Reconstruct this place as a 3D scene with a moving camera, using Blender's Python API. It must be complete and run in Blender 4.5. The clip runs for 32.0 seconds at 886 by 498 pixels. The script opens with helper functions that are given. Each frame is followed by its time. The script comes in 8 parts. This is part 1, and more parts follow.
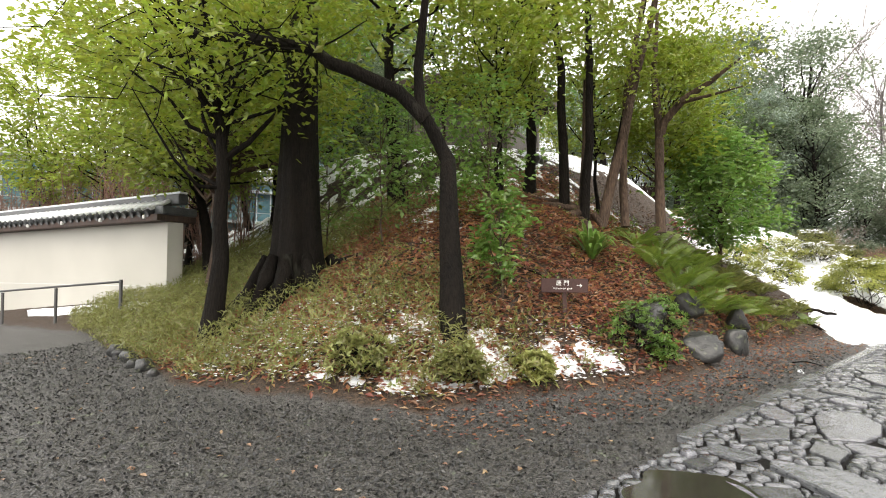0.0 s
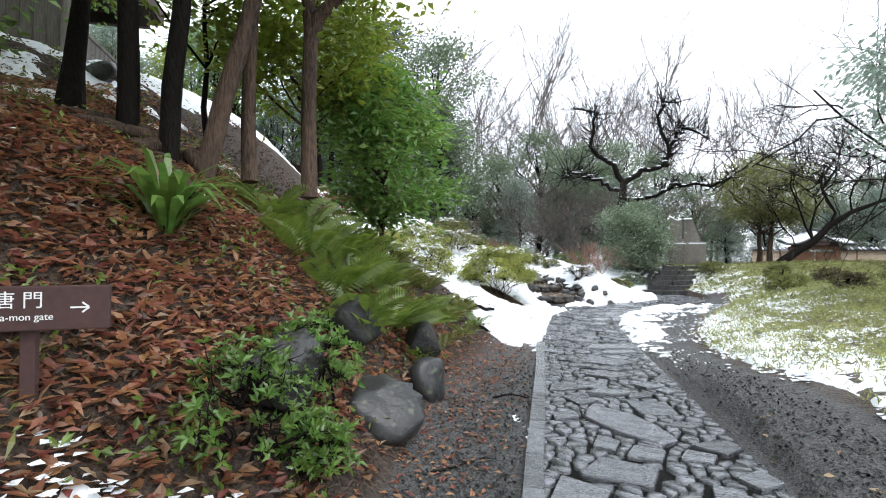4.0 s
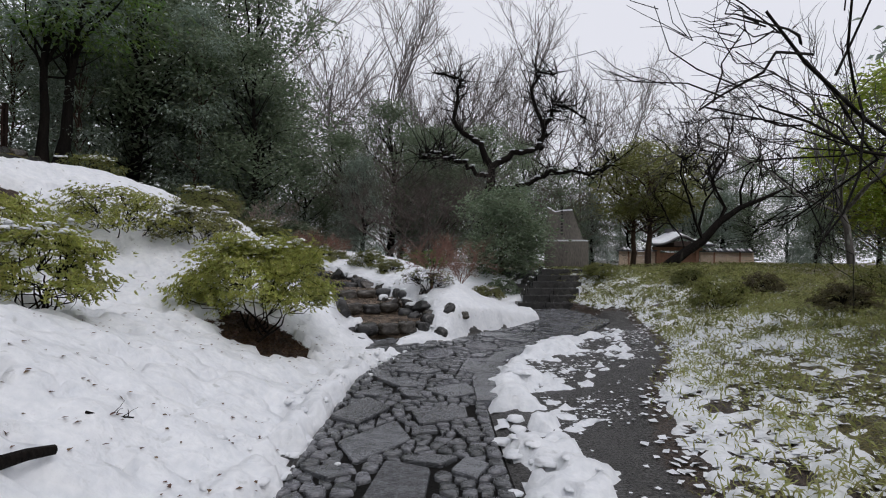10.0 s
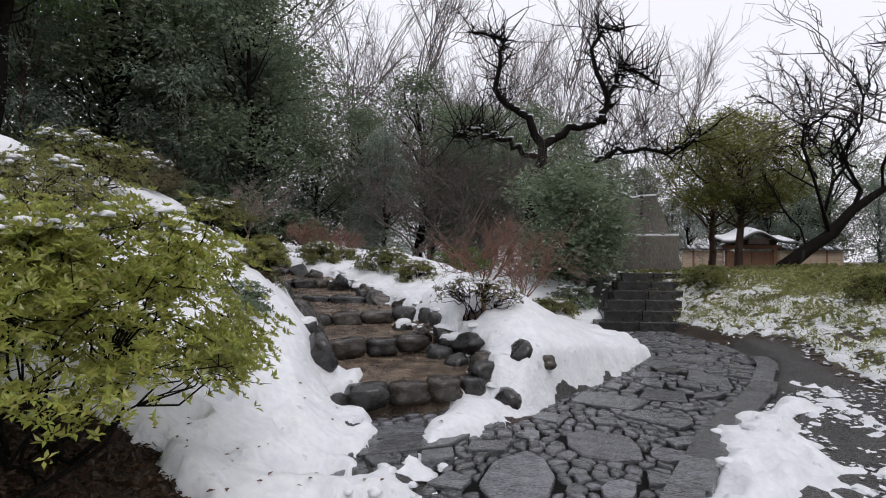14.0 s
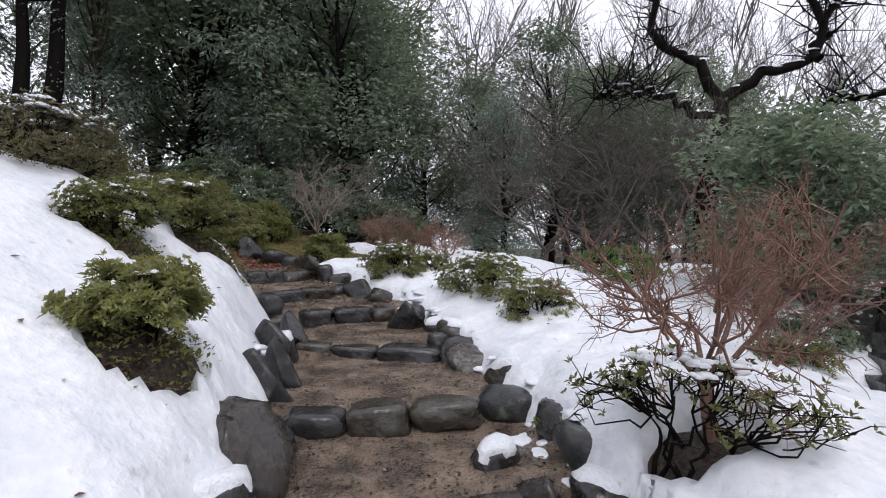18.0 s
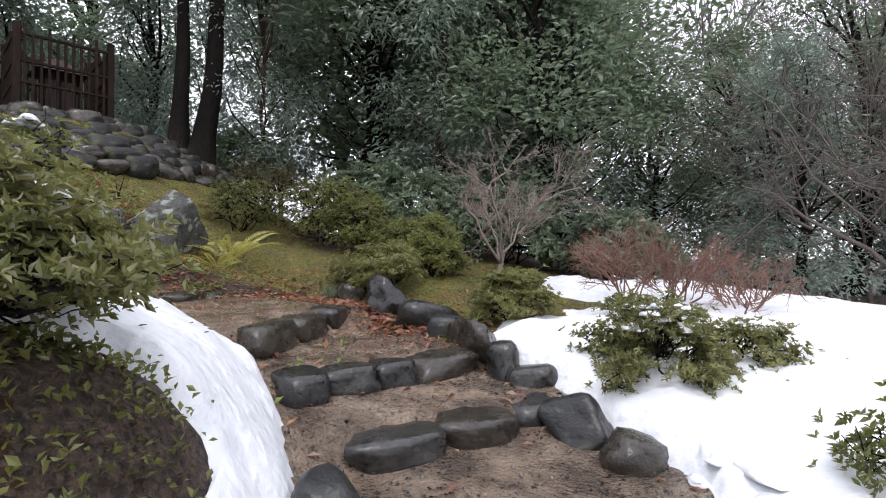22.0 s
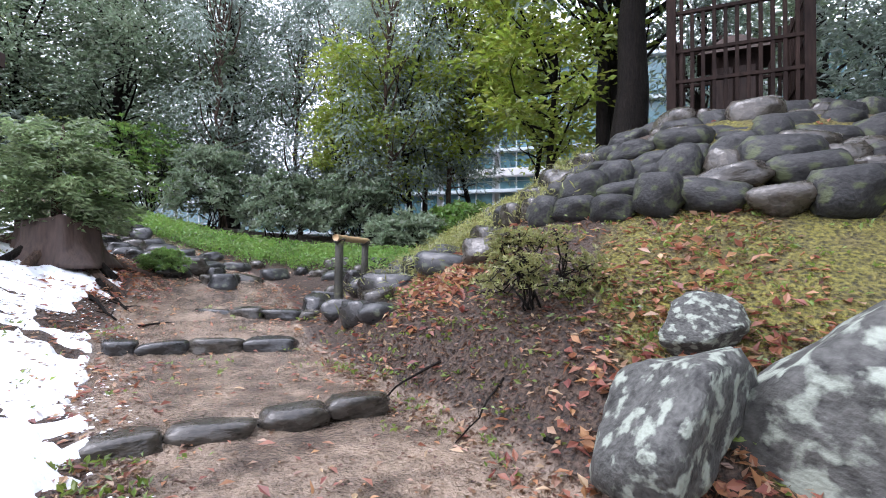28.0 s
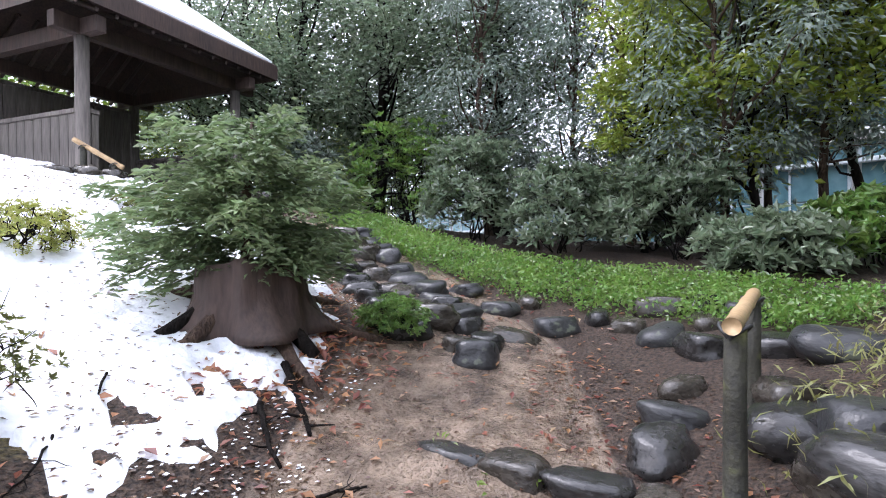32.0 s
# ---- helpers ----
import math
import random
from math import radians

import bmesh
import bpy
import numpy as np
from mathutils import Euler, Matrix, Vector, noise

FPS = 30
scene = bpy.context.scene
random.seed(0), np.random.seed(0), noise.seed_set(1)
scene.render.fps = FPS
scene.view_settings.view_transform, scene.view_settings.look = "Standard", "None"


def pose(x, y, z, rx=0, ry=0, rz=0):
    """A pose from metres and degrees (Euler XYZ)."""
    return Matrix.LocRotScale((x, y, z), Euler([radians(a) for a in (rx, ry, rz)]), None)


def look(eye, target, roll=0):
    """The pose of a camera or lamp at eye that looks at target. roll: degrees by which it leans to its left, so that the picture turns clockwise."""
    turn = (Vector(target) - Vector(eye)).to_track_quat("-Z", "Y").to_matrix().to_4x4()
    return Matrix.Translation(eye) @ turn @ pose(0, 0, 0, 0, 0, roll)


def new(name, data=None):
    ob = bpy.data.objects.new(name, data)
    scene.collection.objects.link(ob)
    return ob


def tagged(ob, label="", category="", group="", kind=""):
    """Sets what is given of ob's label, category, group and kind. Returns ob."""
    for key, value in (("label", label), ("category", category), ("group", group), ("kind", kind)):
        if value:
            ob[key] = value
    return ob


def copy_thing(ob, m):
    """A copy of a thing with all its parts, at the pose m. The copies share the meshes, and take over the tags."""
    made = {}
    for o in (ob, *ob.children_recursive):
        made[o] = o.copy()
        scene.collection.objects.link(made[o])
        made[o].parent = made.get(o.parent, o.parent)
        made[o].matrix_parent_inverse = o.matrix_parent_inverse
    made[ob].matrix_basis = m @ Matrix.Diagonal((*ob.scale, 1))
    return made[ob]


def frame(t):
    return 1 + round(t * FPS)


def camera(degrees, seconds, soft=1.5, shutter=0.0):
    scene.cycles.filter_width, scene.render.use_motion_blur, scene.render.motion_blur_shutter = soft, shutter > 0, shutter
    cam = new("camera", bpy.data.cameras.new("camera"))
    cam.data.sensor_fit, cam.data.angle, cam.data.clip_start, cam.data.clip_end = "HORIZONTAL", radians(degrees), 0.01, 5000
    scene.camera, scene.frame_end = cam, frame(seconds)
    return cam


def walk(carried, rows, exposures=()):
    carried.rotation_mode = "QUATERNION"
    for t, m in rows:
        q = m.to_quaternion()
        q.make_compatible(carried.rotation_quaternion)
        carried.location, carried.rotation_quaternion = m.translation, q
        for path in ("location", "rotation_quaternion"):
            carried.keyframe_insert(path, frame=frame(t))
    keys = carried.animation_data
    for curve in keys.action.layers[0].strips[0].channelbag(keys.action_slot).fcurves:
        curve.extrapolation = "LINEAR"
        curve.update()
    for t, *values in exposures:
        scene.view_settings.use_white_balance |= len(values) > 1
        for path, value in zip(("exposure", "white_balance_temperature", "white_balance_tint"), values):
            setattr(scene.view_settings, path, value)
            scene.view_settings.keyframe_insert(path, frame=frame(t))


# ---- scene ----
cam = camera(79.9, 32.0, soft=1.05)
PATH = [
    (0, (-0.836, -4.475, 1.473), (-2.377, -3.203, 1.555), 0.0),
    (0.5, (-1.104, -4.077, 1.434), (-2.586, -2.736, 1.503), 0.1),
    (1, (-1.471, -3.69, 1.439), (-2.849, -2.242, 1.499), 0.0),
    (1.5, (-1.883, -3.213, 1.484), (-3.151, -1.667, 1.53), 0.1),
    (2, (-2.342, -2.775, 1.496), (-3.536, -1.172, 1.539), 0.1),
    (2.5, (-2.639, -2.331, 1.461), (-3.657, -0.61, 1.504), 0.1),
    (3, (-2.885, -1.798, 1.478), (-3.768, -0.004, 1.518), 0.1),
    (3.5, (-3.033, -1.2, 1.519), (-3.745, 0.669, 1.556), 0.2),
    (4, (-3.042, -0.556, 1.486), (-3.485, 1.394, 1.524), 0.2),
    (4.5, (-3.067, 0.118, 1.469), (-3.398, 2.09, 1.5), 0.3),
    (6.5, (-2.488, 2.521, 1.41), (-2.504, 4.52, 1.45), 0.5),
    (7, (-2.464, 3.125, 1.41), (-2.466, 5.125, 1.451), 0.6),
    (7.5, (-2.472, 3.769, 1.484), (-2.458, 5.769, 1.523), 0.6),
    (8, (-2.399, 4.389, 1.508), (-2.369, 6.388, 1.545), 0.6),
    (8.5, (-2.407, 5.011, 1.483), (-2.379, 7.01, 1.518), 0.6),
    (9, (-2.395, 5.594, 1.492), (-2.361, 7.593, 1.529), 0.6),
    (9.5, (-2.364, 6.225, 1.571), (-2.325, 8.224, 1.606), 0.6),
    (10, (-2.384, 6.848, 1.543), (-2.344, 8.847, 1.579), 0.6),
    (10.5, (-2.434, 7.433, 1.521), (-2.393, 9.432, 1.555), 0.7),
    (11, (-2.475, 8.032, 1.563), (-2.437, 10.031, 1.596), 0.6),
    (11.5, (-2.605, 8.681, 1.576), (-2.579, 10.68, 1.609), 0.6),
    (12, (-2.662, 9.247, 1.577), (-2.645, 11.247, 1.603), 0.7),
    (12.5, (-2.637, 9.838, 1.568), (-2.636, 11.837, 1.602), 0.5),
    (13, (-2.681, 10.453, 1.582), (-2.692, 12.453, 1.619), 0.5),
    (13.5, (-2.652, 11.058, 1.533), (-2.677, 13.058, 1.569), 0.4),
    (14, (-2.685, 11.661, 1.549), (-2.758, 13.659, 1.584), 0.5),
    (14.5, (-2.749, 12.239, 1.584), (-2.859, 14.236, 1.614), 0.5),
    (16.5, (-2.614, 14.376, 1.798), (-2.813, 16.366, 1.799), 0.0),
    (17, (-2.714, 14.947, 1.77), (-2.975, 16.93, 1.765), 0.1),
    (17.5, (-2.811, 15.457, 1.76), (-3.165, 17.426, 1.756), 0.1),
    (18, (-2.914, 15.888, 1.809), (-3.482, 17.805, 1.807), -0.2),
    (18.5, (-3.132, 16.316, 1.759), (-3.898, 18.163, 1.753), -0.3),
    (19, (-3.398, 16.787, 1.871), (-4.282, 18.581, 1.874), -0.4),
    (19.5, (-3.61, 17.288, 1.926), (-4.592, 19.031, 1.926), -0.9),
    (20, (-3.712, 17.701, 2.035), (-4.789, 19.386, 2.041), -1.3),
    (20.5, (-3.996, 18.218, 2.03), (-5.129, 19.866, 2.045), -1.5),
    (21, (-4.175, 18.731, 2.011), (-5.357, 20.344, 2.026), -1.9),
    (21.5, (-4.399, 19.168, 2.135), (-5.631, 20.743, 2.169), -0.7),
    (22, (-4.739, 19.553, 2.154), (-5.977, 21.123, 2.197), -0.4),
    (22.5, (-5.066, 19.844, 2.225), (-6.309, 21.407, 2.329), 1.0),
    (23, (-5.45, 20.446, 2.301), (-6.719, 21.99, 2.376), 0.5),
    (23.5, (-5.73, 20.767, 2.489), (-7.058, 22.261, 2.56), 0.6),
    (24, (-6.143, 21.018, 2.545), (-7.553, 22.435, 2.613), 0.7),
    (24.5, (-6.503, 21.383, 2.522), (-8.024, 22.679, 2.607), 0.8),
    (25, (-6.889, 21.709, 2.715), (-8.638, 22.677, 2.79), 0.7),
    (25.5, (-7.229, 21.813, 2.765), (-9.125, 22.446, 2.835), 1.0),
    (27.5, (-8.545, 21.767, 2.948), (-10.503, 21.364, 2.994), 1.0),
    (28, (-8.954, 21.603, 3.098), (-10.837, 20.93, 3.137), 0.5),
    (28.5, (-9.239, 21.475, 3.125), (-11.035, 20.595, 3.159), 0.3),
    (29, (-9.618, 21.233, 3.326), (-11.336, 20.209, 3.348), 0.1),
    (29.5, (-9.963, 20.981, 3.345), (-11.63, 19.878, 3.357), 0.2),
    (30, (-10.335, 20.705, 3.4), (-11.927, 19.493, 3.409), 0.0),
    (30.5, (-10.739, 20.309, 3.479), (-12.257, 19.007, 3.483), -0.1),
    (31, (-11.066, 20.059, 3.571), (-12.541, 18.709, 3.572), -0.3),
    (31.5, (-11.378, 19.822, 3.611), (-12.79, 18.406, 3.609), -0.4),
    (32, (-11.623, 19.437, 3.642), (-12.956, 17.946, 3.631), -0.4),
]
walk(cam, [(t, look(eye, target, roll)) for t, eye, target, roll in PATH],
     exposures=[(0, 1.5, 7300, 10), (2, 1.45, 6700, 10), (3, 1.4, 6500, 9), (4.5, 0.9, 6200, 8), (6.5, 0.25, 6350, 12), (9, -0.3, 6500, 14), (11, -0.32, 6500, 15), (14, -0.05, 6600, 16), (18, 0.25, 6350, 17), (21, 0.65, 6350, 18),
                (23, 1.3, 6350, 16), (24, 1.8, 6400, 16), (25, 2.3, 6000, 14), (25.5, 2.3, 5950, 14), (27.5, 1.9, 5900, 18), (28, 1.85, 5900, 19), (30, 1.75, 5900, 19), (32, 1.75, 5950, 20)])
# ---- light ----
world = bpy.data.worlds.new("overcast_sky")
scene.world = world
world.use_nodes = True
wn = world.node_tree.nodes
wl = world.node_tree.links
wn.clear()
sky = wn.new("ShaderNodeTexSky")
sky.sky_type = "NISHITA"
sky.sun_disc = False
sky.sun_elevation = radians(38)
sky.sun_rotation = radians(120)
sky.dust_density = 4.0
cloud = wn.new("ShaderNodeMix")
cloud.data_type = "RGBA"
cloud.inputs["Factor"].default_value = 0.93
cloud.inputs["B"].default_value = (7.6, 7.9, 8.4, 1)
bg = wn.new("ShaderNodeBackground")
bg.inputs["Strength"].default_value = 0.13
wout = wn.new("ShaderNodeOutputWorld")
wl.new(sky.outputs["Color"], cloud.inputs["A"])
wl.new(cloud.outputs["Result"], bg.inputs["Color"])
wl.new(bg.outputs["Background"], wout.inputs["Surface"])
sun_data = bpy.data.lights.new("sun", "SUN")
sun_data.energy, sun_data.angle, sun_data.color = 0.7, radians(25), (1, 0.97, 0.93)
sun = new("sun", sun_data)
sun.matrix_world = look((0, 0, 60), (-16, 28, 0))


# ---- materials ----
def material(name, low, high, scale=3.0, fine=40.0, rough=0.7, bump=0.3, wet=0.0, spread=0.0, metal=0.0, spot=None, spot_scale=1.2, spot_cut=0.6, through_light=0.0, stretch=None, gloss=0.5, depth=0.02):
    """A surface of two colours mixed by broad and fine noise; spot: a third colour in patches; spread: how far pieces differ."""
    m = bpy.data.materials.new(name)
    m.use_nodes = True
    n, l = m.node_tree.nodes, m.node_tree.links
    b = n["Principled BSDF"]
    where = n.new("ShaderNodeTexCoord")
    place = where.outputs["Object"]
    if stretch:
        sx = n.new("ShaderNodeMapping")
        sx.inputs["Scale"].default_value = stretch
        l.new(place, sx.inputs["Vector"])
        place = sx.outputs["Vector"]
    broad, grain = n.new("ShaderNodeTexNoise"), n.new("ShaderNodeTexNoise")
    broad.inputs["Scale"].default_value, grain.inputs["Scale"].default_value = scale, fine
    broad.inputs["Detail"].default_value, grain.inputs["Detail"].default_value = 4, 3
    l.new(place, broad.inputs["Vector"])
    l.new(place, grain.inputs["Vector"])
    add = n.new("ShaderNodeMath")
    add.operation = "MULTIPLY_ADD"
    add.inputs[1].default_value, add.inputs[2].default_value = 0.55, -0.03
    l.new(grain.outputs["Fac"], add.inputs[0])
    both = n.new("ShaderNodeMath")
    both.operation = "MULTIPLY_ADD"
    both.inputs[1].default_value = 0.5
    l.new(broad.outputs["Fac"], both.inputs[0])
    l.new(add.outputs[0], both.inputs[2])
    clear = n.new("ShaderNodeMapRange")
    clear.inputs["From Min"].default_value, clear.inputs["From Max"].default_value = 0.3, 0.7
    l.new(both.outputs[0], clear.inputs["Value"])
    mix = n.new("ShaderNodeMix")
    mix.data_type = "RGBA"
    mix.inputs["A"].default_value, mix.inputs["B"].default_value = (*low, 1), (*high, 1)
    l.new(clear.outputs["Result"], mix.inputs["Factor"])
    colour = mix.outputs["Result"]
    if spot:
        patch = n.new("ShaderNodeTexNoise")
        patch.inputs["Scale"].default_value, patch.inputs["Detail"].default_value = spot_scale, 6
        l.new(place, patch.inputs["Vector"])
        cut = n.new("ShaderNodeMapRange")
        cut.inputs["From Min"].default_value, cut.inputs["From Max"].default_value = spot_cut - 0.04, spot_cut + 0.05
        l.new(patch.outputs["Fac"], cut.inputs["Value"])
        third = n.new("ShaderNodeMix")
        third.data_type = "RGBA"
        third.inputs["B"].default_value = (*spot, 1)
        l.new(colour, third.inputs["A"])
        l.new(cut.outputs["Result"], third.inputs["Factor"])
        colour = third.outputs["Result"]
    if spread:
        info, geo = n.new("ShaderNodeObjectInfo"), n.new("ShaderNodeNewGeometry")
        total = n.new("ShaderNodeMath")
        total.operation = "ADD"
        l.new(info.outputs["Random"], total.inputs[0])
        l.new(geo.outputs["Random Per Island"], total.inputs[1])
        vary = n.new("ShaderNodeMapRange")
        vary.inputs["From Max"].default_value = 2.0
        vary.inputs["To Min"].default_value, vary.inputs["To Max"].default_value = 1 - spread, 1 + spread
        l.new(total.outputs[0], vary.inputs["Value"])
        hsv = n.new("ShaderNodeHueSaturation")
        l.new(vary.outputs["Result"], hsv.inputs["Value"])
        hue = n.new("ShaderNodeMapRange")
        hue.inputs["To Min"].default_value, hue.inputs["To Max"].default_value = 0.5 - spread * 0.05, 0.5 + spread * 0.05
        l.new(geo.outputs["Random Per Island"], hue.inputs["Value"])
        l.new(hue.outputs["Result"], hsv.inputs["Hue"])
        l.new(colour, hsv.inputs["Color"])
        colour = hsv.outputs["Color"]
    l.new(colour, b.inputs["Base Color"])
    b.inputs["Metallic"].default_value = metal
    b.inputs["Specular IOR Level"].default_value = gloss
    shine = n.new("ShaderNodeMapRange")
    shine.inputs["To Min"].default_value, shine.inputs["To Max"].default_value = max(rough - 0.15 - wet, 0.04), min(rough + 0.1, 1)
    l.new(broad.outputs["Fac"], shine.inputs["Value"])
    l.new(shine.outputs["Result"], b.inputs["Roughness"])
    if bump:
        relief = n.new("ShaderNodeBump")
        relief.inputs["Strength"].default_value, relief.inputs["Distance"].default_value = bump, depth
        l.new(both.outputs[0], relief.inputs["Height"])
        l.new(relief.outputs["Normal"], b.inputs["Normal"])
    if through_light:
        glow = n.new("ShaderNodeBsdfTranslucent")
        l.new(colour, glow.inputs["Color"])
        blend = n.new("ShaderNodeMixShader")
        blend.inputs["Fac"].default_value = through_light
        l.new(b.outputs["BSDF"], blend.inputs[1])
        l.new(glow.outputs["BSDF"], blend.inputs[2])
        l.new(blend.outputs["Shader"], n["Material Output"].inputs["Surface"])
    return m


def leaf_material(name, low, high, rough=0.4, spread=0.4):
    return material(name, low, high, scale=1.2, fine=9, rough=rough - 0.04, bump=0.0, spread=spread, through_light=0.5, gloss=0.95)


BARK_DARK = material("wet_dark_bark", (0.002, 0.0018, 0.0015), (0.016, 0.0125, 0.01), 7, 45, 0.85, 1.0, stretch=(1, 1, 0.22), gloss=0.12, depth=0.06, spot=(0.045, 0.045, 0.036), spot_scale=3, spot_cut=0.68)
BARK_BROWN = material("brown_bark", (0.018, 0.012, 0.009), (0.12, 0.08, 0.058), 6, 45, 0.85, 1.0, stretch=(1, 1, 0.22), gloss=0.2, depth=0.06)
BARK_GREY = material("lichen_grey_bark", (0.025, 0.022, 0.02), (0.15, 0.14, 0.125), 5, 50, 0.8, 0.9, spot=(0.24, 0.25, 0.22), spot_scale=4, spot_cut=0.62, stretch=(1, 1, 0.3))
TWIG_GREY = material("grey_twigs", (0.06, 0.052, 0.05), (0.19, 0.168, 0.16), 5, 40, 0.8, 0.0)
TWIG_PALE = material("pale_twigs", (0.13, 0.1, 0.085), (0.34, 0.28, 0.24), 5, 40, 0.8, 0.0)
TWIG_BROWN = material("brown_twigs", (0.045, 0.036, 0.03), (0.14, 0.115, 0.1), 5, 40, 0.85, 0.0)
TWIG_RED = material("reddish_twigs", (0.12, 0.06, 0.045), (0.3, 0.17, 0.125), 5, 40, 0.8, 0.0)
LEAF_DARK = leaf_material("dark_evergreen_leaf", (0.075, 0.112, 0.065), (0.27, 0.335, 0.215), 0.33)
LEAF_BLUE = leaf_material("grey_green_leaf", (0.12, 0.17, 0.13), (0.4, 0.48, 0.4), 0.33)
LEAF_GREEN = leaf_material("green_leaf", (0.07, 0.15, 0.025), (0.25, 0.4, 0.085), 0.38)
LEAF_LIME = leaf_material("yellow_green_leaf", (0.13, 0.19, 0.016), (0.4, 0.47, 0.07), 0.4)
LEAF_OLIVE = leaf_material("olive_leaf", (0.08, 0.095, 0.02), (0.3, 0.31, 0.09), 0.42)
LEAF_AZALEA = leaf_material("azalea_leaf", (0.1, 0.11, 0.03), (0.35, 0.345, 0.12), 0.38)
LEAF_AZALEA_PALE = leaf_material("light_azalea_leaf", (0.15, 0.17, 0.03), (0.5, 0.52, 0.13), 0.38)
LEAF_BROWN = leaf_material("brown_green_leaf", (0.07, 0.06, 0.025), (0.2, 0.17, 0.08), 0.5)
LEAF_RED = leaf_material("fallen_red_leaf", (0.2, 0.068, 0.034), (0.54, 0.245, 0.14), 0.6, 0.55)
LEAF_MOULD = leaf_material("wet_leaf_mould", (0.035, 0.018, 0.01), (0.17, 0.085, 0.045), 0.45, 0.5)
LEAF_TAN = leaf_material("fallen_tan_leaf", (0.26, 0.15, 0.09), (0.55, 0.38, 0.25), 0.6, 0.4)
LEAF_FERN = leaf_material("fern_leaf", (0.07, 0.12, 0.015), (0.25, 0.33, 0.06), 0.45, 0.3)
LEAF_YEW = leaf_material("yew_needles", (0.08, 0.125, 0.05), (0.28, 0.36, 0.17), 0.5, 0.35)
LEAF_YELLOW = leaf_material("yellow_fern_leaf", (0.3, 0.29, 0.05), (0.56, 0.52, 0.15), 0.5, 0.25)
LEAF_SASA = leaf_material("dwarf_bamboo_leaf", (0.14, 0.155, 0.035), (0.42, 0.42, 0.15), 0.5, 0.45)
# grey spots colour in wet, dirty pits together with the shade inside them
SNOW = material("wet_snow", (0.66, 0.69, 0.73), (0.85, 0.865, 0.885), 4.5, 16, 0.5, 0.55, depth=0.06, gloss=0.35, spot=(0.55, 0.57, 0.58), spot_scale=8, spot_cut=0.68)
ROCK = material("wet_dark_rock", (0.006, 0.006, 0.006), (0.045, 0.043, 0.041), 3, 14, 0.32, 0.25, 0.2, spread=0.5, depth=0.03, gloss=0.5)
ROCK_BROWN = material("wet_brown_rock", (0.012, 0.01, 0.008), (0.07, 0.06, 0.049), 4, 14, 0.36, 0.3, 0.2, spread=0.5, depth=0.03, gloss=0.5)
ROCK_GREY = material("grey_round_rock", (0.014, 0.015, 0.016), (0.05, 0.05, 0.05), 4, 14, 0.45, 0.28, 0.18, spread=0.6, depth=0.03, gloss=0.4, spot=(0.1, 0.11, 0.08), spot_scale=3.5, spot_cut=0.64)
ROCK_MOUND = material("matt_mossy_rock", (0.009, 0.0095, 0.01), (0.044, 0.043, 0.042), 4, 16, 0.6, 0.4, 0.08, spread=0.6, depth=0.03, gloss=0.25, spot=(0.06, 0.068, 0.035), spot_scale=4, spot_cut=0.6)
ROCK_LICHEN = material("lichened_boulder", (0.014, 0.014, 0.013), (0.11, 0.11, 0.1), 6, 22, 0.75, 0.5, spot=(0.24, 0.265, 0.22), spot_scale=7, spot_cut=0.56, depth=0.05, gloss=0.3)
SLAB = material("wet_slate_slab", (0.022, 0.024, 0.027), (0.16, 0.167, 0.18), 6, 34, 0.14, 0.6, 0.1, spread=0.9, stretch=(1, 1.6, 3), depth=0.03, gloss=0.9)
MORTAR = material("dark_wet_joint_soil", (0.003, 0.003, 0.003), (0.014, 0.013, 0.012), 6, 60, 0.85, 0.8, 0.0, gloss=0.1)
STONE_OLD = material("weathered_monument_stone", (0.05, 0.045, 0.038), (0.19, 0.17, 0.145), 2, 30, 0.7, 0.5, stretch=(1, 1, 0.3))
# darker than the plaster itself, to take in shade from eaves and trees
PLASTER_SHADED = material("shaded_cream_plaster", (0.42, 0.41, 0.37), (0.53, 0.515, 0.47), 0.8, 40, 0.85, 0.1)
ROOF_TILE = material("dark_roof_tile", (0.025, 0.027, 0.03), (0.09, 0.095, 0.1), 3, 40, 0.45, 0.3, spread=0.3)
WOOD_GREY = material("weathered_grey_wood", (0.05, 0.043, 0.038), (0.2, 0.175, 0.155), 3, 30, 0.8, 0.6, spread=0.2, stretch=(1, 1, 0.12))
WOOD_DARK = material("dark_brown_wood", (0.018, 0.011, 0.009), (0.075, 0.045, 0.036), 3, 30, 0.75, 0.6, spread=0.25, stretch=(1, 1, 0.15))
# near-black because the shade of the trees over the cage is in the colour
WOOD_SHADED = material("shaded_dark_wood", (0.007, 0.0045, 0.004), (0.034, 0.021, 0.017), 3, 30, 0.75, 0.6, spread=0.25, stretch=(1, 1, 0.15), gloss=0.1)
WOOD_RED = material("reddish_timber", (0.16, 0.075, 0.045), (0.34, 0.18, 0.11), 3, 30, 0.7, 0.4, spread=0.2)
BOARD_PALE = material("pale_board_wall", (0.42, 0.32, 0.23), (0.62, 0.5, 0.38), 2, 30, 0.8, 0.3, spread=0.12)
BAMBOO = material("tan_bamboo", (0.3, 0.19, 0.09), (0.55, 0.39, 0.21), 4, 30, 0.45, 0.2)
POST_MOSSY = material("mossy_dark_post", (0.008, 0.008, 0.006), (0.04, 0.038, 0.022), 6, 50, 0.75, 0.8, spot=(0.1, 0.105, 0.035), spot_scale=5, spot_cut=0.58)
SIGN_BROWN = material("brown_sign_board", (0.055, 0.032, 0.03), (0.085, 0.048, 0.043), 3, 30, 0.75, 0.1, gloss=0.2)
LETTER_WHITE = material("white_lettering", (0.75, 0.75, 0.73), (0.82, 0.82, 0.8), 3, 30, 0.6, 0.0)
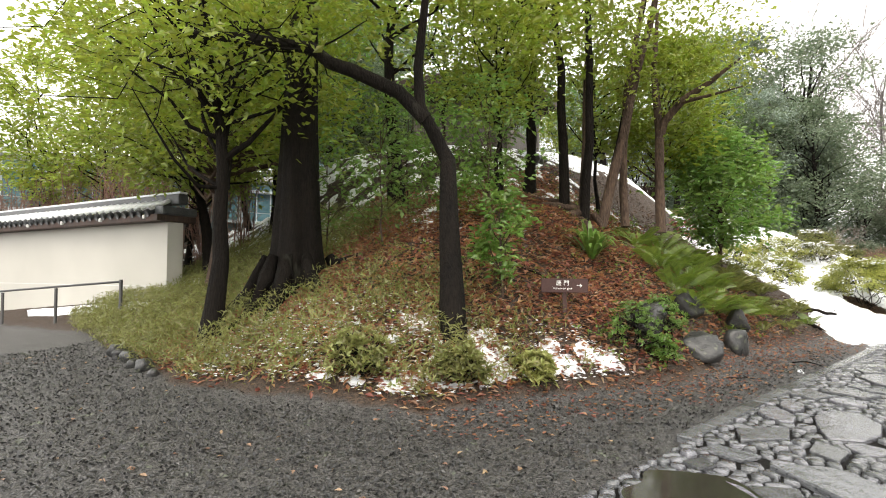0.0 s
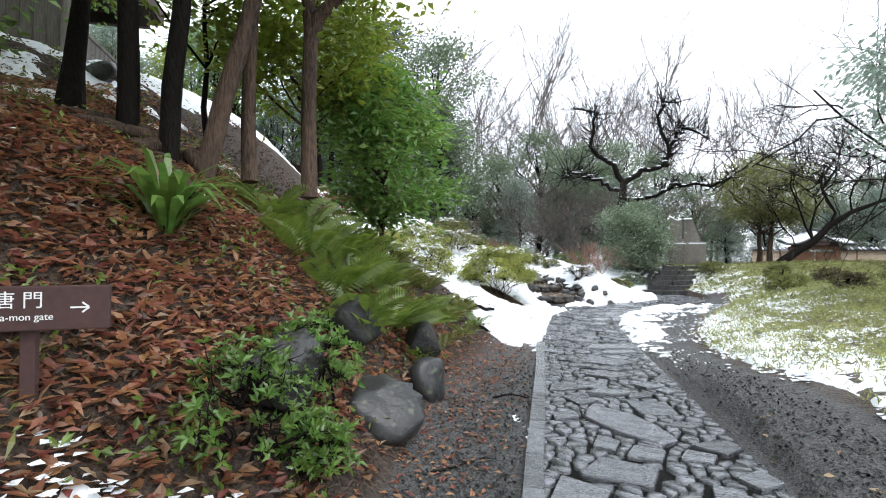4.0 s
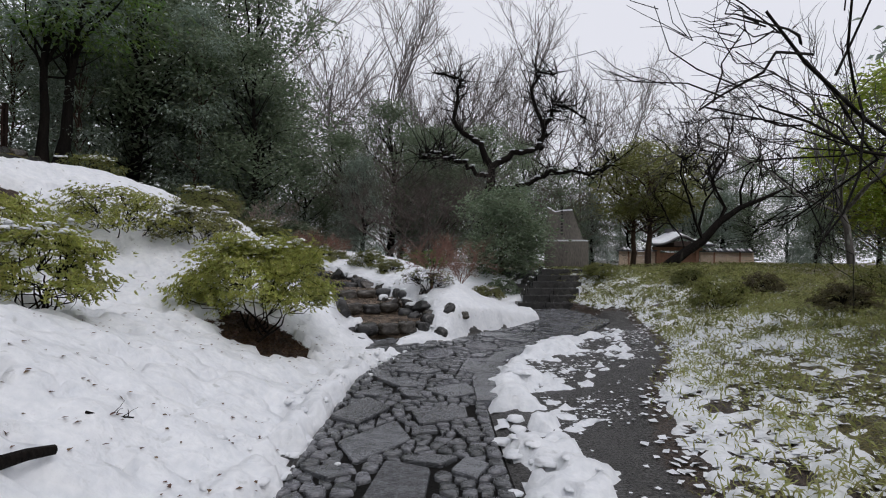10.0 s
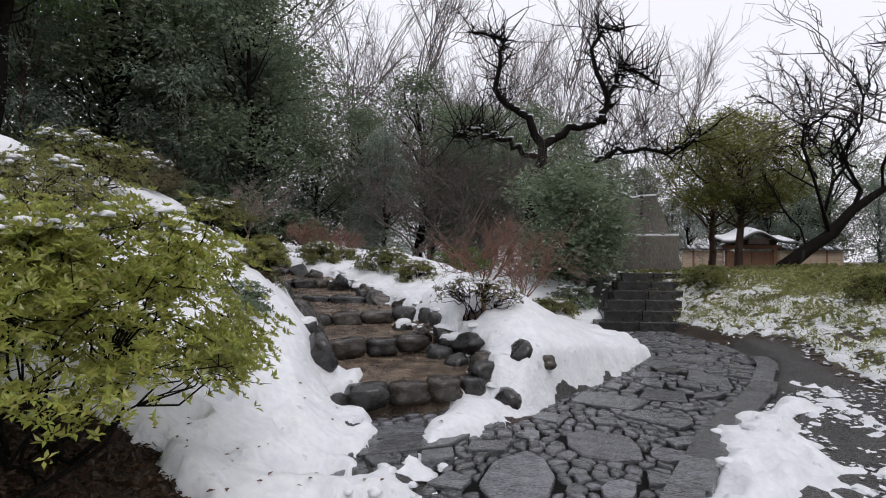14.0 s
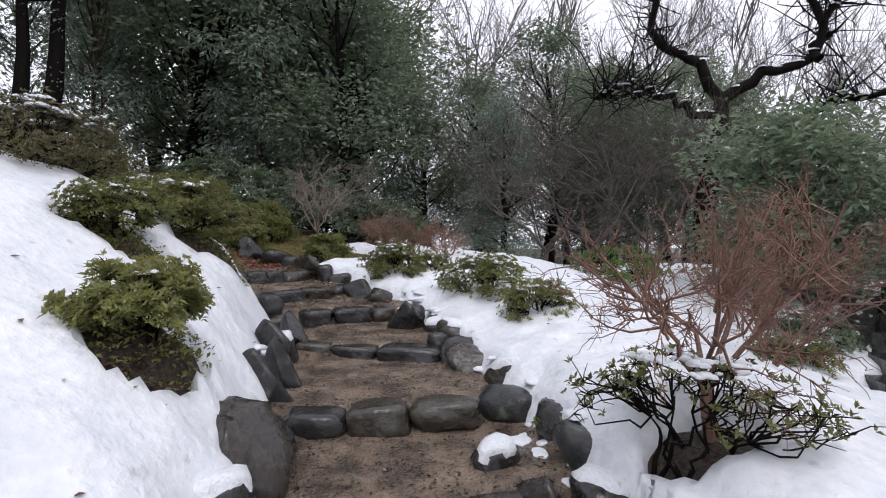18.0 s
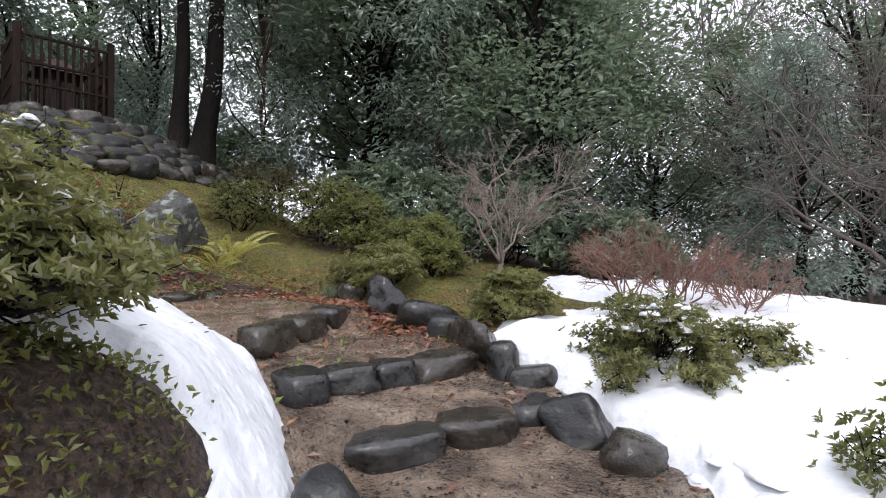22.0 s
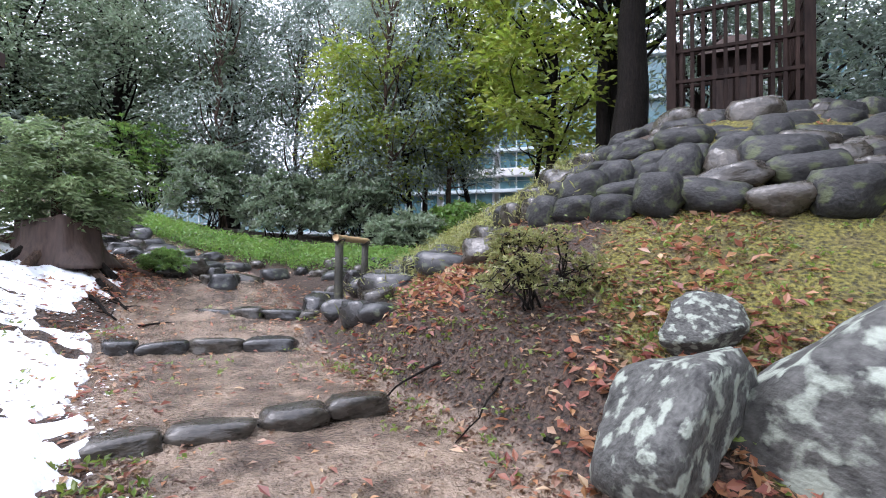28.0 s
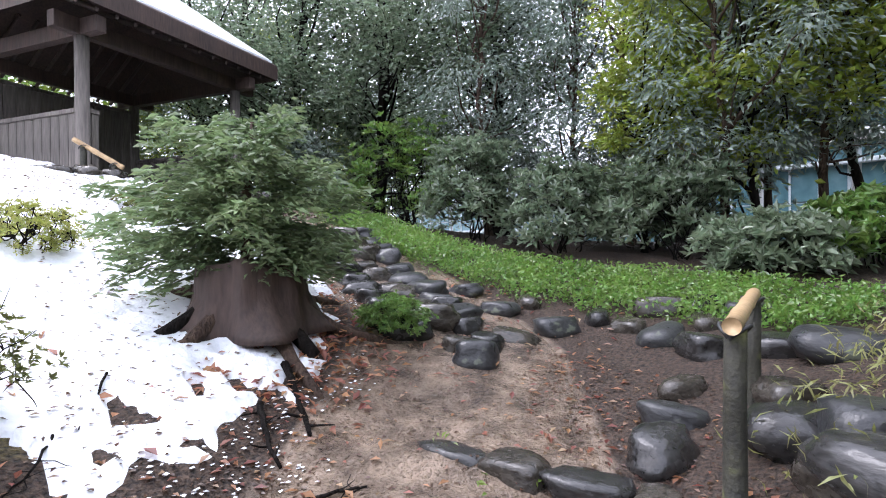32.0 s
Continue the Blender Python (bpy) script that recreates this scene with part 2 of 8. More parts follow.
IRON = material("black_iron", (0.012, 0.012, 0.013), (0.03, 0.03, 0.03), 8, 60, 0.5, 0.2)
# base lightened in place of sky reflected in the puddle
WATER = material("muddy_water", (0.02, 0.018, 0.015), (0.04, 0.036, 0.03), 2, 9, 0.03, 0.02, gloss=0.6)
CONCRETE = material("pale_concrete", (0.5, 0.5, 0.49), (0.66, 0.66, 0.64), 1, 20, 0.8, 0.2)
GLASS_BLUE = material("blue_green_glass", (0.05, 0.12, 0.14), (0.14, 0.25, 0.28), 0.5, 3, 0.1, 0.0)
STEEL_PALE = material("pale_steel_frame", (0.4, 0.46, 0.48), (0.55, 0.6, 0.62), 2, 20, 0.5, 0.0)
MOSS_BANK = material("mossy_earth", (0.012, 0.008, 0.006), (0.07, 0.045, 0.03), 5, 30, 0.95, 1.0, spot=(0.07, 0.068, 0.02), spot_scale=5, spot_cut=0.58, depth=0.06, gloss=0.2)


# ---- meshes ----
def raw(name, verts, faces, flat=False):
    """A mesh from arrays of places and of faces with one number of corners."""
    verts, faces = np.asarray(verts, np.float32), np.asarray(faces, np.int32)
    me = bpy.data.meshes.new(name)
    me.vertices.add(len(verts))
    me.vertices.foreach_set("co", verts.ravel())
    n, k = faces.shape
    me.loops.add(n * k)
    me.loops.foreach_set("vertex_index", faces.ravel())
    me.polygons.add(n)
    me.polygons.foreach_set("loop_start", np.arange(0, n * k, k, dtype=np.int32))
    me.polygons.foreach_set("loop_total", np.full(n, k, np.int32))
    me.polygons.foreach_set("use_smooth", np.full(n, not flat))
    me.update(calc_edges=True)
    return me


class Shape:
    """Collects pieces of quads for one mesh."""

    def __init__(self):
        self.v, self.f, self.n = [], [], 0

    def add(self, v, f):
        self.v.append(np.asarray(v, float))
        self.f.append(np.asarray(f, int) + self.n)
        self.n += len(v)
        return self

    def mesh(self, name, flat=False):
        return raw(name, np.concatenate(self.v), np.concatenate(self.f), flat)


def part(name, shape, mat, parent=None, label="", flat=False):
    """Links a shape, mesh or bmesh as one mesh object."""
    if isinstance(shape, Shape):
        me = shape.mesh(name, flat)
    elif isinstance(shape, bmesh.types.BMesh):
        me = bpy.data.meshes.new(name)
        shape.to_mesh(me)
        shape.free()
    else:
        me = shape
    if mat and not me.materials:
        me.materials.append(mat)
    ob = new(name, me)
    ob.parent = parent
    return tagged(ob, label)


def thing(name, place, label, category, group="", kind="", turn=0.0):
    ob = new(name)
    ob.empty_display_size = 0.2
    ob.matrix_basis = pose(*place, 0, 0, turn)
    return tagged(ob, label, category, group, kind)


def box(sx, sy, sz, at=(0, 0, 0), bevel=0.0, turn=None):
    """A bevelled box as a bmesh, its base centre at the given place."""
    bm = bmesh.new()
    bmesh.ops.create_cube(bm, size=1)
    bmesh.ops.scale(bm, vec=(sx, sy, sz), verts=bm.verts)
    if bevel:
        bmesh.ops.bevel(bm, geom=bm.edges[:], offset=min(bevel, sx / 3, sy / 3, sz / 3), segments=2, affect="EDGES", profile=0.6)
    if turn:
        bmesh.ops.rotate(bm, matrix=Euler([radians(a) for a in turn]).to_matrix(), verts=bm.verts)
    bmesh.ops.translate(bm, vec=(at[0], at[1], at[2] + sz / 2), verts=bm.verts)
    return bm


def tube(points, radii, sides=8, cap=True):
    """Quads of a round, tapered limb along points."""
    p = np.asarray(points, float)
    r = np.broadcast_to(np.asarray(radii, float), (len(p),))
    d = np.gradient(p, axis=0)
    d /= np.linalg.norm(d, axis=1)[:, None] + 1e-9
    up = np.where(np.abs(d[:, 2:3]) > 0.9, np.array([[1.0, 0, 0]]), np.array([[0, 0, 1.0]]))
    a = np.cross(d, up)
    for k in range(1, len(a)):
        if a[k] @ a[k - 1] < 0:
            a[k] *= -1
    a /= np.linalg.norm(a, axis=1)[:, None] + 1e-9
    b = np.cross(d, a)
    t = np.linspace(0, 2 * np.pi, sides, endpoint=False)
    v = p[:, None] + r[:, None, None] * (a[:, None] * np.cos(t)[None, :, None] + b[:, None] * np.sin(t)[None, :, None])
    v = v.reshape(-1, 3)
    f = []
    for k in range(len(p) - 1):
        for s in range(sides):
            q = (s + 1) % sides
            f.append((k * sides + s, k * sides + q, (k + 1) * sides + q, (k + 1) * sides + s))
    if cap and sides >= 4:
        last = (len(p) - 1) * sides
        for base in (0, last):
            for s in range(0, sides - 2, 2):
                f.append((base, base + s + 1, base + s + 2, base + (s + 3) % sides))
    return v, f


def twigs(starts, ends, r0, r1, bend=0.15, seed=0, steps=4):
    """Quads of many thin three-sided twigs, each bent a little."""
    g = np.random.default_rng(seed)
    a, b = np.asarray(starts, float), np.asarray(ends, float)
    n = len(a)
    t = np.linspace(0, 1, steps)[None, :, None]
    length = np.linalg.norm(b - a, axis=1)[:, None, None]
    off = g.normal(size=(n, 1, 3)) * bend * length
    wig = g.normal(size=(n, steps, 3)) * bend * 0.25 * length * (t * (1 - t) * 4)
    p = a[:, None] * (1 - t) + b[:, None] * t + off * (t * (1 - t) * 4) * 0.5 + wig
    d = (b - a) / (length[:, 0] + 1e-9)
    u = np.cross(d, [0.31, 0.22, 0.9])
    u /= np.linalg.norm(u, axis=1)[:, None] + 1e-9
    w = np.cross(d, u)
    r = (np.asarray(r0).reshape(-1, 1, 1) * (1 - t) + np.asarray(r1).reshape(-1, 1, 1) * t) * np.ones((n, 1, 1))
    ang = np.array([0, 2.094, 4.189])
    ring = u[:, None, None] * np.cos(ang)[:, None] + w[:, None, None] * np.sin(ang)[:, None]
    v = p[:, :, None] + r[:, :, None] * ring
    base = (np.arange(n) * steps * 3)[:, None, None, None]
    k = (np.arange(steps - 1) * 3)[None, :, None, None]
    s = np.arange(3)
    quad = np.stack([s, (s + 1) % 3, (s + 1) % 3 + 3, s + 3], -1)[None, None]
    return v.reshape(-1, 3), (base + k + quad).reshape(-1, 4)


def leaves(centres, size, wide=0.45, seed=0, lift=0.5, aim=None, droop=0.0, fold=0.15, tumble=0.45):
    """Quads of many pointed leaves. lift: how flat they lie; aim: the way that each points."""
    g = np.random.default_rng(seed)
    c = np.asarray(centres, float)
    n = len(c)
    d = g.normal(size=(n, 3)) if aim is None else np.asarray(aim, float) + g.normal(size=(n, 3)) * 0.45
    d[:, 2] = d[:, 2] * (1 - lift) - droop
    d /= np.linalg.norm(d, axis=1)[:, None] + 1e-9
    up = np.array([0, 0, 1.0]) + g.normal(size=(n, 3)) * tumble * (1.3 - lift)
    side = np.cross(d, up)
    side /= np.linalg.norm(side, axis=1)[:, None] + 1e-9
    nor = np.cross(side, d)
    s = (np.asarray(size) * g.uniform(0.65, 1.25, n))[:, None]
    v = np.stack([c - d * s * 0.5, c + side * s * wide * 0.5 + nor * s * fold - d * s * 0.03, c + d * s * 0.5, c - side * s * wide * 0.5 + nor * s * fold - d * s * 0.03], 1)
    return v.reshape(-1, 3), np.arange(4 * n).reshape(n, 4)


def boulder(seed, sx, sy, sz, rough=0.2, level=3, flat_top=0.0, round_=1.0):
    """A worn stone as a mesh, its base a little below zero."""
    bm = bmesh.new()
    bmesh.ops.create_icosphere(bm, subdivisions=level, radius=1)
    shift = Vector((seed * 3.17, seed * 1.71, seed * 0.37))
    for v in bm.verts:
        p = v.co.copy()
        k = max(abs(p.x), abs(p.y), abs(p.z))
        p = p.lerp(p / k * 0.85, 1 - round_)
        bump = noise.noise(p * 1.1 + shift) * rough + noise.noise(p * 2.7 + shift) * rough * 0.35 + noise.noise(p * 6 + shift) * rough * 0.1
        p *= 1 + bump
        if flat_top and p.z > 1 - flat_top:
            p.z = 1 - flat_top + (p.z - 1 + flat_top) * 0.25
        v.co = (p.x * sx / 2, p.y * sy / 2, p.z * sz / 2 + sz * 0.3)
    for f in bm.faces:
        f.smooth = True
    me = bpy.data.meshes.new("stone")
    bm.to_mesh(me)
    bm.free()
    return me


def crag(seed):
    """An angular rock as a mesh: a rough ball cut by a dozen planes."""
    g = np.random.default_rng(seed)
    n = g.normal(size=(10, 3))
    n /= np.linalg.norm(n, axis=1)[:, None]
    far = g.uniform(0.42, 0.72, 10)
    bm = bmesh.new()
    bmesh.ops.create_icosphere(bm, subdivisions=4, radius=1)
    for v in bm.verts:
        p = np.array(v.co)
        d = n @ p
        k = min(1.0, float(np.min(np.where(d > 0.05, far / np.maximum(d, 0.05), 9))))
        q = Vector(p * k)
        q *= 1 + 0.07 * noise.noise(q * 3 + Vector((seed, 0, 0))) + 0.03 * noise.noise(q * 9)
        v.co = (q.x * 0.78, q.y * 0.78, q.z * 0.78 + 0.3)
    for f in bm.faces:
        f.smooth = True
    me = bpy.data.meshes.new("stone")
    bm.to_mesh(me)
    bm.free()
    return me


def prism(outline, low, high, inset=0.0, rng=None):
    """A flat stone with the given outline, standing from low to high, its upper edge worn in."""
    o = np.asarray(outline, float)
    n = len(o)
    c = o.mean(0)
    top = c + (o - c) * (1 - inset)
    v = np.concatenate([np.c_[o, np.full(n, low)], np.c_[o, np.full(n, high - 0.012)], np.c_[top, np.full(n, high)]])
    bm = bmesh.new()
    vs = [bm.verts.new(p) for p in v]
    for a in range(n):
        b = (a + 1) % n
        bm.faces.new((vs[a], vs[b], vs[n + b], vs[n + a]))
        bm.faces.new((vs[n + a], vs[n + b], vs[2 * n + b], vs[2 * n + a]))
    bm.faces.new(vs[2 * n:])
    me = bpy.data.meshes.new("stone")
    bm.to_mesh(me)
    bm.free()
    return me


def gz(x, y):
    return float(ground_height(x, y)[0])
# ---- lie of the land ----
# The trail: x, y, z, then half width and rise per metre of the bank on its left, and the same on its right.
TRAIL = [
    (-22, -8.0, 0, 2.6, 0.45, 3.0, 0.0), (-13, -6.4, 0, 3.2, 0.45, 3.0, 0.0), (-9, -5.6, 0, 2.7, 0.5, 3.0, 0.0),
    (-5.3, -4.4, 0, 2.2, 0.62, 3.0, 0.02), (-3.1, -2.2, 0, 1.9, 0.72, 3.0, 0.05), (-2.45, 1.0, 0, 1.75, 0.95, 2.0, 0.2),
    (-2.4, 4.5, 0, 1.7, 0.98, 1.6, 0.25), (-2.5, 8.5, 0, 1.6, 0.85, 1.65, 0.16), (-2.6, 11.5, 0, 1.1, 0.6, 2.0, 0.14),
    (-2.7, 14.5, 0, 1.0, 0.62, 2.6, 0.1), (-2.95, 16.6, 0, 0.75, 0.65, 0.8, 0.3),
]
STAIRS = [
    (-3.25, 17.6, 0.30, 0.75, 0.7, 0.7, 0.33), (-3.95, 18.8, 0.58, 0.75, 0.7, 0.75, 0.25), (-4.6, 19.8, 0.75, 0.75, 0.7, 0.8, 0.25),
    (-5.2, 20.8, 0.95, 0.75, 0.65, 0.8, 0.15), (-5.9, 21.5, 1.18, 0.75, 0.6, 0.85, 0.1), (-6.8, 22.0, 1.36, 0.8, 0.5, 0.9, 0.05),
    (-7.8, 22.2, 1.56, 0.9, 0.4, 0.95, 0.15), (-9.1, 22.0, 1.70, 0.9, 0.3, 1.0, 0.35), (-10.3, 21.2, 1.92, 0.9, 0.2, 0.8, 0.55),
    (-11.2, 20.2, 2.14, 0.8, 0.25, 0.7, 0.6), (-11.9, 19.0, 2.23, 0.8, 0.3, 0.7, 0.6), (-12.9, 17.8, 2.36, 0.7, 0.4, 0.8, 0.5),
    (-14.0, 16.9, 2.50, 0.6, 0.3, 1.6, 0.15), (-15.0, 15.9, 2.72, 0.7, 0.25, 1.2, 0.3), (-15.6, 14.0, 3.20, 0.7, 0.3, 1.0, 0.1), (-15.9, 12, 3.8, 0.7, 0.3, 1.0, 0.0), (-16, 9.5, 4.5, 1.0, 0.2, 1.5, -0.1),
]
BRANCH = [
    (-1.5, 15.6, 0, 1.1, 0.2, 2.2, 0.15), (-0.2, 17.2, 0, 1.0, 0.28, 2.0, 0.2), (1.0, 18.9, 0, 1.1, 0.3, 1.3, 0.25),
    (1.25, 21.0, 0, 1.0, 0.25, 1.2, 0.3), (0.95, 23.0, 0, 0.9, 0.25, 0.9, 0.4), (1.5, 24.6, 0.2, 1.0, 0.2, 1.0, 0.35), (2.3, 26.3, 1.1, 1.4, 0.05, 1.6, 0.15), (2.4, 32, 1.2, 2.0, 0.0, 3.0, 0.0),
    (3, 60, 1.2, 8, 0.0, 12, 0.0),
]
# Swells and hollows: x, y, radius, height
SWELLS = [(-8.0, 13.4, 2.4, -0.95), 
    (-6.8, 3.7, 1.8, 0.4), (-5.4, 18.7, 2.6, 0.29), (-12.9, 21.7, 2.6, -0.21), (-6.3, 29.9, 3, -0.4), (4.3, 20.8, 2.6, 0.22),
    (3.6, 25.4, 1.2, 0.15), (4.3, 15.3, 2.6, 0.2), (-14.0, 15.4, 1.2, 0.17), (-2.1, 18.8, 1.2, 0.18), (-0.5, 4.9, 2.2, 0.2),
    (-6.6, 12.1, 2.6, -0.16), (-4.9, 20.4, 1.2, -0.16), (-6.7, 19.7, 1.2, 0.2), (-7.5, 1.6, 1.2, 0.17), (-11.1, 21.8, 1.0, -0.2),
]


def dense(rows, step=0.45):
    out = []
    for a, b in zip(rows, rows[1:]):
        n = max(1, int(math.hypot(b[0] - a[0], b[1] - a[1]) / step))
        out += [[p + (q - p) * k / n for p, q in zip(a, b)] for k in range(n)]
    return np.array(out + [rows[-1]], float)


def with_normals(rows):
    d = np.gradient(rows[:, :2], axis=0)
    d /= np.linalg.norm(d, axis=1)[:, None]
    return np.c_[rows, -d[:, 1], d[:, 0]]


STATIONS = np.concatenate([with_normals(dense(TRAIL + STAIRS)), with_normals(dense(BRANCH))])
# centre of the stone mound
CAGE = (-16.2, 22.9)


def smooth(a, b, v):
    k = np.clip((v - a) / (b - a), 0, 1)
    return k * k * (3 - 2 * k)


def ground_height(x, y):
    """The height of the ground at arrays of x and y."""
    x, y = np.atleast_1d(np.asarray(x, float)), np.atleast_1d(np.asarray(y, float))
    shape = x.shape
    x, y = x.ravel(), y.ravel()
    out = np.empty(len(x))
    for k in range(0, len(x), 20000):
        px, py = x[k:k + 20000, None], y[k:k + 20000, None]
        s = STATIONS
        dx, dy = px - s[:, 0], py - s[:, 1]
        far2 = dx * dx + dy * dy
        side = dx * s[:, 7] + dy * s[:, 8]
        left = side > 0
        far = np.sqrt(far2)
        edge = np.where(left, s[:, 3], s[:, 5])
        rise = np.where(left, s[:, 4], s[:, 6])
        over = np.maximum(far - edge, 0)
        over = over * over / (over + 0.25)
        cap = np.where(left, 5.0, np.where(s[:, 1] < 15, 1.35, 0.8))
        up = s[:, 2] + cap * (1 - np.exp(-rise * over / cap))
        w = 1 / (far2 + 0.05) ** 3.5
        out[k:k + 20000] = (w * up).sum(1) / w.sum(1)
    for sx, sy, r, h in SWELLS:
        out += h * np.exp(-((x - sx) ** 2 + (y - sy) ** 2) / (r * r))
    r = np.hypot(x - CAGE[0], y - CAGE[1])
    mound = 4.55 - 0.05 * r - 0.9 * smooth(1.5, 3.1, r) - np.maximum(r - 3.0, 0) * 0.55
    far = np.hypot(x + 5, y - 10)
    out = np.where(far > 22, out + (1.0 - 0.6 * smooth(4, 16, x) - out) * smooth(22, 50, far), out)
    # the lawn falls away behind the leaning tree
    out = out + (np.minimum(out, 0.55) - out) * smooth(28.5, 33, y) * smooth(4.5, 7.5, x)
    top = np.maximum(out, mound)
    out = top + 0.12 * np.exp(-np.abs(out - mound) / 0.25)*(r<9)
    return out.reshape(shape)
# ---- ground ----
def value_noise(x, y, scale, seed=0):
    """Smooth noise between 0 and 1 over arrays of x and y."""
    g = np.random.default_rng(seed)
    table = g.random((64, 64))
    u, v = x * scale, y * scale
    i, j = np.floor(u).astype(int), np.floor(v).astype(int)
    fu, fv = u - i, v - j
    fu, fv = fu * fu * (3 - 2 * fu), fv * fv * (3 - 2 * fv)
    a, b = table[i % 64, j % 64], table[(i + 1) % 64, j % 64]
    c, d = table[i % 64, (j + 1) % 64], table[(i + 1) % 64, (j + 1) % 64]
    return a * (1 - fu) * (1 - fv) + b * fu * (1 - fv) + c * (1 - fu) * fv + d * fu * fv


def fractal(x, y, scale, seed=0):
    return (value_noise(x, y, scale, seed) * 0.5 + value_noise(x, y, scale * 2.1, seed + 1) * 0.27 + value_noise(x, y, scale * 4.3, seed + 2) * 0.15 + value_noise(x, y, scale * 9, seed + 3) * 0.08)


def lateral(x, y, rows):
    """Distance to a polyline and the signed side (left positive) and the place along it."""
    best = np.full(x.shape, 1e9)
    side = np.zeros(x.shape)
    along = np.zeros(x.shape)
    run = 0.0
    for a, b in zip(rows, rows[1:]):
        dx, dy = b[0] - a[0], b[1] - a[1]
        length = math.hypot(dx, dy)
        t = np.clip(((x - a[0]) * dx + (y - a[1]) * dy) / length ** 2, 0, 1)
        d = np.hypot(x - a[0] - t * dx, y - a[1] - t * dy)
        s = (dx * (y - a[1]) - dy * (x - a[0])) / length
        near = d < best
        best, side, along = np.where(near, d, best), np.where(near, np.sign(s) * d, side), np.where(near, run + t * length, along)
        run += length
    return best, side, along


# centre lines of the paved path, and its half width
PAVED = [(-2.15, -2.4), (-2.3, 0.5), (-2.42, 3.5), (-2.5, 6.5), (-2.6, 9.0), (-2.6, 11.5), (-2.55, 13.6), (-2.1, 15.3), (-1.1, 16.9), (0.1, 18.4), (1.1, 20.0), (1.35, 21.6), (1.0, 23.2)]
PAVED_HALF = 0.78
LAWN_EDGE = [(0.6, -1.0), (-0.3, 2.0), (-0.65, 4.4), (-0.85, 6.5), (-0.9, 8.9), (-0.65, 11), (-0.1, 12.6), (1.1, 14.9), (1.8, 17), (2.2, 18.9), (2.65, 20.6), (2.1, 22.1), (1.9, 24)]
STAIR_LINE = [(r[0], r[1]) for r in TRAIL[-1:] + STAIRS]
HILL_FOOT = [(-22, -5.5), (-14, -3.2), (-10.9, -3.1), (-8.1, -2.9), (-6.6, -2.4), (-4.9, -1.4), (-4.35, 0.6), (-4.0, 2.1), (-4.15, 4.3), (-4.15, 8.3), (-3.7, 10.5), (-3.6, 14), (-3.7, 16.5)]


# bare mounds under bushes: x, y, half width, half length, direction
MOUNDS = [(-5.1, 18.0, 0.25, 0.35, 1.9), (-6.38, 19.98, 0.27, 0.5, 1.85), (-4.72, 14.15, 0.52, 0.68, 0.0), (-6.15, 18.75, 0.3, 0.34, 0.0), (-6.25, 12.1, 0.32, 0.36, 0.0), (-11.46, 16.6, 0.26, 0.32, 0.4), (-2.45, 18.75, 0.2, 0.3, 0.5)]


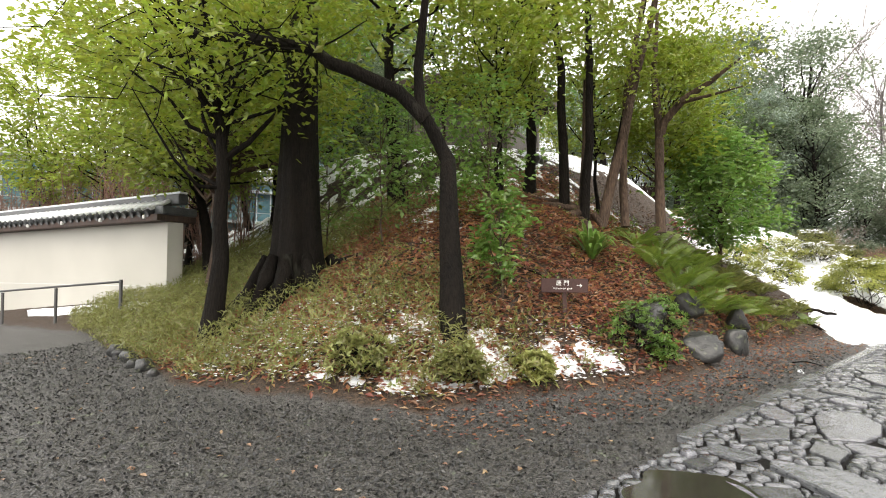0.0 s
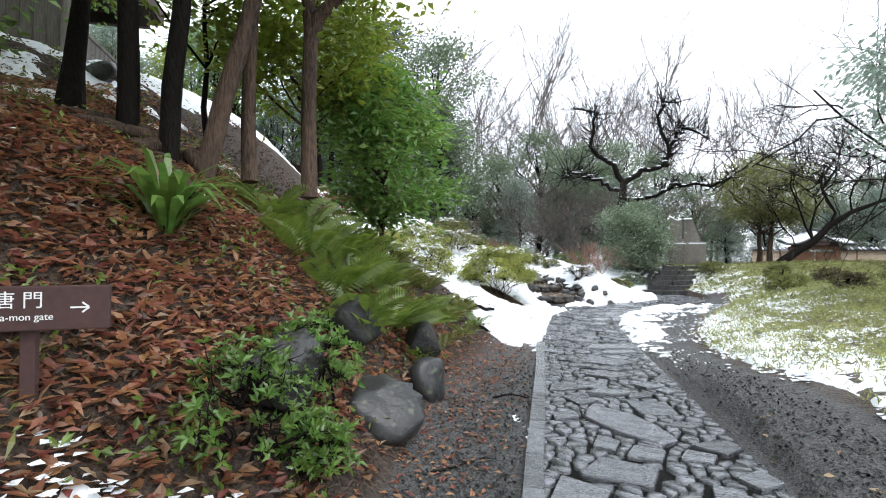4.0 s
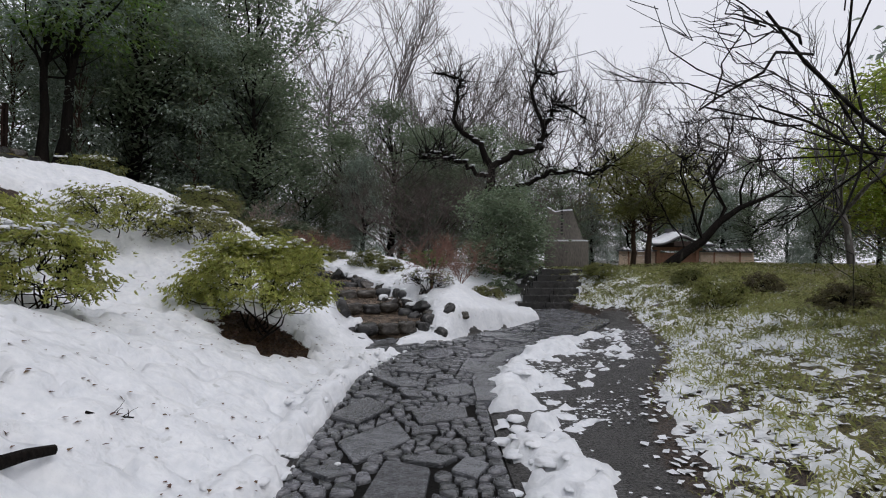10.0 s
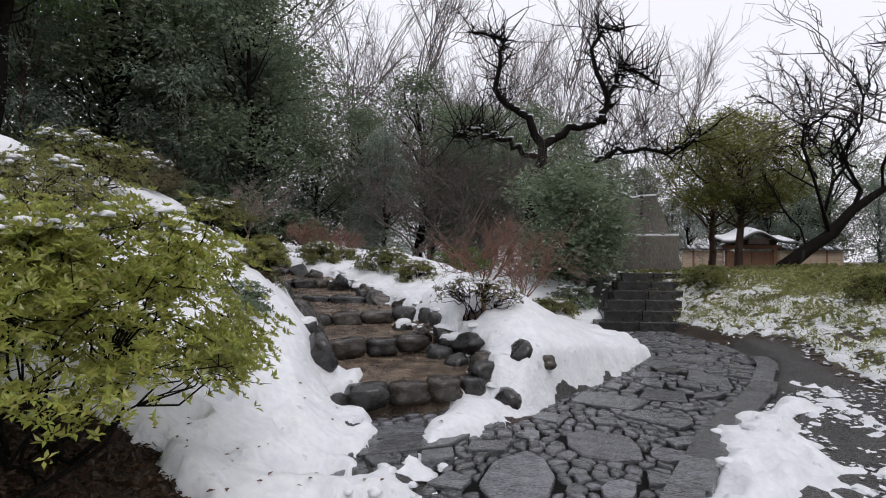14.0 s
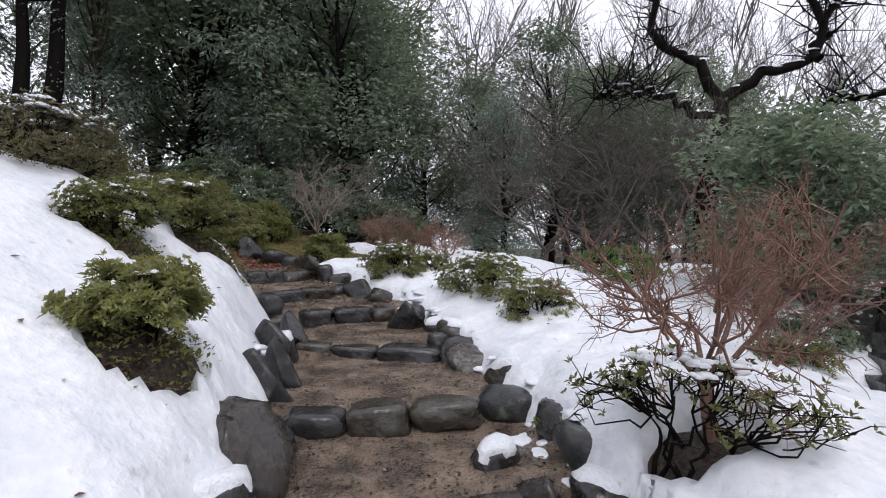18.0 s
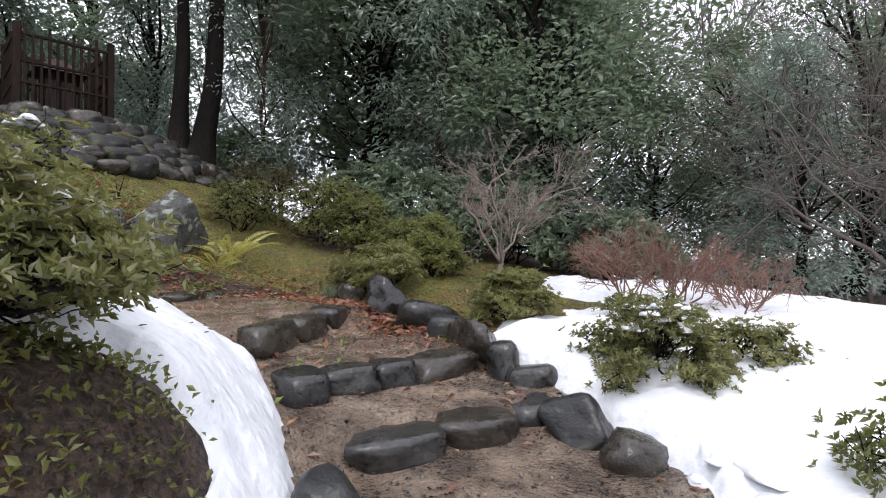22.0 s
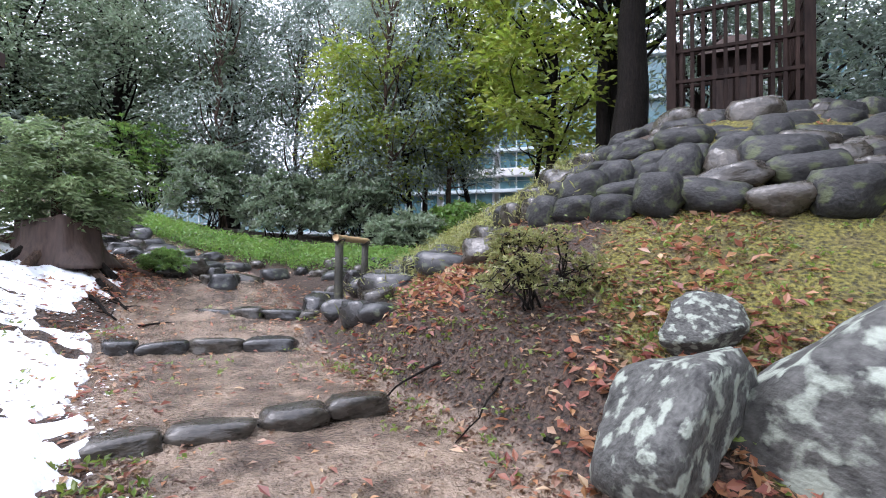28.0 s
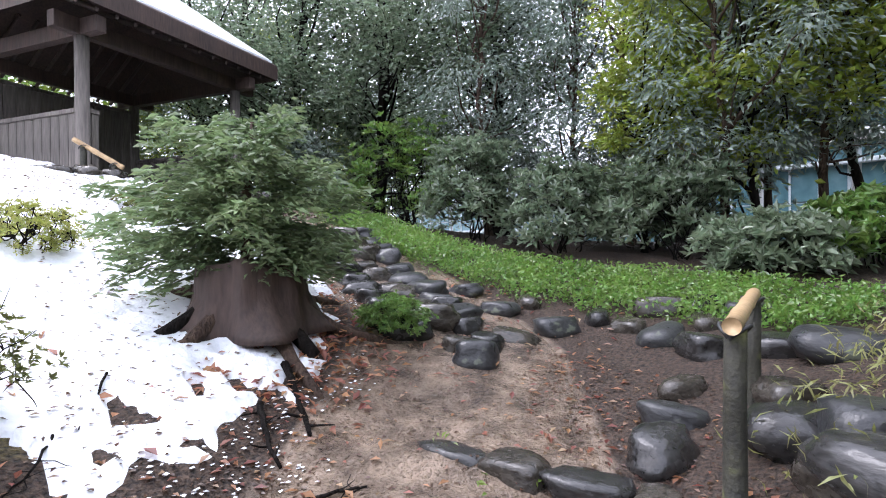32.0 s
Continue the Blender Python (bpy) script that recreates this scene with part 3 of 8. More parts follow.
def snow_depth(x, y):
    """Depth of lying snow, below zero where the ground is bare."""
    d_path, s_path, _ = lateral(x, y, PAVED)
    d_stair, s_stair, a_stair = lateral(x, y, STAIR_LINE)
    _, s_lawn, _ = lateral(x, y, LAWN_EDGE)
    _, s_hill, _ = lateral(x, y, HILL_FOOT)
    n = fractal(x, y, 0.9, 5)
    f = value_noise(x, y, 2.6, 9) * 0.62 + value_noise(x, y, 5.3, 10) * 0.38
    ff = value_noise(x, y, 7.2, 13) * 0.6 + value_noise(x, y, 3.9, 14) * 0.4
    lump = (n - 0.5) * 0.16 + (f - 0.5) * 0.08 + (ff - 0.5) * (0.05 + 0.06 * smooth(17, 15.5, y)) - 0.09 * smooth(0.7, 0.78, value_noise(x, y, 4.5, 17)) * smooth(16.5, 15, y)
    lump = lump - 0.05 * smooth(0.5, 0.8, value_noise(x, y, 6.5, 27)) * smooth(16.8, 15.5, y) * (x > -9)
    deep = np.full(x.shape, -0.3)
    # the open slope west of the path and beside the stairs
    west = smooth(8.35, 9.65, y + (x + 4.3) * 0.55 + (n - 0.5) * 1.5) * smooth(-0.5, -0.15, s_hill + (f - 0.5) * 0.4) * smooth(21.5, 19.5, y + 0.9 * np.maximum(-9.5 - x, -3)) * smooth(-10.5, -8.5, x)
    deep = np.maximum(deep, -0.12 + 0.22 * west + lump)
    # snow pushed against the edge of the path
    kerb = np.exp(-((d_path - 1.15 - 0.15 * (n - 0.5)) / 0.38) ** 2) * smooth(7.5, 10.5, y) * smooth(18.5, 16.5, y)
    kerb = np.where((s_path < 0) & (y < 17.5), kerb * 0.95, kerb)
    deep = np.maximum(deep, -0.1 + 0.19 * kerb + lump * 1.3 - 0.01)
    trod = smooth(0.9, 1.2, d_path) * (s_path < 0) * smooth(0.0, 0.5, s_lawn) * smooth(7.5, 9.5, y)
    deep = np.maximum(deep, -0.075 + 0.062 * trod + (f - 0.5) * 0.03 + (value_noise(x, y, 9.0, 19) * 0.7 + value_noise(x, y, 4.6, 20) * 0.3 - 0.5) * 0.1)
    # between the stairs and the paved path
    east = (s_stair < -0.86 - (f - 0.5) * 0.3) & (s_path > 0)
    bank = east * smooth(0.72, 0.98, d_path + (f - 0.5) * 0.25) * smooth(16.3, 17.4, y) * smooth(-7.5, -6.4, x + (n - 0.5) * 0.9 + 0.1 * (y - 22))
    deep = np.maximum(deep, -0.1 + 0.22 * bank + lump)
    # beside the stairs on the hill side
    up = smooth(0.82, 1.3, s_stair + (f - 0.5) * 0.3) * smooth(15.0, 16.5, y) * smooth(-9.2, -7.4, x + (n - 0.5) * 1.2)
    deep = np.maximum(deep, -0.1 + 0.19 * up + lump)
    # the slope below the arbour
    upper = smooth(0.55, 1.15, s_stair + (n - 0.5) * 1.4) * smooth(-9.3, -10.4, x + (n - 0.5)) * smooth(-15.1, -13.9, x + 0.10 * (y - 12) + (f - 0.5)) * smooth(20.6, 19.2, y + 0.5 * (x + 11)) * smooth(7, 8, y)
    clear = smooth(17.0, 14.2, y + 0.5 * (x + 12))
    deep = np.maximum(deep, -0.14 + (0.2 + 0.075 * clear) * upper + lump * (1.1 - 0.5 * clear) + (ff - 0.5) * 0.12 * (1 - clear))
    # the far garden and the lawn
    lawn = smooth(0.05, 0.3, -s_lawn) * smooth(3.0, 4.5, y)
    deep = np.maximum(deep, -0.12 + lawn * (0.14 - 0.08 * smooth(0.6, 4.0, -s_lawn + (n - 0.5) * 4 - 1.5 * smooth(13, 16, y))) + (f - 0.5) * 0.03 + (ff - 0.5) * 0.13 + (value_noise(x, y, 11.0, 23) - 0.5) * 0.07)
    back = smooth(24.5, 26, y) * smooth(-9, -6.5, x) * smooth(0.2, -0.8, x - 0.1 * (y - 24))
    deep = np.maximum(deep, -0.1 + 0.2 * back + lump)
    # thin snow among the leaves of the hill
    drift = lateral(x, y, [(-8.3, -2.15), (-6.8, -1.45), (-5.5, -0.95), (-4.75, -0.1), (-4.45, 0.8)])[0]
    deep = np.maximum(deep, -0.12 + 0.112 * smooth(1.25, 0.35, drift) * smooth(-8.8, -6.2, x) + (f - 0.5) * 0.1 + (ff - 0.5) * 0.14)
    thin = np.maximum(smooth(1.2, 2.2, s_hill) * smooth(2.6, 3.4, y) * smooth(9, 7, y) * 0.6, smooth(2.6, 4.0, s_hill) * smooth(-1, 1.0, y) * smooth(9, 7, y) * 1.05)
    deep = np.maximum(deep, -0.16 + 0.145 * thin + (f - 0.5) * 0.26 + (ff - 0.5) * 0.12)
    # a strip along the white wall
    strip = np.exp(-((lateral(x, y, WALL_LINE)[0] - 0.55) / 0.28) ** 2) * (x < -14)
    deep = np.maximum(deep, -0.05 + 0.1 * strip + (f - 0.5) * 0.03)
    tread = smooth(0.95, 0.7, d_stair) * smooth(0.5, 1.5, a_stair)
    deep = deep - 0.3 * tread
    paved = smooth(0.86, 0.72, d_path + (f - 0.5) * 0.16)
    deep = deep - 0.3 * paved
    for mx, my, mr, ml, ma in MOUNDS:
        u, v = (x - mx) * math.cos(ma) + (y - my) * math.sin(ma), (y - my) * math.cos(ma) - (x - mx) * math.sin(ma)
        deep = deep - 0.3 * smooth(1.12, 0.9, np.hypot(u / ml, v / mr) + (f - 0.5) * 0.4 + (ff - 0.5) * (0.5 if mr > 0.5 else 0.15))
    deep = np.where((x < -10.5) & (y > 14.5), np.minimum(deep, 0.04 + 0.06 * smooth(17.5, 14.5, y)) - 0.09 * smooth(0.6, 0.7, ff) * smooth(15.0, 16.5, y + 0.4 * (-12 - x)), deep)
    deep = np.where((y < 3.5) & (s_hill < 0.25) & (x > -12), -0.2, deep)
    # a rounded, thick edge where the snow ends
    return deep + 0.045 * smooth(0.0, 0.03, deep) * smooth(8, 9.5, y) * (s_lawn > 0) * smooth(-11, -10, x)




def snow_base(x, y):
    """The ground, and the tops of the slabs where the path lies."""
    z = ground_surface(x, y)
    return np.where((lateral(x, y, PAVED)[0] < 1.06) & (y < 23.6), np.maximum(z, 0.012), z)


def top_surface(x, y):
    return snow_base(x, y) + np.clip(snow_depth(x, y), 0, 0.19)


WALL_LINE = [(-30, -7.8), (-21.9, -4.5), (-14.3, -1.45)]


def grown(start, stop, first, ratio):
    out, at, step = [], start, first
    while (at < stop) if stop > start else (at > stop):
        step *= ratio
        at += step if stop > start else -step
        out.append(at)
    return out


def sheet_axis(low, high, step, reach):
    mid = list(np.arange(low, high + step / 2, step))
    return np.array(grown(low, -reach, step, 1.22)[::-1] + mid + grown(high, reach, step, 1.22))


def grid_mesh(name, xs, ys, height, keep=None):
    X, Y = np.meshgrid(xs, ys)
    Z = height(X, Y)
    v = np.stack([X, Y, Z], -1).reshape(-1, 3)
    n, m = len(xs), len(ys)
    idx = np.arange(n * m).reshape(m, n)
    f = np.stack([idx[:-1, :-1], idx[:-1, 1:], idx[1:, 1:], idx[1:, :-1]], -1).reshape(-1, 4)
    if keep is not None:
        k = keep(X, Y, Z).ravel()
        f = f[k[f].any(1)]
        used = np.unique(f)
        new_id = np.full(n * m, -1)
        new_id[used] = np.arange(len(used))
        v, f = v[used], new_id[f]
    return raw(name, v, f), v


# terraces: each tread of the stairs is nearly level, the riser stones stand at its front
# left end, right end, height of the tops of the riser stones, number of stones
STEP_ROWS = [((-3.8, 16.75), (-2.45, 17.4), 0.30, 4), ((-4.25, 17.85), (-3.15, 18.6), 0.57, 3), ((-4.9, 18.9), (-3.7, 19.45), 0.77, 3), ((-5.65, 20.25), (-4.3, 20.55), 0.93, 3),
             ((-6.1, 21.05), (-5.25, 21.75), 1.15, 3), ((-6.62, 21.25), (-6.25, 22.6), 1.33, 3), ((-7.3, 21.3), (-7.0, 22.75), 1.52, 4), ((-7.85, 21.45), (-8.55, 22.85), 1.75, 3),
             ((-9.25, 21.0), (-10.1, 22.5), 1.86, 4), ((-10.2, 20.3), (-10.75, 21.3), 2.08, 3), ((-10.78, 19.1), (-12.1, 20.1), 2.23, 4), ((-12.12, 17.5), (-13.1, 18.7), 2.40, 4),
             ((-13.55, 17.1), (-13.95, 18.42), 2.54, 4)]
STEP_TOP = [r[2] for r in STEP_ROWS]
STEP_AT = [float(lateral(np.array([(r[0][0] + r[1][0]) / 2]), np.array([(r[0][1] + r[1][1]) / 2]), STAIR_LINE)[2][0]) for r in STEP_ROWS]


def ground_surface(x, y):
    z = ground_height(x, y)
    d, _, a = lateral(x, y, STAIR_LINE)
    near = smooth(1.25, 0.72, d) * (a > STEP_AT[0] - 0.6) * (a < STEP_AT[-1] + 0.3)
    level = np.interp(a, [v for s in STEP_AT for v in (s - 0.04, s + 0.1)], [v for k in range(len(STEP_AT)) for v in ((STEP_TOP[k - 1] + 0.04 if k else 0.0), STEP_TOP[k] - 0.015)])
    z = z + (level - z) * near
    for (mx, my, mr, ml, ma), mh in zip(MOUNDS, (0.24, 0.17, 0.02, 0.12, 0.05, 0.07, 0.05)):
        u, v = (x - mx) * math.cos(ma) + (y - my) * math.sin(ma), (y - my) * math.cos(ma) - (x - mx) * math.sin(ma)
        z = z + mh * np.exp(-1.4 * ((u / ml) ** 2 + (v / mr) ** 2))
    rough = (fractal(x, y, 2.5, 21) - 0.5) * 0.05 + (fractal(x, y, 9, 31) - 0.5) * 0.02
    d_path = lateral(x, y, PAVED)[0]
    z = z + rough * smooth(0.8, 1.1, d_path)
    return z + (-0.05 - z) * smooth(1.05, 0.86, d_path) * (y < 23.6)


GX, GY = sheet_axis(-20, 7.5, 0.11, 1500), sheet_axis(-5.5, 30, 0.11, 1500)
ground_mesh, gv = grid_mesh("ground", GX, GY, ground_surface)


def ground_material():
    """Bare soil, gravel, leaf mould and moss, laid by the weights stored on the sheet."""
    m = bpy.data.materials.new("garden_soil")
    m.use_nodes = True
    n, l = m.node_tree.nodes, m.node_tree.links
    b = n["Principled BSDF"]
    geo = n.new("ShaderNodeNewGeometry")

    def noise_at(scale, detail=5):
        t = n.new("ShaderNodeTexNoise")
        t.inputs["Scale"].default_value, t.inputs["Detail"].default_value = scale, detail
        l.new(geo.outputs["Position"], t.inputs["Vector"])
        return t.outputs["Fac"]

    def two(low, high, fac):
        r = n.new("ShaderNodeMapRange")
        r.inputs["From Min"].default_value, r.inputs["From Max"].default_value = 0.34, 0.66
        l.new(fac, r.inputs["Value"])
        x = n.new("ShaderNodeMix")
        x.data_type = "RGBA"
        x.inputs["A"].default_value, x.inputs["B"].default_value = (*low, 1), (*high, 1)
        l.new(r.outputs["Result"], x.inputs["Factor"])
        return x.outputs["Result"]

    def over(below, above, weight, fac):
        w = n.new("ShaderNodeAttribute")
        w.attribute_name = weight
        s = n.new("ShaderNodeMath")
        s.operation = "MULTIPLY_ADD"
        s.inputs[1].default_value = 0.5
        l.new(fac, s.inputs[0])
        l.new(w.outputs["Fac"], s.inputs[2])
        r = n.new("ShaderNodeMapRange")
        r.inputs["From Min"].default_value, r.inputs["From Max"].default_value = 0.62, 0.85
        l.new(s.outputs[0], r.inputs["Value"])
        x = n.new("ShaderNodeMix")
        x.data_type = "RGBA"
        l.new(r.outputs["Result"], x.inputs["Factor"])
        l.new(below, x.inputs["A"])
        l.new(above, x.inputs["B"])
        return x.outputs["Result"]

    fine, mid, speck = noise_at(38), noise_at(4), noise_at(55, 3)
    soil = two((0.016, 0.0105, 0.007), (0.1, 0.065, 0.044), fine)
    # tread colour is raised to carry the sky's reflection off wet earth
    tread = two((0.1, 0.074, 0.055), (0.34, 0.258, 0.19), mid)
    gravel = two((0.007, 0.0065, 0.006), (0.125, 0.121, 0.116), speck)
    moss = two((0.04, 0.036, 0.008), (0.24, 0.215, 0.04), fine)
    c = over(soil, tread, "tread", mid)
    c = over(c, gravel, "gravel", mid)
    c = over(c, moss, "moss", mid)
    l.new(c, b.inputs["Base Color"])
    w = n.new("ShaderNodeAttribute")
    w.attribute_name = "wet"
    shine = n.new("ShaderNodeMapRange")
    shine.inputs["To Min"].default_value, shine.inputs["To Max"].default_value = 0.85, 0.16
    l.new(w.outputs["Fac"], shine.inputs["Value"])
    l.new(shine.outputs["Result"], b.inputs["Roughness"])
    relief = n.new("ShaderNodeBump")
    relief.inputs["Strength"].default_value, relief.inputs["Distance"].default_value = 1.0, 0.06
    l.new(fine, relief.inputs["Height"])
    second = n.new("ShaderNodeBump")
    second.inputs["Strength"].default_value, second.inputs["Distance"].default_value = 0.8, 0.03
    l.new(speck, second.inputs["Height"])
    l.new(relief.outputs["Normal"], second.inputs["Normal"])
    l.new(second.outputs["Normal"], b.inputs["Normal"])
    return m


def weigh(mesh, name, values):
    a = mesh.attributes.new(name, "FLOAT", "POINT")
    a.data.foreach_set("value", np.asarray(values, np.float32))


x_, y_ = gv[:, 0], gv[:, 1]
_, hill_, _ = lateral(x_, y_, HILL_FOOT)
d_st, s_st, a_st = lateral(x_, y_, STAIR_LINE)
_, lawn_, _ = lateral(x_, y_, LAWN_EDGE)
near_trail = smooth(1.05, 0.75, d_st) * (a_st > 0.2)
weigh(ground_mesh, "gravel", smooth(0.3, -0.2, hill_) * smooth(-0.3, 0.2, lawn_) * smooth(17.5, 16, y_) * 1.0 + (lawn_ > 0) * (y_ > 16) * (x_ > -2.5) * (s_st < -1.5) * 0.9)
weigh(ground_mesh, "tread", near_trail)
moss_ = smooth(2.6, 1.5, np.hypot(x_ + 8.5, (y_ - 24.5) * 0.9)) + smooth(3.0, 1.2, np.hypot((x_ + 12.4) * 0.9, y_ - 22.7)) * smooth(20.9, 21.9, y_) + smooth(0.4, 0.0, np.abs(d_st - 1.1)) * (x_ < -8) * 0.35
for mx, my, mr, ml, ma in MOUNDS[:2] + MOUNDS[3:]:
    moss_ = np.maximum(moss_, 0.42 * smooth(0.9, 0.5, np.hypot(x_ - mx, y_ - my)))
moss_ = np.maximum(moss_ * smooth(0.95, 1.8, d_st), 0.5 * smooth(-0.3, -1.2, lawn_) * (y_ > 1) * (y_ < 45))
weigh(ground_mesh, "moss", np.clip(moss_, 0, 0.57) * (1 - near_trail))
weigh(ground_mesh, "wet", np.clip(smooth(0.3, -0.2, hill_) * 0.55 + near_trail * 1.05, 0, 1.1))
ground_mesh.materials.append(ground_material())
tagged(new("ground", ground_mesh), "wet garden earth with gravel, moss and bare soil", "ground", kind="structure")

snow_mesh, _ = grid_mesh("snow", np.arange(-22.5, 8.5, 0.058), np.arange(-4, 32, 0.058),
                         lambda x, y: snow_base(x, y) + np.clip(snow_depth(x, y), -0.07, 0.19),
                         lambda x, y, z: z > snow_base(x, y) - 0.03)
snow_mesh.materials.append(SNOW)
tagged(new("snow", snow_mesh), "patchy melting snow lying on the slopes and lawn", "snow", kind="stuff")


# ---- plants ----
def on_ground(x, y, sink=0.05):
    return (x, y, float(ground_surface(np.array([float(x)]), np.array([float(y)]))[0]) - sink)


def bent(a, b, bend, g, steps=6):
    """Points from a to b along a gently wandering line."""
    a, b = np.asarray(a, float), np.asarray(b, float)
    t = np.linspace(0, 1, steps)[:, None]
    length = np.linalg.norm(b - a)
    p = a * (1 - t) + b * t + g.normal(size=3) * bend * length * (t * (1 - t) * 2)
    return p + g.normal(size=p.shape) * bend * 0.12 * length * (t * (1 - t) * 4)


def crown_points(g, h, spread, low, clumps, form):
    """Centres of the leaf clumps of a crown."""
    out = []
    while len(out) < clumps:
        u = g.uniform(low, 1.0)
        k = (u - low) / (1 - low)
        if form == "cone":
            r = spread * (1.02 - k) ** 0.8
        elif form == "tall":
            r = spread * (0.55 + 0.45 * math.sin(k * 3.1)) * (1 if k < 0.8 else (1.05 - k) * 4.2)
        else:
            r = spread * math.sqrt(max(1 - (2 * k - 0.95) ** 2 * 0.95, 0.03))
        a = g.uniform(0, 2 * math.pi)
        q = r * math.sqrt(g.uniform(0.12, 1)) * g.uniform(0.75, 1.12)
        out.append((q * math.cos(a), q * math.sin(a), u * h))
    return np.array(out)


def leafy_tree(name, place, h, spread, r, seed, bark, leaf, label, clumps=60, per=70, size=0.14, low=0.3, lean=(0, 0), form="round", group="", droop=0.1, wide=0.45, puff=0.13, category="tree", turn=0.0, trunk_points=None, limbs=True):
    g = np.random.default_rng(seed)
    per = int(per * 1.6)
    top = thing(name, place, label, category, group, turn=turn)
    wood = Shape()
    if trunk_points is None:
        end = (lean[0] * h, lean[1] * h, h * 0.86)
        trunk_points = bent((0, 0, -0.15), end, 0.06, g, 9)
    p = np.asarray(trunk_points, float)
    n = len(p)
    t = np.linspace(0, 1, n)
    radii = r * (1 - 0.78 * t) * (1 + 0.55 * np.exp(-t * 14))
    if r > 0.4:
        t = np.linspace(0, 1, 60)
        p = np.stack([np.interp(t, np.linspace(0, 1, n), p[:, j]) for j in range(3)], 1)
        radii = np.interp(t, np.linspace(0, 1, n), radii)
        v, f = tube(p, radii, 40)
        centre = np.repeat(p, 40, 0)
        turn_ = np.tile(np.linspace(0, 2 * np.pi, 40, endpoint=False), 60) + centre[:, 2] * 0.12
        flute = 1 + (0.11 * np.sin(5 * turn_) + 0.06 * np.sin(9 * turn_ + 1)) * np.exp(-np.maximum(centre[:, 2], 0) * 0.16)
        wood.add(centre + (v - centre) * flute[:, None], f)
    else:
        wood.add(*tube(p, radii, 12))
    part("trunk", wood, bark, top)
    wood = Shape()
    c = crown_points(g, h, spread, low, clumps, form)
    c[:, 0] += np.interp(c[:, 2], p[:, 2], p[:, 0])
    c[:, 1] += np.interp(c[:, 2], p[:, 2], p[:, 1])
    if limbs:
        for k in range(0, clumps, 2):
            z = min(max(c[k, 2] * g.uniform(0.55, 0.85), low * h * 0.7), p[-1, 2])
            at = np.array([np.interp(z, p[:, 2], p[:, 0]), np.interp(z, p[:, 2], p[:, 1]), z])
            far = np.linalg.norm(c[k] - at)
            wood.add(*tube(bent(at, c[k], 0.25, g, 5), np.linspace(min(0.016 * far + 0.006, r * 0.42), 0.004, 5), 5, False))
        tagged(part("branchwork", wood, bark, top), kind="stuff")
    q = np.repeat(c, per, 0) + g.normal(size=(clumps * per, 3)) * spread * puff * np.array([1.25, 1.25, 0.7])
    aim = q - np.repeat(c, per, 0) + (0, 0, 0.02)
    part("crown", Shape().add(*leaves(q, size * 1.35, wide * 1.15, seed, 0.45, aim / (np.linalg.norm(aim, axis=1)[:, None] + 1e-6), droop, tumble=0.8)), leaf, top, flat=True)
    return top


def branching(start, end, r, levels, g, spread=0.6, lift=0.25, gnarl=0.2, ratio=0.6):
    """Bare branches grown from one stem: quads of all levels."""
    s = Shape()
    a, b, rr = np.array([start], float), np.array([end], float), np.array([r])
    for k, count in enumerate((1,) + tuple(levels)):
        if k:
            u = g.uniform(0.35, 1.0, len(a) * count)
            pa, pb = np.repeat(a, count, 0), np.repeat(b, count, 0)
            pr = np.repeat(rr, count)
            at = pa + (pb - pa) * u[:, None]
            d = (pb - pa)
            length = np.linalg.norm(d, axis=1)[:, None]
            d = d / length + g.normal(size=d.shape) * spread
            d[:, 2] += lift
            d /= np.linalg.norm(d, axis=1)[:, None]
            a, b = at, at + d * length * ratio * g.uniform(0.6, 1.2, (len(at), 1))
            rr = pr * 0.52
        s.add(*twigs(a, b, rr, rr * 0.45, gnarl, int(g.integers(1e6)), 5 if k < 2 else 4))
    return s, b


def bare_tree(name, place, h, r, seed, mat, label, stems=3, levels=(6, 6, 5), spread=0.55, lift=0.25, fork=0.25, lean=(0, 0), group="", gnarl=0.15, wide=0.5, category="tree", ratio=0.6, turn=0.0):
    g = np.random.default_rng(seed)
    top = thing(name, place, label, category, group, turn=turn)
    trunk = Shape()
    crotch = np.array([lean[0] * h * fork, lean[1] * h * fork, h * fork])
    trunk.add(*tube(bent((0, 0, -0.15), crotch, 0.1, g, 6), np.linspace(r * 1.25, r * 0.85, 6), 9))
    part("trunk", trunk, mat, top)
    for k in range(stems):
        a = 2 * math.pi * (k + g.uniform(-0.3, 0.3)) / stems
        reach = h * wide * g.uniform(0.5, 1.0)
        end = crotch + (math.cos(a) * reach + lean[0] * h * 0.6, math.sin(a) * reach + lean[1] * h * 0.6, h * (1 - fork) * g.uniform(0.55, 0.85))
        s, _ = branching(crotch - (0, 0, 0.02), end, r * 0.6, levels, g, spread, lift, gnarl, ratio)
        part("limb", s, mat, top)
    return top


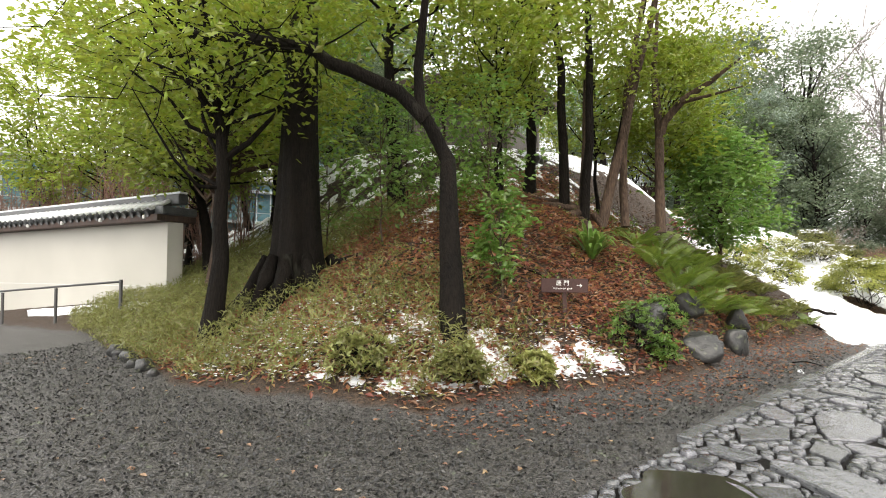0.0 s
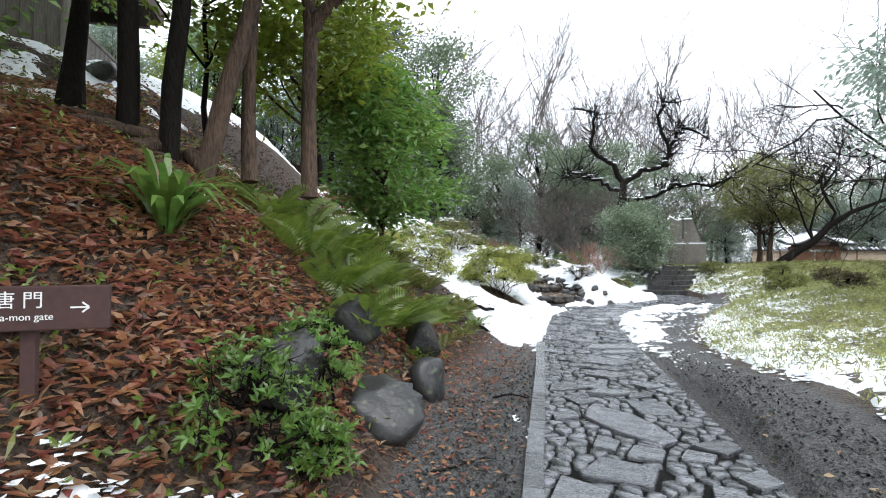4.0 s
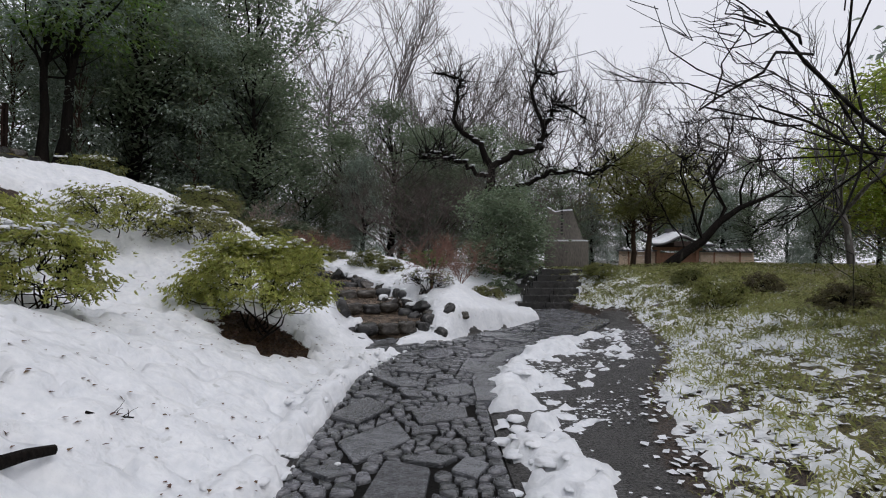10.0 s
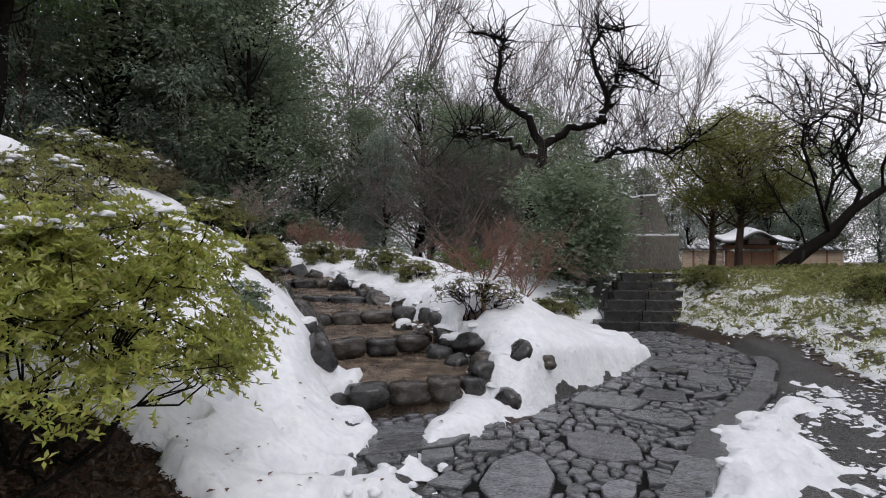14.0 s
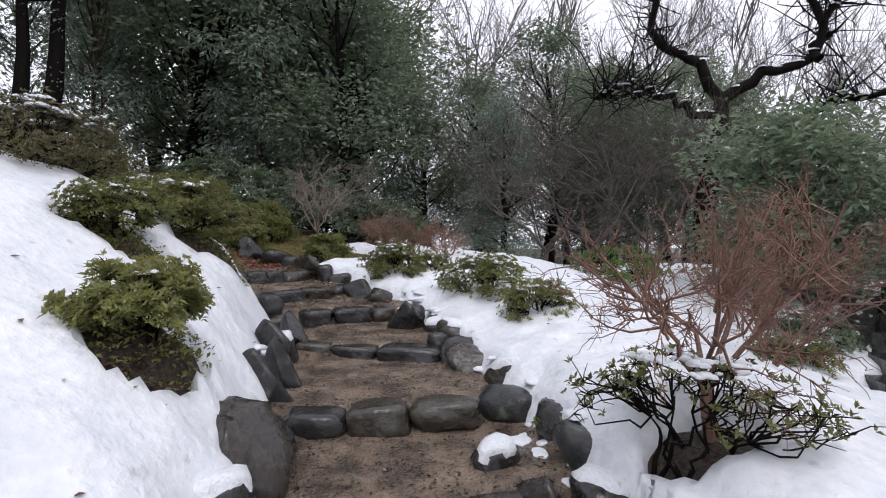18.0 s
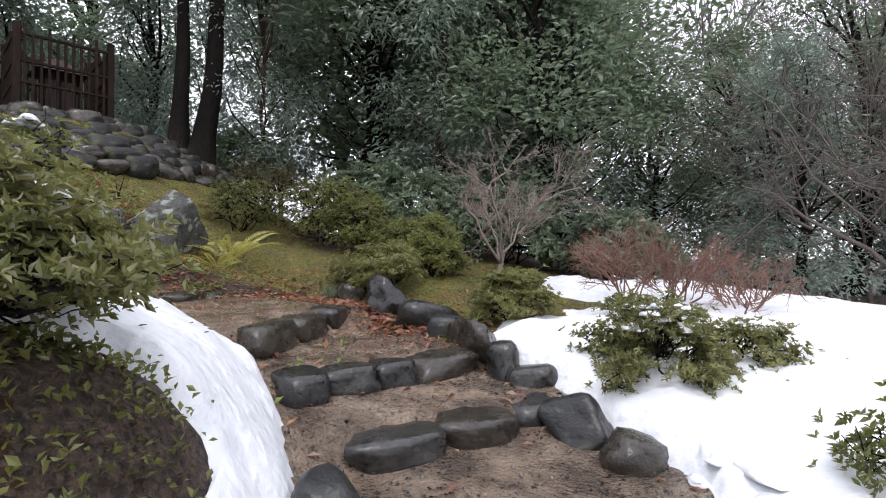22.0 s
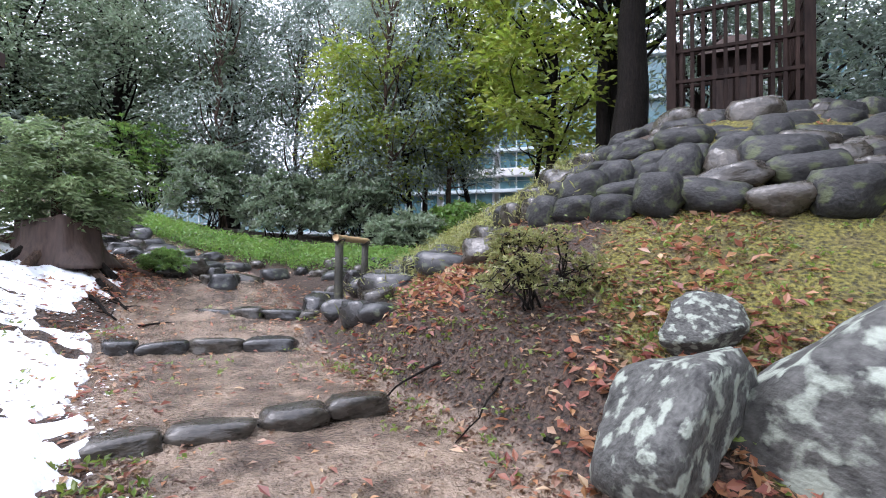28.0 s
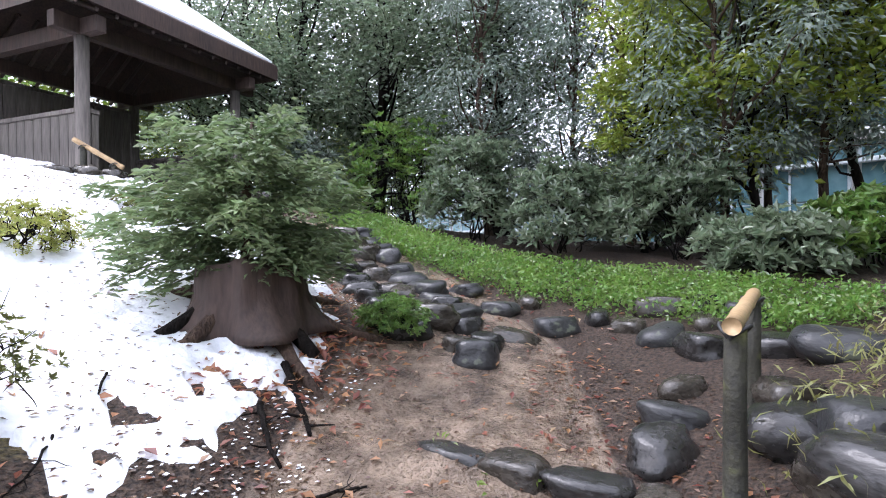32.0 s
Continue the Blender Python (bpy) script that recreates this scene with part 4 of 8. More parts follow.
def snow_lumps(spots, sizes, seed, tall=1.0):
    """Low rounded lumps of snow as one shape."""
    s = Shape()
    g = np.random.default_rng(seed)
    th = np.linspace(0, 2 * math.pi, 10, endpoint=False)
    for (x, y, z), w in zip(spots, sizes):
        rings = []
        for rr, zz in ((1.0, -0.12), (1.05, 0.02), (0.85, 0.2), (0.5, 0.3), (0.12, 0.33)):
            k = 1 + 0.18 * np.sin(th * 2 + g.uniform(0, 6)) + 0.12 * np.sin(th * 3 + g.uniform(0, 6))
            rings.append(np.c_[x + np.cos(th) * w * rr * k, y + np.sin(th) * w * rr * k, np.full(10, z + zz * w * tall)])
        v = np.concatenate(rings)
        f = [(i * 10 + j, i * 10 + (j + 1) % 10, (i + 1) * 10 + (j + 1) % 10, (i + 1) * 10 + j) for i in range(4) for j in range(10)]
        f += [(40, 41, 42, 49), (42, 43, 48, 49), (43, 44, 47, 48), (44, 45, 46, 47)]
        s.add(v, f)
    return s


def rosettes(tips, out, size, g, k=5, wide=0.42):
    """Whorls of k leaves round the tips of twigs that point outwards."""
    n = len(tips)
    u = np.cross(out, g.normal(size=(n, 3)))
    u /= np.linalg.norm(u, axis=1)[:, None] + 1e-9
    w = np.cross(out, u)
    a = np.arange(k) * (2 * np.pi / k) + g.uniform(0, 6.28, (n, 1))
    aim = out[:, None] * g.uniform(0.25, 1.0, (n, k, 1)) + u[:, None] * np.cos(a)[..., None] + w[:, None] * np.sin(a)[..., None]
    aim = (aim / np.linalg.norm(aim, axis=2)[..., None]).reshape(-1, 3)
    q = np.repeat(tips, k, 0) + aim * size * 0.48
    return leaves(q, size, wide, int(g.integers(1e6)), 0.0, aim * 1.6, 0.0, tumble=0.5)


def shrub(place, w, h, seed, leaf, label, count=1400, size=0.05, snow=0, stem_mat=None, name="azalea_bush", group="", stems=11, bare=0.3, wide=0.42, category="bush", open_=0.0):
    """A garden bush: forked stems, uneven pads of leaf whorls on a dome, and lumps of snow on top."""
    g = np.random.default_rng(seed)
    top = thing(name, place, label, category, group)
    n = int(min(34 + 34 * w, 110))
    u = g.random(n)
    a = g.uniform(0, 2 * math.pi, n)
    el = np.arcsin(np.clip(u * 1.0 - 0.06, -0.06, 0.99))
    lobes = 1 + 0.16 * np.sin(a * 3 + g.uniform(0, 6)) + 0.1 * np.sin(a * 5 + g.uniform(0, 6))
    rad = g.uniform(0.66, 1.05, n) * lobes
    c = np.c_[np.cos(a) * np.cos(el) * w / 2 * rad, np.sin(a) * np.cos(el) * w / 2 * rad, h * (bare + (1 - bare) * (0.1 + 0.88 * np.sin(np.maximum(el, -0.06))) * (0.72 + 0.28 * rad))]
    s = Shape()
    root = g.normal(size=(stems, 3)) * (w * 0.07, w * 0.07, 0) + (0, 0, -0.06)
    mid = c[g.integers(0, n, stems)] * (0.5, 0.5, 0.55)
    s.add(*twigs(root, mid, np.full(stems, 0.009 + 0.006 * w), np.full(stems, 0.006), 0.22, seed, 6))
    near = np.argmin(((c[:, None] - mid[None]) ** 2).sum(-1), 1)
    s.add(*twigs(mid[near], c, np.full(n, 0.008), np.full(n, 0.003), 0.3, seed + 1, 5))
    st = np.repeat(c, 5, 0)
    s.add(*twigs(st - (0, 0, 0.04 * h), st + g.normal(size=st.shape) * (w * 0.06, w * 0.06, h * 0.06), np.full(len(st), 0.004), np.full(len(st), 0.0015), 0.2, seed + 2, 3))
    part("stem_frame", s, stem_mat or BARK_DARK, top)
    per = max(int(count * 2.2 / 5) // n, 3)
    pad = min(w, 1.4) * 0.075
    tips = np.repeat(c, per, 0) + g.normal(size=(n * per, 3)) * (pad, pad, max(h * 0.05, 0.02))
    out = tips - np.array([0, 0, h * 0.1])
    out /= np.linalg.norm(out, axis=1)[:, None] + 1e-6
    out = out + (0, 0, 0.45)
    out /= np.linalg.norm(out, axis=1)[:, None]
    if open_:
        keep = g.random(len(tips)) > open_
        tips, out = tips[keep], out[keep]
    part("foliage", Shape().add(*rosettes(tips, out, size * 1.3, g, 5, wide)), leaf, top, flat=True)
    if snow:
        k = np.argsort(-c[:, 2])[:min(snow * 3, n - 4)]
        spots = np.repeat(c[k], 8, 0) + g.normal(size=(8 * len(k), 3)) * (w * 0.035, w * 0.035, h * 0.012) + (0, 0, 0.03 * h)
        tagged(part("snow_cap", snow_lumps(spots, g.uniform(0.012, 0.036, len(spots)) * max(min(w, 1.3), 0.7), seed, 1.7), SNOW, top, "patches of melting snow"), kind="stuff")
    return top


def frond(s, base, aim, length, g, leaf=0.09, pairs=22, sag=0.55):
    """One feathery fern frond: pairs of leaflets along an arching rib."""
    aim = np.asarray(aim, float) / np.linalg.norm(aim)
    t = np.linspace(0.12, 1, pairs)
    rib = np.asarray(base) + np.outer(t * length, aim) + np.outer(-sag * length * t * t, (0, 0, 1)) + np.outer(0.35 * length * t, (0, 0, 1))
    side = np.cross(aim, (0, 0, 1))
    side /= np.linalg.norm(side)
    roll = g.normal() * 0.55
    side = side * math.cos(roll) + np.cross(side, aim) * math.sin(roll)
    size = leaf * np.sin(np.clip(t * 2.6 + 0.35, 0, 3.05))[:, None] * length / 0.5
    for k in (-1, 1):
        d = side * k + aim * 0.35
        mid = rib + d * size * 0.5
        v = np.stack([rib, mid + aim * size * 0.12, rib + d * size, mid - aim * size * 0.12], 1).reshape(-1, 3)
        s.add(v, np.arange(len(v)).reshape(-1, 4))


def fern(place, reach, seed, leaf, label, count=11, group="ferns on the bank", leaf_len=0.1):
    g = np.random.default_rng(seed)
    top = thing("fern", place, label, "fern", group)
    for k in range(count):
        a = 2 * math.pi * k / count + g.uniform(-0.25, 0.25)
        s = Shape()
        frond(s, (0, 0, 0.02), (math.cos(a), math.sin(a), g.uniform(0.35, 1.1)), reach * g.uniform(0.7, 1.1), g, leaf_len)
        part("frond", s, leaf, top, flat=True)
    return top


def blade_tuft(place, h, seed, leaf, label, count=70, wide=0.035, group="", name="grass_tuft", category="grass"):
    """Arching strap leaves from one root."""
    g = np.random.default_rng(seed)
    top = thing(name, place, label, category, group)
    s = Shape()
    t = np.linspace(0, 1, 5)
    for k in range(count):
        a, out, up = g.uniform(0, 6.283), g.uniform(0.25, 0.95) * h, h * g.uniform(0.6, 1.1)
        d = np.array([math.cos(a), math.sin(a), 0])
        side = np.array([-d[1], d[0], 0])
        rib = np.outer(out * t, d) + np.outer(up * (t * 1.6 - 0.9 * t * t * (0.6 + out / h)), (0, 0, 1)) + g.normal(size=3) * (0.02, 0.02, 0)
        w = wide * np.sin(np.clip(t * 2.7 + 0.4, 0, 3.1))[:, None]
        v = np.concatenate([rib - side * w / 2, rib + side * w / 2])
        s.add(v, [(i, i + 1, i + 6, i + 5) for i in range(4)])
    tagged(part("leaf_tuft", s, leaf, top, flat=True), kind="stuff")
    return top


# the wood round the garden: a few kinds of tree, each repeated with its own size and turn
WOOD_A = leafy_tree("evergreen_tree", (-10.1, 29.5, 1.3), 9.5, 2.9, 0.2, 11, BARK_DARK, LEAF_DARK, "tall dark evergreen tree at the edge of the wood", clumps=88, per=84, size=0.125, low=0.16, group="trees of the wood", form="tall")
WOOD_B = leafy_tree("evergreen_tree", (-12.9, 33.0, 1.2), 8.6, 2.6, 0.18, 12, BARK_DARK, LEAF_BLUE, "grey-green evergreen tree with drooping sprays", clumps=74, per=72, size=0.14, low=0.06, group="trees of the wood", form="cone", droop=0.45, wide=0.3)
WOOD_C = leafy_tree("young_tree", (-21.0, 17.0, 2.6), 7.5, 1.9, 0.08, 13, BARK_DARK, LEAF_LIME, "slender young tree with bright yellow-green leaves", clumps=52, per=80, size=0.12, low=0.25, group="young trees by the fence", form="tall")
WOOD_D = leafy_tree("young_tree", (-21.5, 13.0, 2.8), 8.0, 1.9, 0.08, 14, BARK_BROWN, LEAF_BLUE, "slender tree with long drooping grey-green leaves", clumps=56, per=110, size=0.115, low=0.2, group="young trees by the fence", form="tall", droop=0.6, wide=0.24)
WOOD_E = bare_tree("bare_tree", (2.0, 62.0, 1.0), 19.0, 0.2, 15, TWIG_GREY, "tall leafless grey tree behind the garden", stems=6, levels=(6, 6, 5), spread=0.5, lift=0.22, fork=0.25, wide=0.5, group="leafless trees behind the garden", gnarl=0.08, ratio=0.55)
WOOD_F = bare_tree("bare_tree", (-3.0, 30.0, 1.0), 4.5, 0.055, 16, TWIG_BROWN, "low leafless tree with a haze of fine twigs", stems=5, levels=(7, 6, 5), spread=0.6, lift=0.12, fork=0.2, wide=0.75, group="leafless low trees", gnarl=0.2)

g0 = np.random.default_rng(77)


def repeat_tree(proto, rows):
    for x, y, s in rows:
        z = on_ground(x, y, 0.1)[2]
        copy_thing(proto, Matrix.LocRotScale((x, y, z), Euler((0, 0, g0.uniform(0, 6.28))), Vector((s * g0.uniform(0.92, 1.08), s * g0.uniform(0.92, 1.08), s))))


repeat_tree(WOOD_A, [(-20.5, 6.5, 1.0), (-21, 10.8, 1.0), (-18.5, 6.2, 0.85), (-15.5, 29.5, 1.4), (-11, 33, 1.45), (-15, 34, 1.6), (-7.2, 37, 0.6), (-19.5, 33, 1.6), (-23, 25.5, 1.2), 
                     (-3.5, 42, 0.95), (0.5, 46, 0.9), (-8.5, 42, 0.9), (14.5, 70, 0.8), (21, 72, 0.85), (26, 42, 0.9), (29, 71, 0.85), (18, 74, 0.9), (30, 36, 0.9), (8.5, 52, 0.75), (37, 48, 1.0), (45, 50, 1.1), (35, 68, 0.95), (-13.2, 36.0, 1.2), (-7.4, 35.0, 0.72), (-4.9, 36.5, 0.95), (-2.4, 40.0, 0.9), (1.5, 44.5, 1.05), (-1.0, 47.5, 1.1), (5.0, 50.0, 1.05), (9.5, 56.0, 1.0), (13.5, 60.0, 1.0), (29, 58, 1.2), (34, 56, 1.25), (39, 55, 1.2), (27, 75, 1.2), (33, 74, 1.2), (-8.6, 33.5, 0.5), (-9.4, 35.2, 0.55),
                     (-17.5, 4.5, 0.9), (-19.5, 8.0, 0.9), (-16.4, 3.0, 0.95), (-25, 1.5, 1.1), (-17.3, 32.5, 1.5), (22, 57, 0.95), (27, 60, 1.0), (40, 62, 1.1)])
repeat_tree(WOOD_B, [(-6.3, 33.0, 0.58), (-4.2, 37.5, 0.6), (-1.8, 40.5, 0.8), (-10.3, 31.0, 0.8), (-13.8, 31.3, 0.9), (4.0, 45, 0.7), (-5.6, 31.2, 0.6), (27, 38, 0.7), (-3.0, 38.5, 0.8), (0.8, 42.0, 0.75),
                     (-22.0, 10.2, 0.85), (-23.5, 14.0, 0.95), (-18.5, 25.2, 0.8), (-20.5, 23.0, 0.7), (21, 54, 0.8), (25, 56, 0.9), (29, 53, 0.85), (33, 55, 0.9), (38, 51, 0.9), (44, 54, 1.0), (12, 54, 0.8), (16, 56, 0.85)])
repeat_tree(WOOD_C, [(-20.2, 19.5, 1.0), (-19.8, 15.2, 0.62), (-24, 18.5, 1.1), (-22.2, 18.0, 0.95), (-21.9, 15.4, 0.9), (-17.6, -0.4, 1.0), (-19.6, 2.2, 1.15), (-22.5, -2.2, 1.1), (-26.0, -4.0, 1.15), (-15.6, 1.4, 1.1)])
repeat_tree(WOOD_D, [(-12.3, 28.8, 1.15), (-20.0, 16.4, 0.9), (-19.8, 11.8, 0.95), (-22.8, 16.0, 1.05), (-21.4, 17.2, 0.95), (-21.3, 14.2, 0.9), (-18.2, 28.8, 0.95), (-15.3, 26.6, 0.85), (-17.8, 26.3, 0.9)])
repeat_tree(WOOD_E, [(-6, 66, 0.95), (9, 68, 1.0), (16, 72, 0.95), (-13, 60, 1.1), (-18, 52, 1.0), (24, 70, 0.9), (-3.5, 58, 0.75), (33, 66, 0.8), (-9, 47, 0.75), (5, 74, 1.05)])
repeat_tree(WOOD_F, [(-4.6, 32.4, 0.85), (-1.4, 34.5, 1.0), (-2.6, 37, 1.1), (3.5, 38, 1.1), (21, 33, 1.2), (5.8, 40.5, 1.0)])


# ---- stones ----
STONE_KINDS = [boulder(k + 1, 1, 1, 1, 0.34, 3, 0.15, 0.82) for k in range(9)]
SLAB_KINDS = [boulder(k + 21, 1, 1, 1, 0.26, 3, 0.3, 0.5) for k in range(8)]
ROUGH_KINDS = [crag(k + 41) for k in range(6)]
KIND_COPIES = {}


def stone(place, size, mat, kinds, seed, parent=None, turn=None, name="stone", tilt=6.0):
    """One stone, sharing its mesh with those of its kind and colour."""
    g = np.random.default_rng(seed)
    k = int(g.integers(len(kinds)))
    key = (kinds[k].name, mat.name)
    if key not in KIND_COPIES:
        me = kinds[k].copy()
        me.materials.clear()
        me.materials.append(mat)
        KIND_COPIES[key] = me
    ob = new(name, KIND_COPIES[key])
    spin = g.uniform(0, 360) if turn is None else turn + g.uniform(-9, 9)
    m = pose(*place, g.uniform(-tilt, tilt), g.uniform(-tilt, tilt), spin) @ Matrix.Diagonal((*size, 1))
    ob.matrix_basis = m
    if parent is not None:
        ob.parent = parent
        ob.matrix_parent_inverse = parent.matrix_basis.inverted()
    return ob


def snow_hood(me, seed):
    """A thick cap of snow that follows the top of a stone."""
    hood = me.copy()
    hood.materials.clear()
    for v in hood.vertices:
        p = v.co.copy()
        k = min(max((p.z - 0.55 - 0.25 * noise.noise(p * 2.5 + Vector((seed, 0, 0)))) / 0.12, 0), 1)
        v.co = (p.x * (0.9 + 0.13 * k), p.y * (0.9 + 0.13 * k), p.z - 0.06 + 0.15 * k)
    return hood


# the rows of stones that hold the treads
for row, (a, b, top_z, count) in enumerate(STEP_ROWS):
    mid = ((a[0] + b[0]) / 2, (a[1] + b[1]) / 2, top_z - 0.2)
    step = thing("stone_step", mid, "row of wet rounded stones holding an earthen step" if row > 2 else "row of wet dark stones edging a broad earthen step", "step", "steps of the garden stairs")
    turn = math.degrees(math.atan2(b[1] - a[1], b[0] - a[0]))
    length = math.hypot(b[0] - a[0], b[1] - a[1])
    g = np.random.default_rng(300 + row)
    cuts = np.cumsum(np.r_[0, g.uniform(0.55, 1.45, count)])
    cuts /= cuts[-1]
    for k in range(count):
        u, w = (cuts[k] + cuts[k + 1]) / 2, (cuts[k + 1] - cuts[k]) * length
        h = g.uniform(0.24, 0.3) if row < 9 else g.uniform(0.17, 0.21)
        stone((a[0] + (b[0] - a[0]) * u, a[1] + (b[1] - a[1]) * u, top_z - h * 0.72 + g.uniform(-0.02, 0.02)), (w * 1.12, g.uniform(0.3, 0.38) if row < 9 else g.uniform(0.24, 0.3), h * 1.05),
              (ROCK, ROCK_BROWN)[int(g.integers(2))], SLAB_KINDS, 900 + row * 10 + k, step, turn, tilt=4)

# stones beside the stairs: x, y, width, height
SIDE_STONES = [(-4.14, 17.0, 0.42, 0.42), (-4.47, 17.8, 0.36, 0.42), (-4.2, 17.4, 0.34, 0.3), (-5.1, 19.0, 0.34, 0.4), (-4.75, 18.5, 0.34, 0.36), (-3.5, 18.95, 0.32, 0.26), (-3.22, 18.6, 0.28, 0.26), (-2.98, 18.25, 0.34, 0.3), (-2.72, 17.95, 0.34, 0.26),
               (-4.1, 20.55, 0.42, 0.3), (-3.6, 20.0, 0.42, 0.3), (-5.0, 21.75, 0.4, 0.34), (-2.1, 17.6, 0.4, 0.34), (-2.45, 17.5, 0.38, 0.3), (-1.75, 17.75, 0.3, 0.2), (-5.25, 19.4, 0.3, 0.5), (-5.6, 20.0, 0.3, 0.42), (-4.38, 20.75, 0.24, 0.36), (-3.95, 20.4, 0.5, 0.3),
               (-3.54, 19.65, 0.45, 0.34), (-4.7, 21.55, 0.3, 0.24), (-5.7, 20.3, 0.32, 0.44), (-6.05, 20.5, 0.34, 0.3), (-6.4, 20.9, 0.36, 0.34), (-4.95, 21.35, 0.4, 0.42), (-4.6, 21.3, 0.36, 0.26), (-5.66, 22.2, 0.36, 0.3), (-5.95, 22.35, 0.42, 0.3), (-6.45, 22.7, 0.36, 0.26), (-6.72, 22.75, 0.34, 0.42),
               (-7.05, 22.85, 0.38, 0.36), (-7.45, 23.0, 0.36, 0.36), (-7.9, 23.25, 0.62, 0.4), (-8.45, 23.35, 0.46, 0.5), (-9.05, 23.4, 0.46, 0.34), (-3.65, 16.2, 0.34, 0.3), (-3.85, 16.6, 0.3, 0.3)]
g = np.random.default_rng(811)
for s_ in np.arange(0.35, 4.9, 0.3):
    line = np.array(STAIR_LINE)
    run = np.r_[0, np.cumsum(np.linalg.norm(np.diff(line, axis=0), axis=1))]
    c_ = np.array([np.interp(s_, run, line[:, 0]), np.interp(s_, run, line[:, 1])])
    d_ = np.array([np.interp(s_ + 0.1, run, line[:, 0]), np.interp(s_ + 0.1, run, line[:, 1])]) - c_
    n_ = np.array([-d_[1], d_[0]]) / np.linalg.norm(d_)
    for side in (0.9, -0.9):
        q_ = c_ + n_ * (side + g.uniform(-0.06, 0.06))
        if min(math.hypot(q_[0] - r[0], q_[1] - r[1]) for r in SIDE_STONES) > 0.27:
            SIDE_STONES.append((round(float(q_[0]), 2), round(float(q_[1]), 2), g.uniform(0.34, 0.46), g.uniform(0.42, 0.58) if side > 0 else g.uniform(0.24, 0.32)))
for k, (x, y, w, h) in enumerate(SIDE_STONES):
    ob = stone(on_ground(x, y, 0.07), (w * 0.95, w * 0.8, h * 0.95), (ROCK, ROCK, ROCK_BROWN, ROCK_GREY)[k % 4], STONE_KINDS if k % 3 else ROUGH_KINDS, 1200 + k, name="edging_stone", tilt=14)
    if y < 21.7 and k % 5 < 2 and k % 3:
        cap = part("snow_cap", snow_hood(ob.data, k), SNOW)
        cap.matrix_basis = ob.matrix_basis.copy()
        tagged(cap, "cap of melting snow on a wet stone", "snow", kind="stuff")
    tagged(ob, "wet dark stone edging the stairs in the snow" if y < 22 else "wet grey stone edging the stairs beside moss", "stone", "stones along the stairs")

UPPER_STONES = [(-14.34, 18.12, 0.4, 0.26), (-14.78, 17.98, 0.38, 0.22), (-15.26, 17.83, 0.32, 0.2), (-16.0, 17.65, 0.42, 0.28), (-16.25, 17.2, 0.46, 0.2), (-16.4, 16.8, 0.33, 0.2), (-16.5, 16.4, 0.3, 0.2), (-16.0, 16.24, 0.45, 0.26),
                (-15.47, 16.1, 0.46, 0.18), (-15.04, 16.18, 0.3, 0.22), (-14.7, 16.4, 0.36, 0.28), (-14.8, 16.05, 0.26, 0.2), (-15.26, 15.74, 0.3, 0.22), (-16.0, 15.46, 0.41, 0.2), (-16.45, 15.5, 0.33, 0.2), (-15.5, 15.15, 0.31, 0.2), (-16.15, 14.8, 0.4, 0.2),
                (-16.9, 16.9, 0.5, 0.28), (-17.0, 17.3, 0.35, 0.25), (-16.9, 17.7, 0.4, 0.28), (-16.6, 17.45, 0.3, 0.2), (-16.1, 18.2, 0.4, 0.24), (-15.99, 18.58, 0.55, 0.3), (-15.18, 18.5, 0.4, 0.22), (-14.5, 18.75, 0.45, 0.28), (-14.44, 19.0, 0.4, 0.28), (-14.15, 18.9, 0.32, 0.2),
                (-13.25, 19.26, 0.36, 0.3), (-13.1, 19.57, 0.34, 0.18), (-13.5, 19.35, 0.42, 0.24), (-14.02, 19.2, 0.6, 0.26), (-13.75, 19.9, 0.55, 0.3), (-13.6, 20.35, 0.5, 0.3), (-14.5, 19.35, 0.5, 0.28), (-14.2, 19.75, 0.4, 0.28), (-14.0, 20.3, 0.5, 0.28), (-13.6, 18.85, 0.34, 0.24)]
for row in range(9):
    u = 0.3 + row / 11
    cx, cy = -14.5 - 1.5 * u, 16.9 - 4.6 * u
    for j in range(3):
        UPPER_STONES.append((cx + (j - 1) * 0.42 + g.uniform(-0.06, 0.06), cy + (j - 1) * 0.1 + g.uniform(-0.06, 0.06), g.uniform(0.36, 0.5), g.uniform(0.2, 0.28)))
for k, (x, y, w, h) in enumerate((x, y, w * (0.85 if h > 0.34 else 1), min(h, 0.28)) for x, y, w, h in UPPER_STONES):
    ob = stone(on_ground(x, y, 0.06), (w * 1.12, w * 0.85, h * 1.15), (ROCK, ROCK_GREY, ROCK_BROWN)[k % 3], SLAB_KINDS if k % 2 else STONE_KINDS, 1400 + k, name="edging_stone", tilt=9)
    tagged(ob, "wet rounded stone set beside the upper path", "stone", "stones of the upper path")

